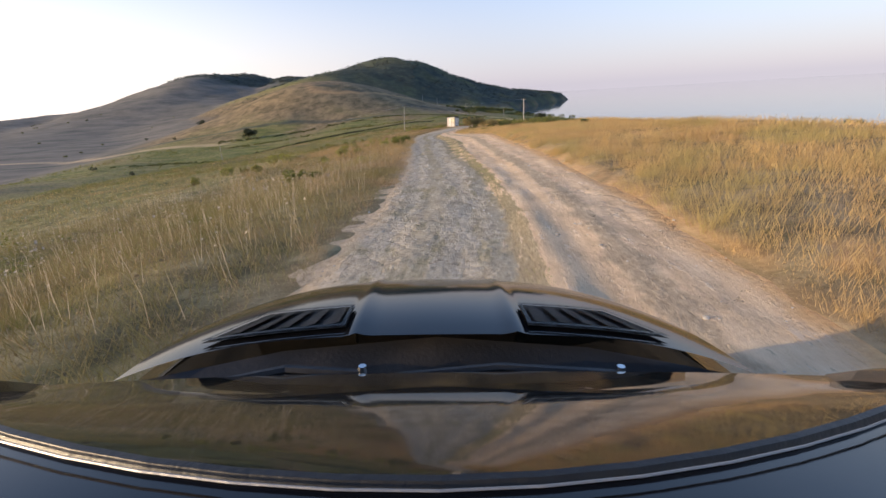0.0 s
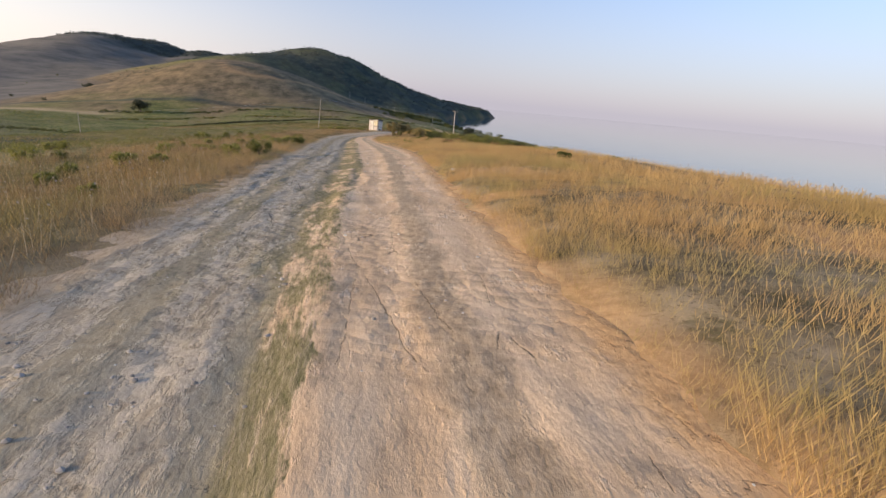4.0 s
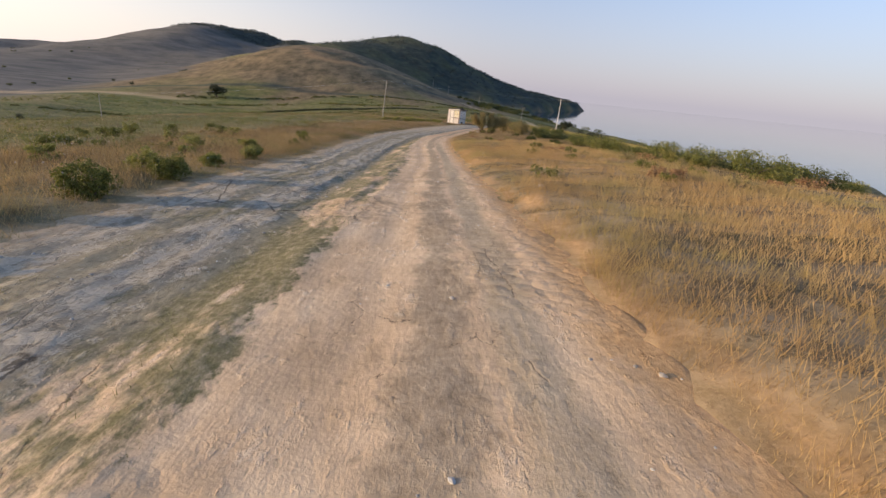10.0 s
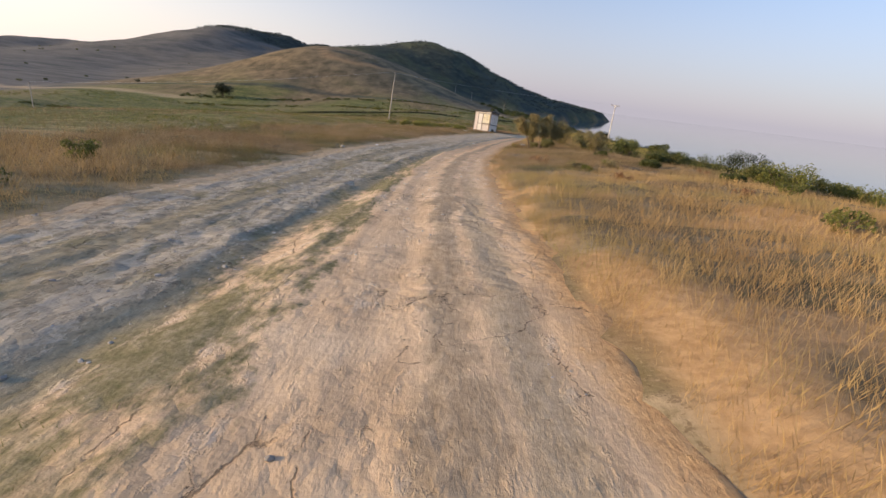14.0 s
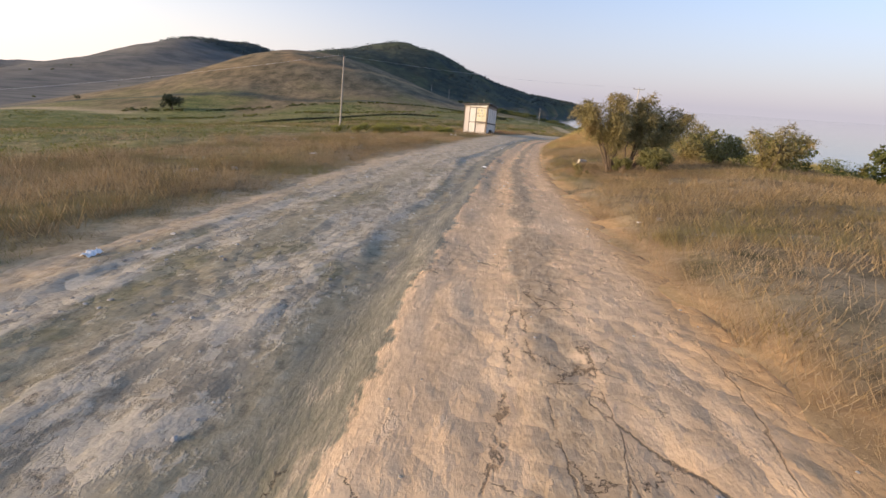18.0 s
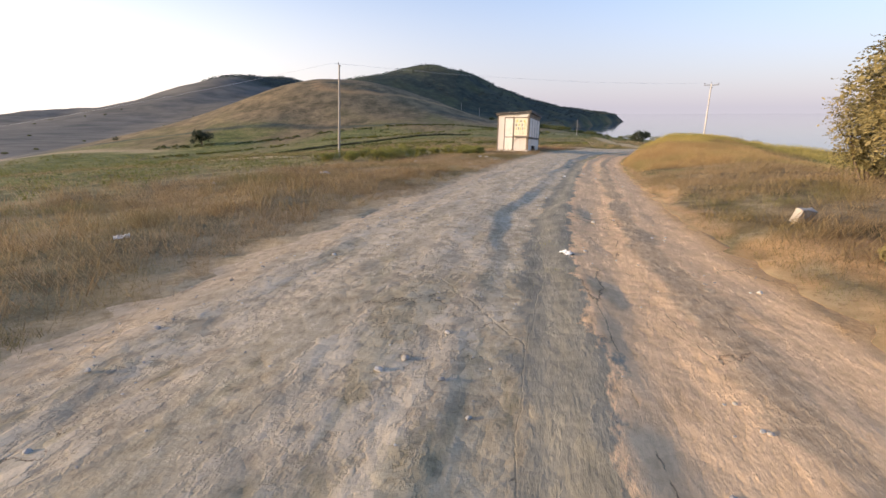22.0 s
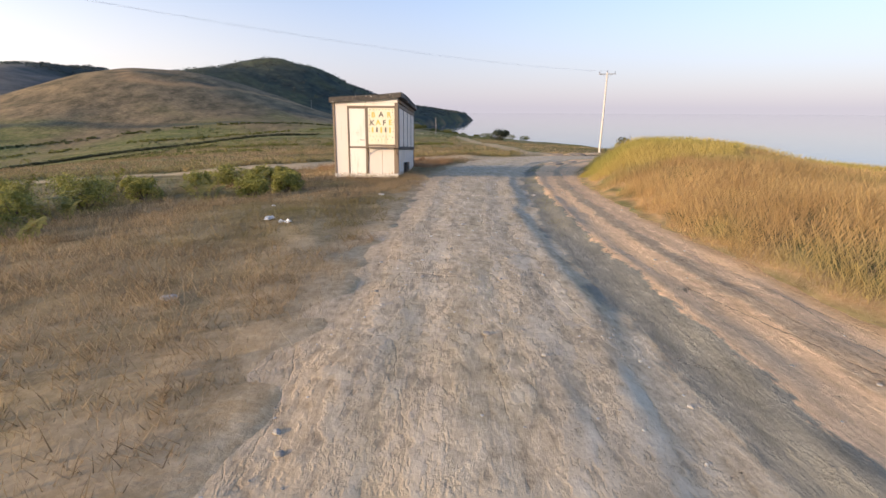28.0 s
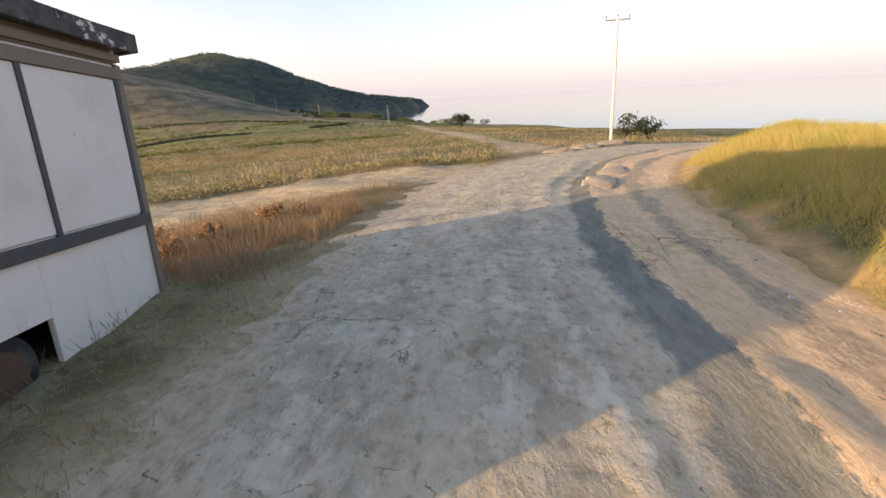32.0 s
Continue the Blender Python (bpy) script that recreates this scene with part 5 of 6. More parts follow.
# bracken along the landward side of the road
for x, y, s in ((-4.3, 36.9, 0.95), (-5.7, 47.2, 0.75), (-5.7, 49.6, 0.75), (-5.1, 51.5, 0.85), (-5.4, 54.3, 0.8), (-5.9, 57.1, 0.6), (-6.1, 60.0, 0.6), (-7.2, 39.0, 0.55), (-8.6, 41.5, 0.6), (-9.9, 47.0, 0.6),
                (-8.4, 48.8, 0.55), (-11.0, 52.0, 0.6), (-6.5, 31.8, 0.55), (-8.5, 30.2, 0.5), (-3.8, 127.7, 0.9), (-4.9, 128.5, 1.0), (-5.9, 128.8, 0.8), (-3.2, 128.6, 0.8), (-7.6, 122.6, 1.0), (-7.9, 121.0, 0.9), (-7.1, 124.4, 1.1), (-8.3, 123.9, 1.0), (-6.3, 125.6, 0.9), (-9.8, 121.8, 0.8),
                (-7.7, 27.9, 0.5), (-5.0, 25.0, 0.4), (-10.2, 126.6, 0.8), (-11.8, 123.4, 0.8), (-6.6, 61.5, 0.6), (-8.4, 65.0, 0.7), (-2.7, 125.5, 0.75), (-2.9, 126.9, 0.7), (-3.4, 124.6, 0.8)):
    bush("bracken_clump", x, y, 0.80 * s, 1.15 * s, HEATHFERN if s > 0.78 and y < 115 else FERN, "olive green bracken clump in dry roadside grass", "bracken", 4200, 0.030, 34, 5, 0.0, "bracken by the road")
for i in range(44):
    y = 16 + 62 * RNG.random()
    x = float(np.interp(y, RY[RY < 147], (RX + E0)[RY < 147]) - 1.3 - 13 * RNG.random())
    s = 0.45 + 0.5 * RNG.random()
    bush("bracken_clump", x, y, 0.8 * s, 1.15 * s, (HEATHFERN, FERN)[i % 2], "small olive green bracken clump among dry grass", "bracken", 1100, 0.040, 18, 3, 0.0, "bracken by the road")
for i in range(18):
    x, y = -3.0 - 9.5 * RNG.random(), 119.5 + 9 * RNG.random()
    if not -3.2 < x < 1.5 and abs(y - 139) > 4:
        bracken(x, y, 0.4 + 0.3 * RNG.random(), 0.7, "small yellow-green bracken clump among dry grass", 14)


# bracken and low heath scattered over the slopes: one mass each
def low_cover(name, x, y, size, count, material, label, spray=0.00065):
    z = level(x, y)
    n = len(x)
    centres = np.stack([x, y, z + size * 0.28], -1)
    v, f = leaves(centres, size * 0.6, count, 1.0, 0.42)
    q = v.reshape(-1, 4, 3)
    which_mid = q.mean(1, keepdims=True)
    dist = np.hypot(which_mid[:, 0, 0], which_mid[:, 0, 1] - 60)
    scale = np.clip(spray * dist, 0.045, 0.0011 * 900 * spray / 0.00065)[:, None, None]
    q = which_mid + (q - which_mid) * scale
    return tagged(sheet(name, q.reshape(-1, 3), f, material, smooth=False), label, "undergrowth", kind="stuff")


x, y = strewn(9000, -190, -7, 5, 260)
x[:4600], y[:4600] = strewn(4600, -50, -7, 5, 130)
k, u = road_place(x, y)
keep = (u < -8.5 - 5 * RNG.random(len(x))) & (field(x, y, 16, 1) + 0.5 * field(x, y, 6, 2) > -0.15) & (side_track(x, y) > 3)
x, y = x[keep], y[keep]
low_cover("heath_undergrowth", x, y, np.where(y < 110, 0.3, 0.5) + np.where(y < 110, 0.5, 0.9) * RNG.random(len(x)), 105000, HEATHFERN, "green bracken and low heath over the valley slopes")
x, y = strewn(1500, -60, 75, 148, 300)
k, u = road_place(x, y)
keep = (np.abs(u) > 6) & (x < coast(y) - 8) & (field(x, y, 12, 3) > -0.1)
x, y = x[keep], y[keep]
low_cover("shelf_undergrowth", x, y, 0.4 + 0.7 * RNG.random(len(x)), 22000, SHRUB, "low olive scrub on the coastal shelf")
# weeds along the far side of the side track
x = -34 + 46 * RNG.random(700)
y = 139.7 + 0.17 * (x + 4) + 0.5 * np.sin(x * 0.3) + 2.7 + 2.6 * RNG.random(700) ** 1.5
k, u = road_place(x, y)
keep = u < E0[k] - 0.8
low_cover("track_weeds", x[keep], y[keep], 0.3 + 0.35 * RNG.random(int(keep.sum())), 26000, OLIVE, "dusty olive weeds along the side track's edge")
# rusty dock weeds by the road beyond the trailer
for x, y, s in ((1.1, 134.4, 1.0), (1.7, 135.2, 0.8), (0.6, 135.0, 0.9), (2.5, 136.2, 0.8), (0.2, 133.6, 0.7), (3.0, 136.9, 0.6)):
    bush("dock_weed", x, y, 0.5 * s, 0.7 * s, DOCK, "dry rust-brown dock weed beside the road", "weed", 500, 0.035, 12, 5, 0.1, "dock weeds")
# a low hedge line across the slope, broken rows of scrub and bracken above and below it
def slope_row(x0, x1, y0, y1, sway, count, leafs, tall, material, label, ragged=0.9):
    t = RNG.random(count)
    x = x0 + (x1 - x0) * t
    y = y0 + (y1 - y0) * t + sway * np.sin(t * 8 + x0) + ragged * RNG.normal(size=count)
    keep = field(x, y, 9, 2) + 0.5 * field(x, y, 3, 1) > -0.35
    low_cover("slope_hedge", x[keep], y[keep], tall * (0.6 + 0.8 * RNG.random(int(keep.sum()))), leafs, material, label, 0.001)


slope_row(-95, 15, 228, 272, 6, 620, 16000, 1.0, DEEP, "low dark hedge line across the green slope", 0.6)
slope_row(-150, -30, 196, 222, 5, 460, 9000, 0.8, SHRUB, "broken line of low scrub across the slope", 1.5)
slope_row(-120, 22, 250, 300, 4, 420, 9000, 0.8, HEATHFERN, "broken row of green bracken across the slope", 1.4)
slope_row(-135, 10, 270, 322, 5, 380, 8000, 0.9, SHRUB, "broken row of low scrub across the slope", 1.6)
slope_row(-60, 20, 190, 214, 3, 420, 9000, 0.7, HEATHFERN, "broken row of green bracken across the slope", 1.5)
slope_row(-110, -12, 166, 186, 4, 520, 11000, 0.6, HEATHFERN, "broken row of green bracken across the slope", 2.0)
# woods on the dark hill, headland and shelf edge
x, y = strewn(5200, -420, 330, 640, 1500)
ridge = far_level(x, y)
keep = (ridge > -24) & (x < coast(y) - 10) & ((y > 800) | (field(x, y, 40, 2) > 0.1)) & (x > -330) & (field(x, y, 70, 4) > -0.55)
x, y = x[keep], y[keep]
low_cover("hill_woods", x, y, 3.0 + 4.0 * RNG.random(len(x)) ** 2, 60000, HILLWOOD, "dark green woods over the headland hill", 0.00085)
a, r = RNG.random(900) * math.tau, np.sqrt(RNG.random(900))
x, y = -500 + 200 * r * np.cos(a), 1215 + 125 * r * np.sin(a)
low_cover("hill_woods", x, y, 3.0 + 3.5 * RNG.random(900), 18000, HILLWOOD, "dark woods over the far inland hilltop", 0.0008)
x, y = strewn(420, -50, 110, 330, 640)
keep = (x < coast(y) - 12) & (x > coast(y) - 85 - 25 * field(x, y, 40, 1)) & (field(x, y, 25, 5) > -0.2)
x, y = x[keep], y[keep]
low_cover("coast_thicket", x, y, 2.5 + 3.0 * RNG.random(len(x)), 26000, SHRUB, "green thicket along the shore below the hill", 0.0012)
x, y = strewn(300, -900, -230, 260, 900)
keep = field(x, y, 60, 3) > 0.5
x, y = x[keep], y[keep]
low_cover("valley_scrub", x, y, 1.2 + 2.6 * RNG.random(len(x)) ** 2, 9000, SHRUB, "scattered dark scrub over the far valley")


def tree(name, x, y, high, wide, material, label, leafs=1500, size=0.3):
    ob = thing(name, x, y, one_level(x, y) - 0.1, RNG.random() * 360, label, "tree")
    bm = tubed([(0, 0, 0), (0.04 * high, 0, high * 0.25), (0, 0.03 * high, high * 0.5)], [0.05 * high, 0.04 * high, 0.02 * high])
    clumps = 20
    a, rr = RNG.random(clumps) * math.tau, np.sqrt(RNG.random(clumps)) * wide * 0.4
    zz = high * (0.30 + 0.55 * RNG.random(clumps)) * (1 - 0.35 * (rr / (wide / 2)) ** 2)
    centres = np.stack([rr * np.cos(a), rr * np.sin(a), zz], -1)
    for c in centres[:6]:
        tube(bm, [(0.02 * high, 0, high * 0.28), Vector(c) * 0.6 + Vector((0, 0, high * 0.1)), c], [0.025 * high, 0.015 * high, 0.004 * high], 6)
    part("trunk", bm, BARK, ob)
    v, f = leaves(centres, wide * (0.12 + 0.1 * RNG.random(clumps)), leafs, size)
    sheet("crown", v, f, material, ob, smooth=False)
    return ob


tree("lone_tree", -118.2, 273.8, 6.5, 8.5, DEEP, "lone dark rounded tree on the green slope", 1800, 0.34)
tree("lone_tree", 47.9, 265.4, 4.5, 6.5, DEEP, "lone dark tree at the edge of the coastal shelf", 1500, 0.28)
for x, y, h in ((-259, 488.8, 8), (-178, 300, 2.6), (-262, 400, 3.0), (-150, 190, 2.6), (-120, 170, 2.0), (30.5, 163, 2.6), (33.5, 164.5, 2.3)):
    tree("distant_tree", x, y, h, h * 1.2, DEEP, "small dark tree standing alone in open country", 600, 0.08 * h if h > 3 else 0.14)


# ---------------------------------------------------------------- poles and wires
def insulator(parent, x, y, z):
    bm = bmesh.new()
    for r, a, b in ((0.012, 0, 0.08), (0.045, 0.08, 0.11), (0.03, 0.11, 0.13), (0.045, 0.13, 0.17), (0.022, 0.17, 0.21)):
        tube(bm, [(x, y, z + a), (x, y, z + b)], [r, r * 0.9], 8)
    return part("insulator", bm, PORCELAIN, parent, "glazed brown insulator")


def utility_pole(name, x, y, high, material, label, arm=1.0, thick=0.11, turn=0.0, lean=0.0):
    ob = thing(name, x, y, one_level(x, y) - 0.15, turn, label, "utility pole", "power line poles")
    ob.matrix_world = ob.matrix_world @ pose(0, 0, 0, 0, lean, 0)
    part("post", tubed([(0, 0, 0), (0.01, 0, high * 0.5), (0, 0, high + 0.15)], [thick, thick * 0.85, thick * 0.62], 10), material, ob)
    if arm:
        part("crossarm", boxed(-arm / 2, arm / 2, -0.03, 0.03, high - 0.02, high + 0.06, 0.008), STEEL, ob)
        for dx in (-arm / 2 + 0.06, arm / 2 - 0.06):
            insulator(ob, dx, 0, high + 0.06)
        insulator(ob, 0, 0, high + 0.13)
        part("brace", tubed([(-arm * 0.3, 0.04, high), (0, 0.1, high - 0.35), (arm * 0.3, 0.04, high)], [0.012] * 3, 6), STEEL, ob)
    else:
        insulator(ob, 0.06, 0, high - 0.05)
        insulator(ob, -0.06, 0, high + 0.1)
    return ob


POLE_A, POLE_B = (-13.3, 130.0, 6.5), (22.8, 154.8, 7.6)
utility_pole("utility_pole", *POLE_A, POLEWOOD, "tall weathered wooden power pole in the grass", 0, 0.085, 0, 4.0)
utility_pole("utility_pole", *POLE_B, CONCRETE, "pale concrete power pole with a three-insulator crossarm", 1.5, 0.105, -25)
utility_pole("utility_pole", -64, 128, 6.0, POLEWOOD, "thin weathered power pole on the valley slope", 0, 0.08)
utility_pole("utility_pole", 31, 292, 6.0, POLEWOOD, "thin power pole beside the shelf track", 0.9, 0.1)
for x, y in ((12, 420), (-14, 470), (-30, 500)):
    utility_pole("utility_pole", x, y, 7.0, POLEWOOD, "distant wooden power pole by the thicket", 0.9, 0.14)


def wire(a, b, sag):
    n = 26
    pts = [Vector(a).lerp(Vector(b), i / n) - Vector((0, 0, sag * 4 * (i / n) * (1 - i / n))) for i in range(n + 1)]
    return tagged(part("power_wire", tubed(pts, [0.0018] * (n + 1), 5), ALUMINIUM), "thin sagging power wire between poles", "wire", "power wires")


za, zb = one_level(*POLE_A[:2]), one_level(*POLE_B[:2])
for dx in (-0.5, 0.0, 0.5):
    a = (POLE_A[0] + 0.15 * dx, POLE_A[1], za + POLE_A[2] + 0.1)
    b = (POLE_B[0] + dx * 0.95, POLE_B[1] - dx * 0.45, zb + POLE_B[2] + 0.1)
    wire(a, b, 0.5)
    wire((-64 + dx * 0.1, 128, one_level(-64, 128) + 6.1), a, 0.6)


# ---------------------------------------------------------------- flowering weeds by the landward edge
def umbels(count):
    x, y = strewn(count, -13, -2, -4, 60)
    y[count // 2:] = -4 + 30 * RNG.random(count - count // 2)
    k, u = road_place(x, y)
    keep = (u < E0[k] - 0.5)
    x, y = x[keep], y[keep]
    z = level(x, y)
    verts, faces = [], []
    for px, py, pz in zip(x, y, z):
        h, lx, ly = 0.32 + 0.3 * RNG.random(), 0.06 * RNG.normal(), 0.06 * RNG.normal()
        n = len(verts)
        r = 0.008 + 0.013 * RNG.random()
        top = (px + lx, py + ly, pz + h)
        verts += [(px - 0.004, py, pz), (px + 0.004, py, pz), top]
        faces.append((n, n + 1, n + 2))
        n = len(verts)
        tilt = 0.5 * RNG.normal(size=2)
        verts.append((top[0], top[1], top[2] + 0.006))
        for i in range(7):
            a = i * math.tau / 7
            dx, dy = r * math.cos(a), r * math.sin(a)
            verts.append((top[0] + dx, top[1] + dy, top[2] + 0.012 + tilt[0] * dx + tilt[1] * dy))
        faces += [(n, n + 1 + i, n + 1 + (i + 1) % 7) for i in range(7)]
    ob = sheet("flowering_weeds", verts, faces, worn("dry_umbels", (0.50, 0.42, 0.30), 0.9, 9, 0.4, (0.3, 0.22, 0.14), 0.6, 0.1), smooth=False)
    tagged(ob, "pale flat flower heads of dry roadside weeds", "wildflowers", kind="stuff")


umbels(3400)

# ---------------------------------------------------------------- the abandoned snack trailer
WHITE = worn("white_panel_paint", (0.75, 0.67, 0.59), 0.55, 3.0, 0.12, (0.45, 0.38, 0.28), 0.35, 0.06, streaks=0.55)
CREAM = worn("door_paint", (0.84, 0.79, 0.70), 0.5, 2.5, 0.08, (0.50, 0.42, 0.30), 0.3, 0.05, streaks=0.5)
TRIM = worn("grey_brown_trim", (0.23, 0.175, 0.125), 0.75, 8, 0.5, (0.09, 0.07, 0.055), 0.5, 0.4)
DARKTRIM = worn("dark_trim", (0.075, 0.07, 0.068), 0.7, 8, 0.5, (0.16, 0.13, 0.10), 0.4, 0.3)
BOARD = worn("sign_board_paint", (0.82, 0.76, 0.58), 0.6, 4, 0.12, (0.55, 0.43, 0.24), 0.4, 0.05, streaks=0.5)
YELLOW = worn("faded_yellow_paint", (0.72, 0.55, 0.09), 0.6, 12, 0.3, (0.75, 0.66, 0.42), 0.5, 0.05)
INK = worn("dark_lettering_paint", (0.16, 0.135, 0.10), 0.6, 12, 0.3, (0.4, 0.33, 0.22), 0.4, 0.05)
RUBBER = worn("tyre_rubber", (0.02, 0.02, 0.02), 0.85, 10, 0.3, (0.18, 0.14, 0.10), 0.5, 0.4)
RUST = worn("rusty_steel", (0.13, 0.075, 0.045), 0.8, 9, 0.5, (0.05, 0.035, 0.025), 0.5, 0.4, 0.3)


def felt_material():
    n = Nodes("peeling_roof_felt")
    c = n.ramp(n.noise(6, 6, 0.7), (0.35, (0.03, 0.03, 0.03)), (0.6, (0.10, 0.085, 0.07)))
    c = n.mix(n.mask(n.noise(3.2, 5, 0.7), 0.60, 0.64), c, (0.62, 0.58, 0.52))
    n.set(c, 0.85)
    n.bump(n.noise(9, 5), 0.7, 0.03)
    return n.mat


FELT = felt_material()


def lettering(text, x, y, z, high, material, parent, depth=0.004):
    """Letters standing in the plane of a board that faces -y."""
    curve = bpy.data.curves.new("letters", "FONT")
    curve.body, curve.size, curve.extrude, curve.offset = text, high * 1.38, depth, 0.006
    curve.align_x = "CENTER"
    tmp = new("letters", curve)
    bpy.context.view_layer.update()
    me = bpy.data.meshes.new_from_object(tmp.evaluated_get(bpy.context.evaluated_depsgraph_get()))
    bpy.data.objects.remove(tmp)
    me.materials.clear()
    me.materials.append(material)
    ob = new("letter", me)
    ob.parent = parent
    ob.matrix_local = pose(x, y, z, 90, 0, 0)
    ob["label"] = "hand-painted letter " + text
    return ob


def snack_trailer():
    W, L, H = 2.12, 4.55, 2.36
    ob = thing("snack_trailer", 0.535, 128.11, one_level(0.5, 128.2) + 0.05, -14.0, "abandoned white wooden snack trailer with shuttered windows", "trailer")
    ob.matrix_world = ob.matrix_world @ pose(0, 0, 0, -4.5, 0, 0)
    t = 0.05

    def p(name, x0, x1, y0, y1, z0, z1, mat, bevel=0.006, label="", parent=None):
        return part(name, boxed(x0, x1, y0, y1, z0, z1, bevel), mat, parent or ob, label)

    # walls (the front faces -y, the road side is +x)
    p("left_wall", -W, -W + t, t, L - t, 0, H, WHITE)
    p("rear_wall", -W, 0, L - t, L, 0, H, WHITE)
    # road side: lower wall in two lengths about the wheel opening, wall above it, band above
    p("lower_wall", -t, 0, t, 1.42, 0, 0.98, WHITE)
    p("lower_wall", -t, 0, 3.16, L - t, 0, 0.98, WHITE)
    p("lower_wall", -t, 0, 1.42, 3.16, 0.40, 0.98, WHITE)
    p("upper_wall", -t, 0, t, L - t, 0.98, H, WHITE)
    for i in range(4):
        a = 0.22 + i * 1.065
        p("shutter", 0.004, 0.022, a, a + 1.015, 0.99, 2.22, WHITE, 0.004, "flat white window shutter")
        p("mullion", 0.004, 0.034, a + 1.015, a + 1.065, 0.96, 2.25, DARKTRIM, 0.004)
    p("window_rail", 0.003, 0.045, 0.1, L - 0.02, 0.865, 0.97, DARKTRIM)
    p("window_rail", 0.003, 0.045, 0.1, L - 0.02, 2.225, 2.33, TRIM)
    p("mullion", 0.004, 0.036, 0.13, 0.215, 0.96, 2.25, DARKTRIM)
    p("corner_post", -0.085, 0.03, -0.03, 0.09, 0.1, H, TRIM)
    p("corner_post", -0.05, 0.028, L - 0.06, L + 0.02, 0.0, H, TRIM)
    p("corner_post", -W - 0.02, -W + 0.05, -0.02, 0.06, 0.0, H, TRIM)
    # front: a plain panel, the door, the sign over a shelf
    p("front_wall", -W + 0.05, -1.66, 0, t, 0, H, WHITE)
    p("front_band", -1.66, -0.09, 0, t, 2.26, H, CREAM)
    p("front_lower_wall", -0.98, -0.52, 0, t, 0, 0.97, WHITE)
    p("front_lower_wall", -0.515, -0.09, 0, t, 0, 0.97, WHITE)
    p("sill_board", -W, 0.01, -0.05, 0.02, -0.06, 0.07, CREAM)
    door = p("door", -1.61, -1.06, 0.0, 0.035, 0.04, 2.19, TRIM, 0.004, "narrow trailer door with two pale panels")
    p("door_panel", -1.60, -1.07, -0.012, 0.02, 0.965, 2.17, CREAM, 0.004, "bright cream upper door panel", door)
    p("door_panel", -1.60, -1.07, -0.012, 0.02, 0.07, 0.905, CREAM, 0.004, "cream lower door panel", door)
    part("door_handle", tubed([(-1.13, -0.01, 1.17), (-1.13, -0.06, 1.17), (-1.24, -0.06, 1.175)], [0.012, 0.011, 0.01], 8), STEEL, door, "black lever handle")
    p("door_post", -1.66, -1.61, -0.025, 0.05, 0.0, 2.26, TRIM)
    p("door_post", -1.06, -0.985, -0.025, 0.05, 0.0, 2.26, TRIM)
    p("door_head", -1.61, -1.06, -0.022, 0.05, 2.19, 2.26, TRIM)
    p("sign_rail", -0.985, -0.09, -0.022, 0.05, 2.19, 2.26, TRIM)
    p("sign_rail", -0.985, -0.09, -0.022, 0.05, 0.97, 1.03, TRIM)
    sign = p("sign_board", -0.98, -0.095, -0.012, 0.03, 1.03, 2.19, BOARD, 0.004, "faded cream sign board with yellow and dark hand lettering")
    rows = (("BAR", 1.90, 0.26, "YIY"), ("KAFE", 1.65, 0.20, "IYIY"))
    for text, z, gap, tone in rows:
        for i, ch in enumerate(text):
            lettering(ch, -0.535 + (i - (len(text) - 1) / 2) * gap, -0.013, z + 0.015 * (i % 2), 0.165, YELLOW if tone[i] == "Y" else INK, sign)
    for i in range(5):
        part("painted_bar", boxed(-0.855 + i * 0.145, -0.80 + i * 0.145, -0.017, -0.012, 1.41 + 0.01 * (i % 2), 1.58, 0.003), YELLOW if i % 2 == 0 else INK, sign)
    dots = [(-0.90 + 0.105 * i, 2.14) for i in range(8)] + [(-0.90 + 0.105 * i, 1.30 - 0.03 * (i % 2)) for i in range(8)] + [(-0.85 + 0.105 * i, 1.17 + 0.02 * (i % 2)) for i in range(7)] + [(-0.925, 2.05 - 0.1 * i) for i in range(7)] + [(-0.145, 2.05 - 0.1 * i) for i in range(7)]
    for i, (x, z) in enumerate(dots):
        bm = tubed([(x, -0.012, z), (x, -0.017, z)], [0.016, 0.015], 8)
        part("painted_dot", bm, YELLOW if i % 3 else INK, sign)
    shelf = p("shelf", -1.06, 0.04, -0.20, -0.03, 0.92, 0.955, TRIM, 0.005, "narrow grey serving shelf")
    for x in (-0.99, -0.03):
        part("shelf_bracket", tubed([(x, -0.18, 0.915), (x, -0.035, 0.72)], [0.018, 0.018], 6), TRIM, shelf)
    p("lower_post", -0.12, -0.03, -0.022, 0.05, 0.05, 0.95, TRIM)
    p("lower_post", -1.03, -0.985, -0.024, 0.05, 0.05, 0.95, TRIM)
    # floor, roof and running gear
    p("floor_frame", -W + 0.03, -0.03, 0.03, L - 0.03, -0.08, 0.0, RUST)
    bm = bmesh.new()
    box(bm, -W - 0.06, 0.11, -0.10, L + 0.12, H, H + 0.11, 0.015)
    for v in bm.verts:
        v.co.z += 0.035 * math.sin((v.co.y + 0.2) * 1.1) + 0.012 * math.sin(v.co.x * 2.2) + 0.16 * (v.co.x + W) / W
    # the wall tops rise towards the road side under the sloping roof
    for name, y0, y1 in (("gable_board", -0.01, 0.05), ("gable_board", L - 0.05, L + 0.01)):
        wedge = bmesh.new()
        vs = [[wedge.verts.new((x, y, z)) for x, z in ((-W, H), (0.0, H), (0.0, H + 0.15), (-W, H + 0.01))] for y in (y0, y1)]
        wedge.faces.new(vs[0])
        wedge.faces.new(vs[1][::-1])
        for i in range(4):
            wedge.faces.new((vs[0][i], vs[1][i], vs[1][(i + 1) % 4], vs[0][(i + 1) % 4]))
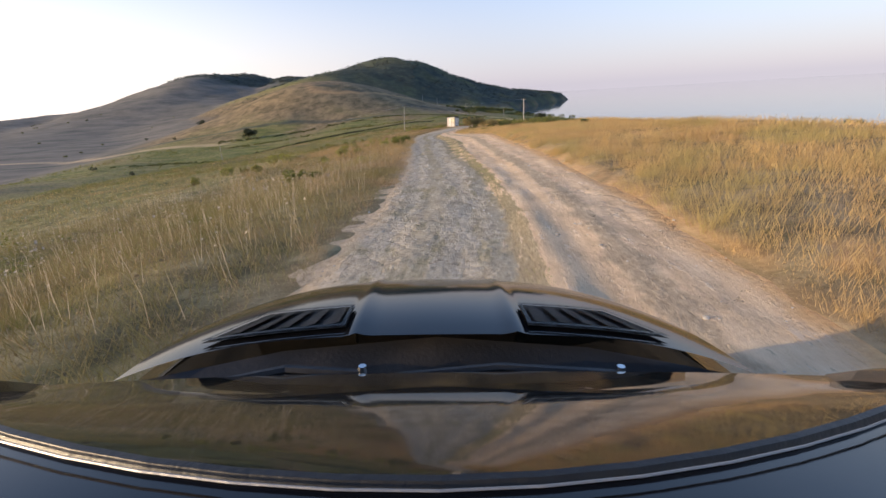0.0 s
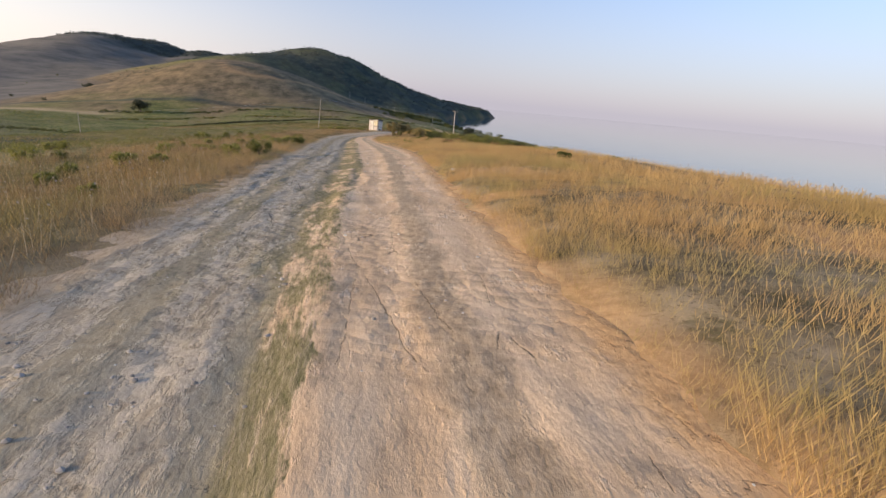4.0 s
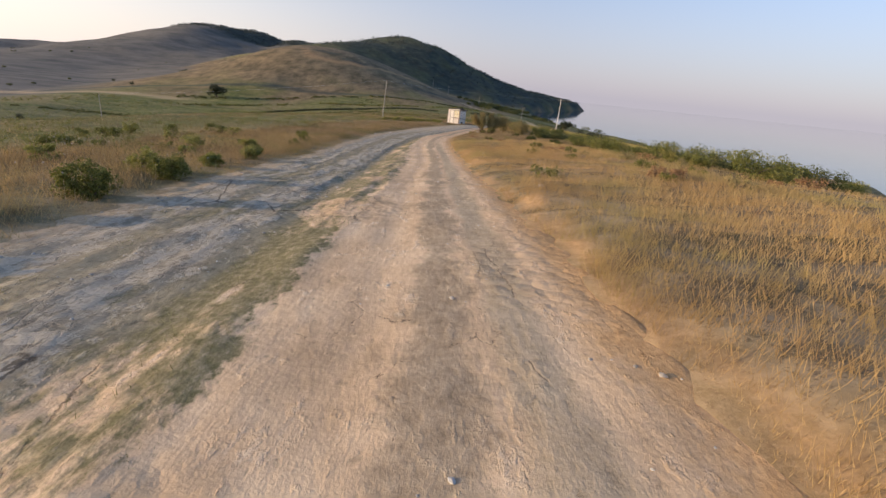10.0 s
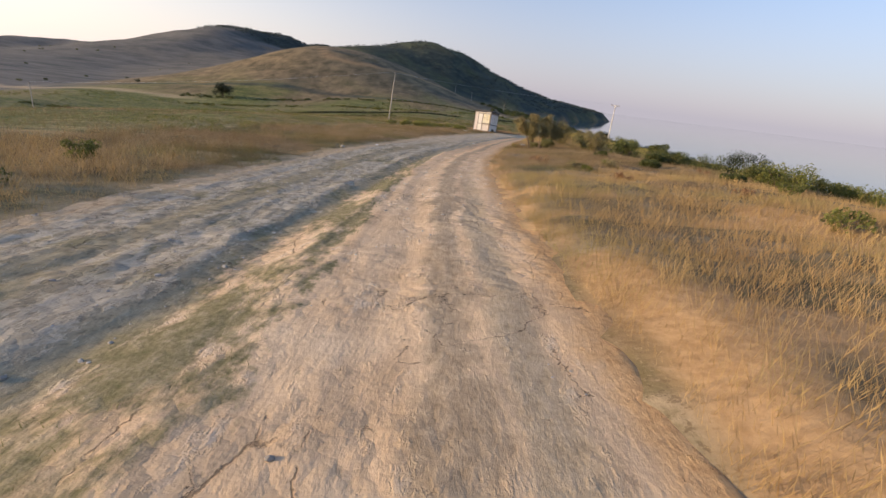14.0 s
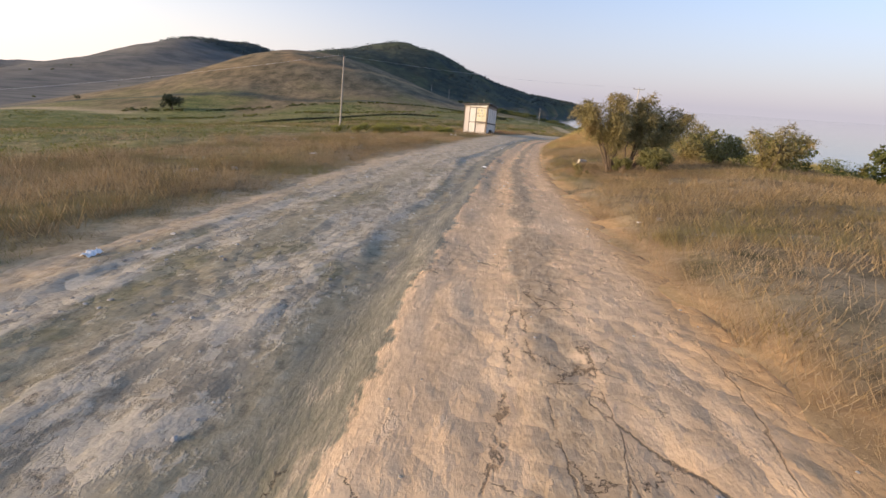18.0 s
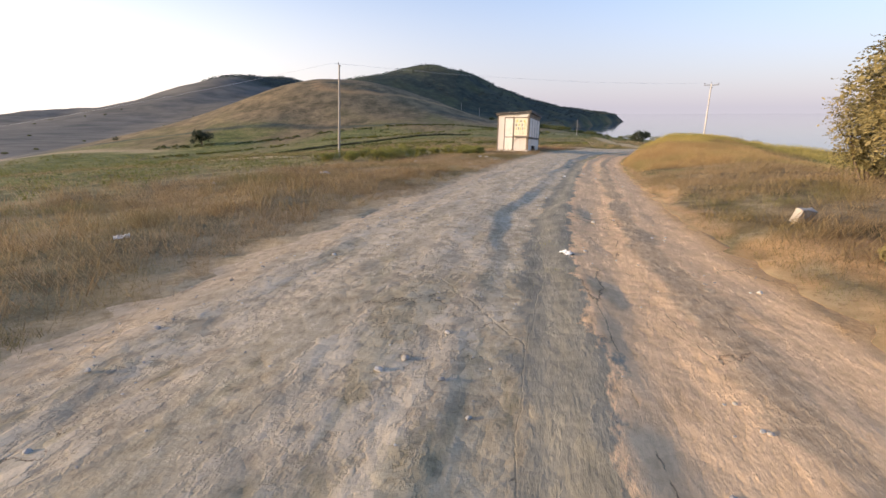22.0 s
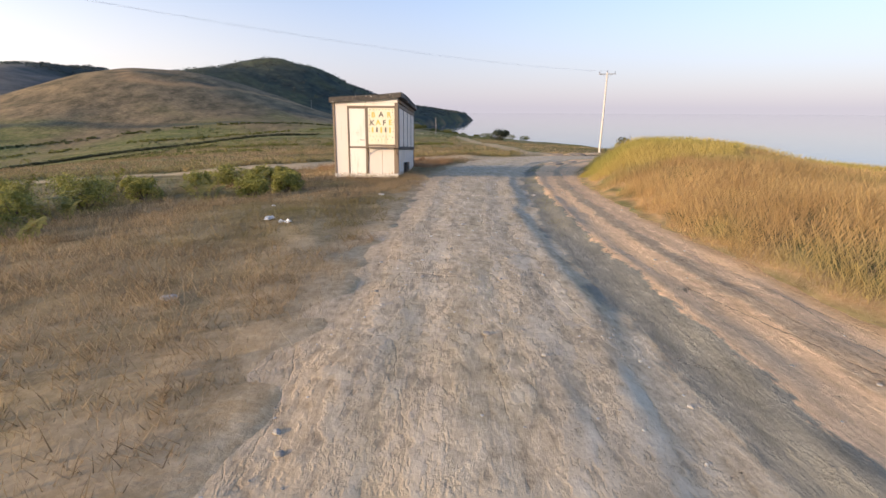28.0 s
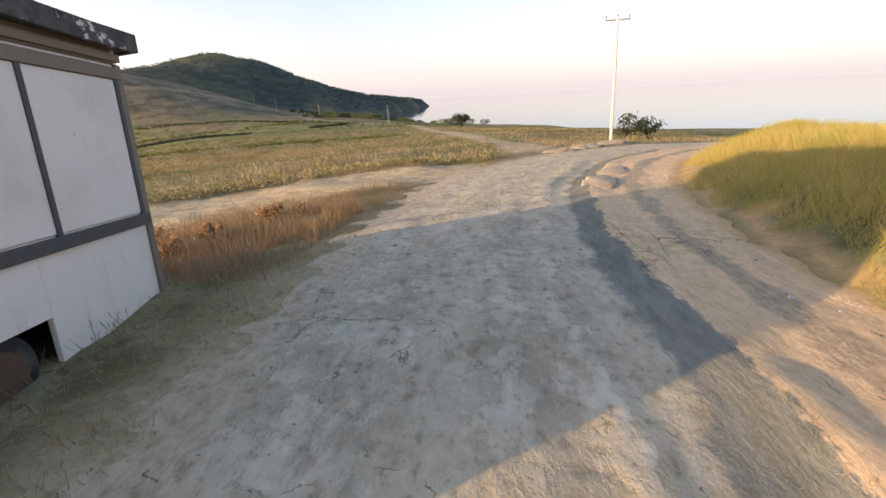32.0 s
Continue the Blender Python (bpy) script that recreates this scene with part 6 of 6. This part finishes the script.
        bmesh.ops.recalc_face_normals(wedge, faces=wedge.faces)
        part(name, wedge, CREAM, ob)
    p("frieze", -0.05, 0.012, 0.05, L - 0.05, H, H + 0.14, TRIM, 0.004, "brown board frieze under the roof edge")
    p("frieze", 0.004, 0.05, -0.02, L, H + 0.02, H + 0.09, TRIM, 0.006)
    part("roof", bm, FELT, ob, "sagging dark roof with peeling felt edges")
    for x0, x1, y0, y1 in ((-W - 0.09, 0.14, -0.14, -0.10), (0.11, 0.15, -0.14, L + 0.15), (-W - 0.09, 0.14, L + 0.12, L + 0.16), (-W - 0.10, -W - 0.06, -0.14, L + 0.15)):
        bm = bmesh.new()
        box(bm, x0, x1, y0, y1, H - 0.02, H + 0.14)
        bmesh.ops.subdivide_edges(bm, edges=bm.edges[:], cuts=7, use_grid_fill=True)
        for v in bm.verts:
            v.co.z += 0.012 * math.sin(v.co.x * 2.2) + 0.035 * math.sin((v.co.y + 0.2) * 1.1) + 0.16 * (v.co.x + W) / W
        part("fascia", bm, FELT, ob, "warped roof edge with flaking white patches")
    p("wheel_arch", -0.5, -0.03, 1.42, 3.16, 0.39, 0.43, RUST)
    for y in (1.88, 2.70):
        for x in (-0.13, -W + 0.13):
            wheel = part("wheel", tubed([(x - 0.09, y, 0.14), (x - 0.08, y, 0.14), (x + 0.08, y, 0.14), (x + 0.09, y, 0.14)], [0.27, 0.30, 0.30, 0.27], 24), RUBBER, ob, "perished black trailer wheel")
            part("rim", tubed([(x - 0.095, y, 0.14), (x + 0.096, y, 0.14)], [0.19, 0.19], 18), RUST, wheel, "rusted steel rim")
    part("axle", tubed([(-W + 0.2, 2.29, 0.05), (-0.2, 2.29, 0.05)], [0.04, 0.04], 8), RUST, ob)
    part("drawbar", tubed([(-W + 0.5, 0.2, -0.06), (-W / 2 - 0.15, -0.75, -0.09)], [0.04, 0.035], 8), RUST, ob)
    part("drawbar", tubed([(-0.5, 0.2, -0.06), (-W / 2 + 0.05 - 0.1, -0.75, -0.09)], [0.04, 0.035], 8), RUST, ob)
    part("coupling", boxed(-W / 2 - 0.17, -W / 2 + 0.02, -0.95, -0.72, -0.13, -0.02, 0.02), RUST, ob, "rusty tow coupling")
    part("prop_stand", tubed([(-W / 2 - 0.1, -0.72, -0.1), (-W / 2 - 0.1, -0.72, -0.24)], [0.03, 0.04], 8), RUST, ob)
    return ob


snack_trailer()


# ---------------------------------------------------------------- stones and litter
def rock(name, x, y, size, material, label, category="stone", squash=0.6, group=""):
    bm = bmesh.new()
    bmesh.ops.create_icosphere(bm, subdivisions=2, radius=size / 2)
    for v in bm.verts:
        n = noise.noise(Vector((x, y, 0)) + v.co * (2.2 / size))
        v.co *= 1 + 0.35 * n
        v.co.z *= squash
        v.co.x *= 1.25
    k, u = road_place(np.array([x]), np.array([y]))
    inside = E0[k[0]] < u[0] < E3[k[0]]
    z = float(road_height(k, u)[2][0]) if inside else one_level(x, y)
    ob = part(name, bm, material)
    ob.matrix_world = pose(x, y, z + size * 0.16, 8 * RNG.normal(), 8 * RNG.normal(), RNG.random() * 360)
    return tagged(ob, label, category, group)


PAPER = worn("white_litter", (0.82, 0.82, 0.80), 0.5, 9, 0.1, (0.6, 0.55, 0.45), 0.3, 0.2)
for x, y, s in ((-8.1, 112.9, 0.34), (3.7, 29.6, 0.16), (3.9, 124.4, 0.10), (-8.5, 96.6, 0.22), (-7.8, 97.4, 0.16), (4.2, 97.6, 0.16), (7.9, 104.0, 0.18), (-5.6, 119.0, 0.16), (7.4, 99.0, 0.12),
                (-6.4, 86.0, 0.2), (-2.8, 117.2, 0.12), (3.3, 55.0, 0.16), (2.4, 66.5, 0.14), (5.6, 13.5, 0.14), (-10.2, 109.0, 0.15)):
    rock("pale_stone", x, y, s, STONE, "pale weathered stone lying in dry grass", group="roadside stones")
for i in range(90):
    s = RNG.integers(20, len(S) - 40)
    u = E0[s] + (E1[s] - E0[s]) * RNG.random() if i % 3 else E2[s] + (E3[s] - E2[s]) * (0.05 + 0.9 * RNG.random())
    rock("road_stone", RX[s] + u * TY[s], RY[s] - u * TX[s], 0.022 + 0.028 * RNG.random(), STONE, "small pale stone on the rutted road", "stone", 0.7, "stones on the road")


def crumpled(name, x, y, size, label):
    bm = bmesh.new()
    bmesh.ops.create_grid(bm, x_segments=8, y_segments=6, size=size / 2)
    for v in bm.verts:
        v.co.z = abs(noise.noise(v.co * (5 / size) + Vector((x, y, 0)))) * size * 0.5
        v.co.y *= 0.6
    r = bmesh.ops.solidify(bm, geom=bm.faces[:], thickness=0.004)
    ob = part(name, bm, PAPER)
    k, u = road_place(np.array([x]), np.array([y]))
    inside = E0[k[0]] < u[0] < E3[k[0]]
    z = float(road_height(k, u)[2][0]) if inside else one_level(x, y)
    ob.matrix_world = pose(x, y, z + 0.012, 0, 0, RNG.random() * 360)
    return tagged(ob, label, "litter", "scattered litter")


for x, y, s in ((-0.7, 101.6, 0.18), (-2.4, 120.7, 0.20), (-2.1, 120.4, 0.20), (-0.3, 123.8, 0.14), (1.45, 92.4, 0.12), (-2.6, 122.5, 0.09), (-5.6, 89.5, 0.2), (0.8, 112.4, 0.12), (-6.9, 101.5, 0.2)):
    crumpled("litter_sheet", x, y, s, "crumpled white plastic litter on the ground")


def broken_slab(x, y):
    bm = bmesh.new()
    box(bm, -0.17, 0.17, -0.06, 0.06, 0.0, 0.24, 0.012)
    bmesh.ops.subdivide_edges(bm, edges=bm.edges[:], cuts=2, use_grid_fill=True)
    for v in bm.verts:
        v.co += Vector((1, 1, 1)) * 0.02 * noise.noise(v.co * 9)
        v.co.z += 0.06 * v.co.x
    ob = part("broken_slab", bm, STONE)
    ob.matrix_world = pose(x, y, one_level(x, y) - 0.02, 14, 8, 25)
    return tagged(ob, "broken pale concrete slab in dry grass by the road", "slab")


broken_slab(3.15, 103.4)


def drink_can(x, y):
    bm = tubed([(-0.06, 0, 0), (-0.052, 0, 0), (0.052, 0, 0), (0.06, 0, 0)], [0.024, 0.033, 0.033, 0.024], 14)
    ob = part("drink_can", bm, worn("can_metal", (0.55, 0.55, 0.52), 0.35, 6, 0.2, (0.15, 0.2, 0.12), 0.5, 0.05, 0.8))
    ob.matrix_world = pose(x, y, one_level(x, y) + 0.04, 0, 0, 30)
    return tagged(ob, "discarded metal drink can lying in grass", "litter", "scattered litter")


drink_can(1.75, 92.4)


# ---------------------------------------------------------------- lumps of pushed-up earth at the bend
EARTH = worn("pushed_earth", (0.50, 0.37, 0.235), 0.95, 5, 0.5, (0.34, 0.24, 0.14), 0.5, 0.9)


def earth_heap(x, y, long, wide, high, turn):
    bm = bmesh.new()
    bmesh.ops.create_icosphere(bm, subdivisions=4, radius=1.0)
    for v in bm.verts:
        n = noise.noise(v.co * 2.1 + Vector((x, y, 0))) + 0.5 * noise.noise(v.co * 6 + Vector((y, x, 0)))
        v.co = Vector((v.co.x * long / 2, v.co.y * wide / 2, max(v.co.z, -0.3) * high)) * (1 + 0.28 * n)
    ob = part("earth_bank", bm, EARTH, smooth=True)
    k, u = road_place(np.array([x]), np.array([y]))
    inside = E0[k[0]] < u[0] < E3[k[0]]
    z = float(road_height(k, u)[2][0]) if inside else one_level(x, y)
    ob.matrix_world = pose(x, y, z - 0.02, 0, 0, turn)
    return tagged(ob, "low heap of pale pushed-up earth at the road's bend", "earth heap", "earth heaps at the bend")


for spot in ((10.4, 137.7, 2.2, 0.9, 0.09, 55), (12.2, 139.6, 2.0, 0.9, 0.08, 45), (14.6, 147.2, 2.2, 1.1, 0.17, 20), (17.2, 149.0, 2.8, 1.3, 0.22, 25), (20.0, 150.9, 2.6, 1.3, 0.24, 18)):
    earth_heap(*spot)

# ---------------------------------------------------------------- the dark car that starts on the road
def paint_material():
    n = Nodes("black_car_paint")
    n.set(n.mix(n.math("MULTIPLY", n.mask(n.noise(5, 5), 0.5, 0.8), 0.25), (0.006, 0.006, 0.007), (0.05, 0.04, 0.03)), 0.09, Specular_IOR_Level=0.38)
    n.link(n.math("ADD", 0.06, n.math("MULTIPLY", n.noise(14, 5), 0.07)), n.bsdf.inputs["Roughness"])
    return n.mat


def glass_material(name, tint, rough=0.03):
    n = Nodes(name)
    n.set(tint, rough, IOR=1.5, Transmission_Weight=0.85)
    return n.mat


PAINT, GLASS = paint_material(), glass_material("tinted_windscreen", (0.10, 0.11, 0.11))
PLASTIC = worn("black_plastic", (0.015, 0.015, 0.015), 0.5, 12, 0.3, (0.10, 0.08, 0.06), 0.3, 0.2)
CHROME = worn("bright_metal", (0.75, 0.75, 0.74), 0.18, 8, 0.1, (0.3, 0.28, 0.25), 0.2, 0.05, 1.0)
LAMP = glass_material("lamp_lens", (0.85, 0.86, 0.88))
REDLAMP = glass_material("red_lamp_lens", (0.5, 0.02, 0.015))
CLOTH = worn("dark_cabin_trim", (0.03, 0.028, 0.027), 0.9, 20, 0.3)


def loft(rows, close=False):
    """Quads between rows of points; each row is mirrored in x."""
    bm = bmesh.new()
    rings = [[bm.verts.new(p) for p in [(-x, y, z) for x, y, z in reversed(r)] + [p for p in r if p[0] > 1e-6]] for r in rows]
    for a, b in zip(rings, rings[1:]):
        for i in range(len(a) - 1):
            bm.faces.new((a[i], a[i + 1], b[i + 1], b[i]))
    if close:
        for r in (rings[0], rings[-1]):
            if len(r) > 2:
                bm.faces.new(r)
    bmesh.ops.recalc_face_normals(bm, faces=bm.faces[:])
    return bm


def hood_z(x, y):
    return 1.105 - 0.02 * (y - 1.0) - 0.175 * max(0.0, (y - 1.1) / 0.9) ** 2.2 - (0.045 + 0.06 * max(0.0, y - 1.05)) * (abs(x) / 0.75) ** 2.4


def car():
    ob = new("car")
    eye = PATH[0][1:4]
    ob.matrix_world = aimed(*eye, PATH[0][4], -1.6, -2.9) @ pose(0, 0, 0, -90, 0, 0) @ pose(0, 0, -1.665)
    tagged(ob, "black passenger car with vented bonnet standing on the dirt road", "car")
    # bonnet with two shallow creases
    ys = [1.09 + 0.94 * i / 16 for i in range(17)]
    rows = []
    for y in ys:
        half = 0.765 - 0.13 * max(0, (y - 1.25) / 0.8) ** 2
        row = []
        for i in range(41):
            x = half * i / 40
            crease = 0.009 * math.exp(-((x - 0.235 + 0.03 * (1.9 - y)) / 0.018) ** 2) * step(2.0, 1.8, y)
            row.append((x, y - 0.125 * (x / 0.765) ** 5, hood_z(x, y) + crease))
        rows.append(row)
    hood = part("bonnet", loft(rows), PAINT, ob, "glossy black bonnet with two louvred vents", True)
    for side in (-1, 1):
        base = [(0.245, 1.13), (0.62, 1.10), (0.50, 1.275), (0.245, 1.285)]

        def patch(f0, f1, g0, g1, z0, z1, nx=6, ny=4):
            """A piece of the vent's outline between two fractions across and along, lying on the bonnet."""
            bm = bmesh.new()
            grid = []
            for gi in range(ny + 1):
                g = g0 + (g1 - g0) * gi / ny
                row = []
                for fi in range(nx + 1):
                    f = f0 + (f1 - f0) * fi / nx
                    x = (base[0][0] * (1 - f) + base[1][0] * f) * (1 - g) + (base[3][0] * (1 - f) + base[2][0] * f) * g
                    y = (base[0][1] * (1 - f) + base[1][1] * f) * (1 - g) + (base[3][1] * (1 - f) + base[2][1] * f) * g
                    row.append(bm.verts.new((side * x, y, hood_z(x, y + 0.125 * (x / 0.765) ** 5) + z0 + (z1 - z0) * fi / nx)))
                grid.append(row)
            for a, b in zip(grid, grid[1:]):
                for k in range(nx):
                    bm.faces.new((a[k], a[k + 1], b[k + 1], b[k]))
            bmesh.ops.solidify(bm, geom=bm.faces[:], thickness=0.004)
            bmesh.ops.recalc_face_normals(bm, faces=bm.faces[:])
            return bm

        vent = part("bonnet_vent", patch(0, 1, 0, 1, 0.008, 0.008), PLASTIC, hood, "black louvred bonnet vent in a flush frame")
        for f0, f1, g0, g1 in ((0, 1, 0, 0.08), (0, 1, 0.92, 1), (0, 0.035, 0.08, 0.92), (0.965, 1, 0.08, 0.92)):
            part("vent_frame", patch(f0, f1, g0, g1, 0.015, 0.015), PAINT, vent)
        for i in range(5):
            part("louvre", patch(0.06 + 0.18 * i, 0.19 + 0.18 * i, 0.12, 0.88, 0.016, 0.010, 2, 3), PLASTIC, vent)
    # lower body
    prof = ((-2.25, 0.78, 0.30, 0.72), (-2.1, 0.86, 0.22, 0.98), (-1.4, 0.90, 0.2, 1.02), (0.0, 0.905, 0.2, 1.0), (0.8, 0.90, 0.2, 0.99), (1.4, 0.89, 0.2, 0.95), (1.9, 0.82, 0.22, 0.86), (2.12, 0.62, 0.26, 0.66))
    rows = []
    for y, w, lo, hi in prof:
        rows.append([(w * 0.86, y, lo), (w * 0.97, y, lo + 0.1), (w, y, (lo + hi) / 2), (w * 0.985, y, hi - 0.12), (w * 0.93, y, hi - 0.02), (w * 0.84, y, hi + (0.0 if y > 0.7 else 0.02))])
    bm = bmesh.new()
    for side in (-1, 1):
        rings = [[bm.verts.new((side * x, y, z)) for x, y, z in r] for r in rows]
        for a, b in zip(rings, rings[1:]):
            for i in range(len(a) - 1):
                bm.faces.new((a[i], a[i + 1], b[i + 1], b[i]))
    bmesh.ops.recalc_face_normals(bm, faces=bm.faces[:])
    part("body_side", bm, PAINT, ob, "", True)
    part("front_bumper", loft([[(0, 2.20, 0.30), (0.45, 2.17, 0.30), (0.62, 2.10, 0.30), (0.80, 1.92, 0.28)], [(0, 2.24, 0.45), (0.45, 2.20, 0.45), (0.62, 2.13, 0.45), (0.82, 1.92, 0.45)],
                               [(0, 2.16, 0.66), (0.45, 2.12, 0.66), (0.60, 2.05, 0.66), (0.81, 1.90, 0.66)], [(0, 1.98, 0.90), (0.40, 1.96, 0.89), (0.60, 1.93, 0.86), (0.72, 1.88, 0.82)]]), PAINT, ob, "", True)
    part("grille", boxed(-0.42, 0.42, 2.14, 2.22, 0.50, 0.64, 0.02), PLASTIC, ob)
    for side in (-1, 1):
        part("headlight", boxed(min(side * 0.46, side * 0.74), max(side * 0.46, side * 0.74), 1.92, 2.08, 0.66, 0.80, 0.04), LAMP, ob, "clear headlight")
        part("tail_light", boxed(min(side * 0.55, side * 0.80), max(side * 0.55, side * 0.80), -2.24, -2.12, 0.74, 0.92, 0.03), REDLAMP, ob, "red tail light")
        part("door_mirror", boxed(min(side * 0.92, side * 1.10), max(side * 0.92, side * 1.10), 0.36, 0.50, 0.98, 1.10, 0.03), PAINT, ob)
    part("rear_bumper", loft([[(0, -2.28, 0.30), (0.5, -2.27, 0.30), (0.80, -2.1, 0.28)], [(0, -2.32, 0.5), (0.5, -2.30, 0.5), (0.84, -2.1, 0.5)], [(0, -2.24, 0.74), (0.5, -2.22, 0.74), (0.82, -2.1, 0.76)],
                              [(0, -2.2, 1.0), (0.5, -2.18, 1.0), (0.76, -2.06, 1.0)]]), PAINT, ob, "", True)
    # cabin: windscreen, roof, side and rear glass, pillars
    def screen_row(f):
        y, z = 0.93 - 0.60 * f, 1.090 + 0.262 * f + 0.006 * math.sin(math.pi * f)
        half = 0.90 - 0.20 * f
        return [(half * i / 8, y - 0.02 * (i / 8) ** 2 * (1 - f) + 0.46 * (half * i / 8 * f) ** 2, z - (0.01 + 0.04 * f) * (i / 8) ** 2.5) for i in range(9)]
    part("windscreen", loft([screen_row(i / 10) for i in range(11)]), GLASS, ob, "steeply raked tinted windscreen", True)
    roof = []
    for i in range(12):
        f = i / 11
        y = 0.325 - 1.945 * f
        half = 0.70 - 0.10 * f
        roof.append([(half * j / 8, y + 0.46 * (half * j / 8) ** 2 * (1 - f) ** 6, 1.354 + 0.113 * math.sin(min(1.0, f * 2.2) * 1.57) - 0.05 * (j / 8) ** 2.5 - 0.10 * f ** 3) for j in range(9)])
    part("roof_panel", loft(roof), PAINT, ob, "glossy black roof", True)
    edge = [(x, y - 0.004, z + 0.004) for x, y, z in roof[0]]
    edge = [(-x, y, z) for x, y, z in edge[:0:-1]] + edge
    part("windscreen_seal", tubed(edge, [0.007] * len(edge), 6), PLASTIC, ob, "black rubber seal along the windscreen's top edge")
    # the seal's highlight line, added as a thin steel tube
    edge = [(x, y - 0.016, z + 0.008) for x, y, z in edge]
    part("seal_highlight", tubed(edge, [0.0014] * len(edge), 5), STEEL, ob, "thin steel line modelled as the windscreen seal's highlight")
    part("rear_window", loft([[(0.57 * j / 6 * (1 + 0.15 * f), -1.62 - 0.42 * f, 1.385 - 0.33 * f - 0.05 * (j / 6) ** 2.5) for j in range(7)] for f in (0, 0.33, 0.66, 1.0)]), GLASS, ob, "", True)
    for side in (-1, 1):
        bm = bmesh.new()
        lo = [(side * 0.80, 0.60, 1.0), (side * 0.80, -0.4, 1.01), (side * 0.80, -1.2, 1.02), (side * 0.74, -1.85, 1.04)]
        hi = [(side * 0.66, 0.0, 1.33), (side * 0.60, -0.5, 1.43), (side * 0.59, -1.1, 1.41), (side * 0.57, -1.55, 1.34)]
        a, b = [bm.verts.new(p) for p in lo], [bm.verts.new(p) for p in hi]
        for i in range(3):
            bm.faces.new((a[i], a[i + 1], b[i + 1], b[i]))
        part("side_window", bm, GLASS, ob)
        part("windscreen_pillar", tubed([(side * 0.905, 0.90, 1.06), (side * 0.81, 0.74, 1.17), (side * 0.71, 0.55, 1.29), (side * 0.68, 0.1, 1.34)], [0.03, 0.03, 0.03, 0.028], 8), PAINT, ob)
        part("door_pillar", tubed([(side * 0.80, -0.45, 1.0), (side * 0.61, -0.52, 1.42)], [0.035, 0.03], 8), PAINT, ob)
    # cowl, wipers and what shows through the screen
    part("cowl", loft([[(0, 1.13, 1.075), (0.4, 1.09, 1.06), (0.76, 0.99, 1.03)], [(0, 1.02, 1.03), (0.4, 0.98, 1.02), (0.80, 0.93, 0.99)], [(0, 0.925, 1.083), (0.4, 0.925, 1.082), (0.88, 0.90, 1.07)]]), PLASTIC, ob, "black plastic cowl under the bonnet edge", True)
    for x0, x1 in ((-0.18, -0.55), (0.44, -0.14)):
        wiper = part("wiper", tubed([(x0, 0.99 - 0.1 * x0 * x0, 1.05), ((x0 + x1) / 2, 0.985, 1.068), (x1, 0.95 - 0.1 * x1 * x1, 1.066)], [0.014, 0.011, 0.008], 6), PLASTIC, ob)
        part("wiper_pivot", tubed([(x0, 0.99 - 0.1 * x0 * x0, 1.03), (x0, 0.99 - 0.1 * x0 * x0, 1.075)], [0.014, 0.010], 8), CHROME, wiper, "bright wiper pivot nut")
    part("dashboard", loft([[(0, 0.80, 1.0), (0.66, 0.64, 0.95)], [(0, 0.30, 1.0), (0.66, 0.2, 0.98)], [(0, 0.12, 0.86), (0.66, 0.1, 0.86)]]), CLOTH, ob)
    part("cabin_floor", boxed(-0.75, 0.75, -1.8, 0.7, 0.28, 0.34), CLOTH, ob)
    for side in (-1, 1):
        for y in (-0.55, -1.35):
            part("seat", boxed(side * 0.36 - 0.24, side * 0.36 + 0.24, y - 0.16, y + 0.02, 0.4, 1.22, 0.06), CLOTH, ob)
    for y in (1.32, -1.32):
        for side in (-1, 1):
            x = side * 0.80
            wheel = part("wheel", tubed([(x - 0.11, y, 0.33), (x - 0.09, y, 0.33), (x + 0.09, y, 0.33), (x + 0.11, y, 0.33)], [0.29, 0.33, 0.33, 0.29], 28), RUBBER, ob)
            part("rim", tubed([(x - 0.112, y, 0.33), (x + 0.112, y, 0.33)], [0.21, 0.21], 20), CHROME, wheel, "alloy rim")
    return ob


car()
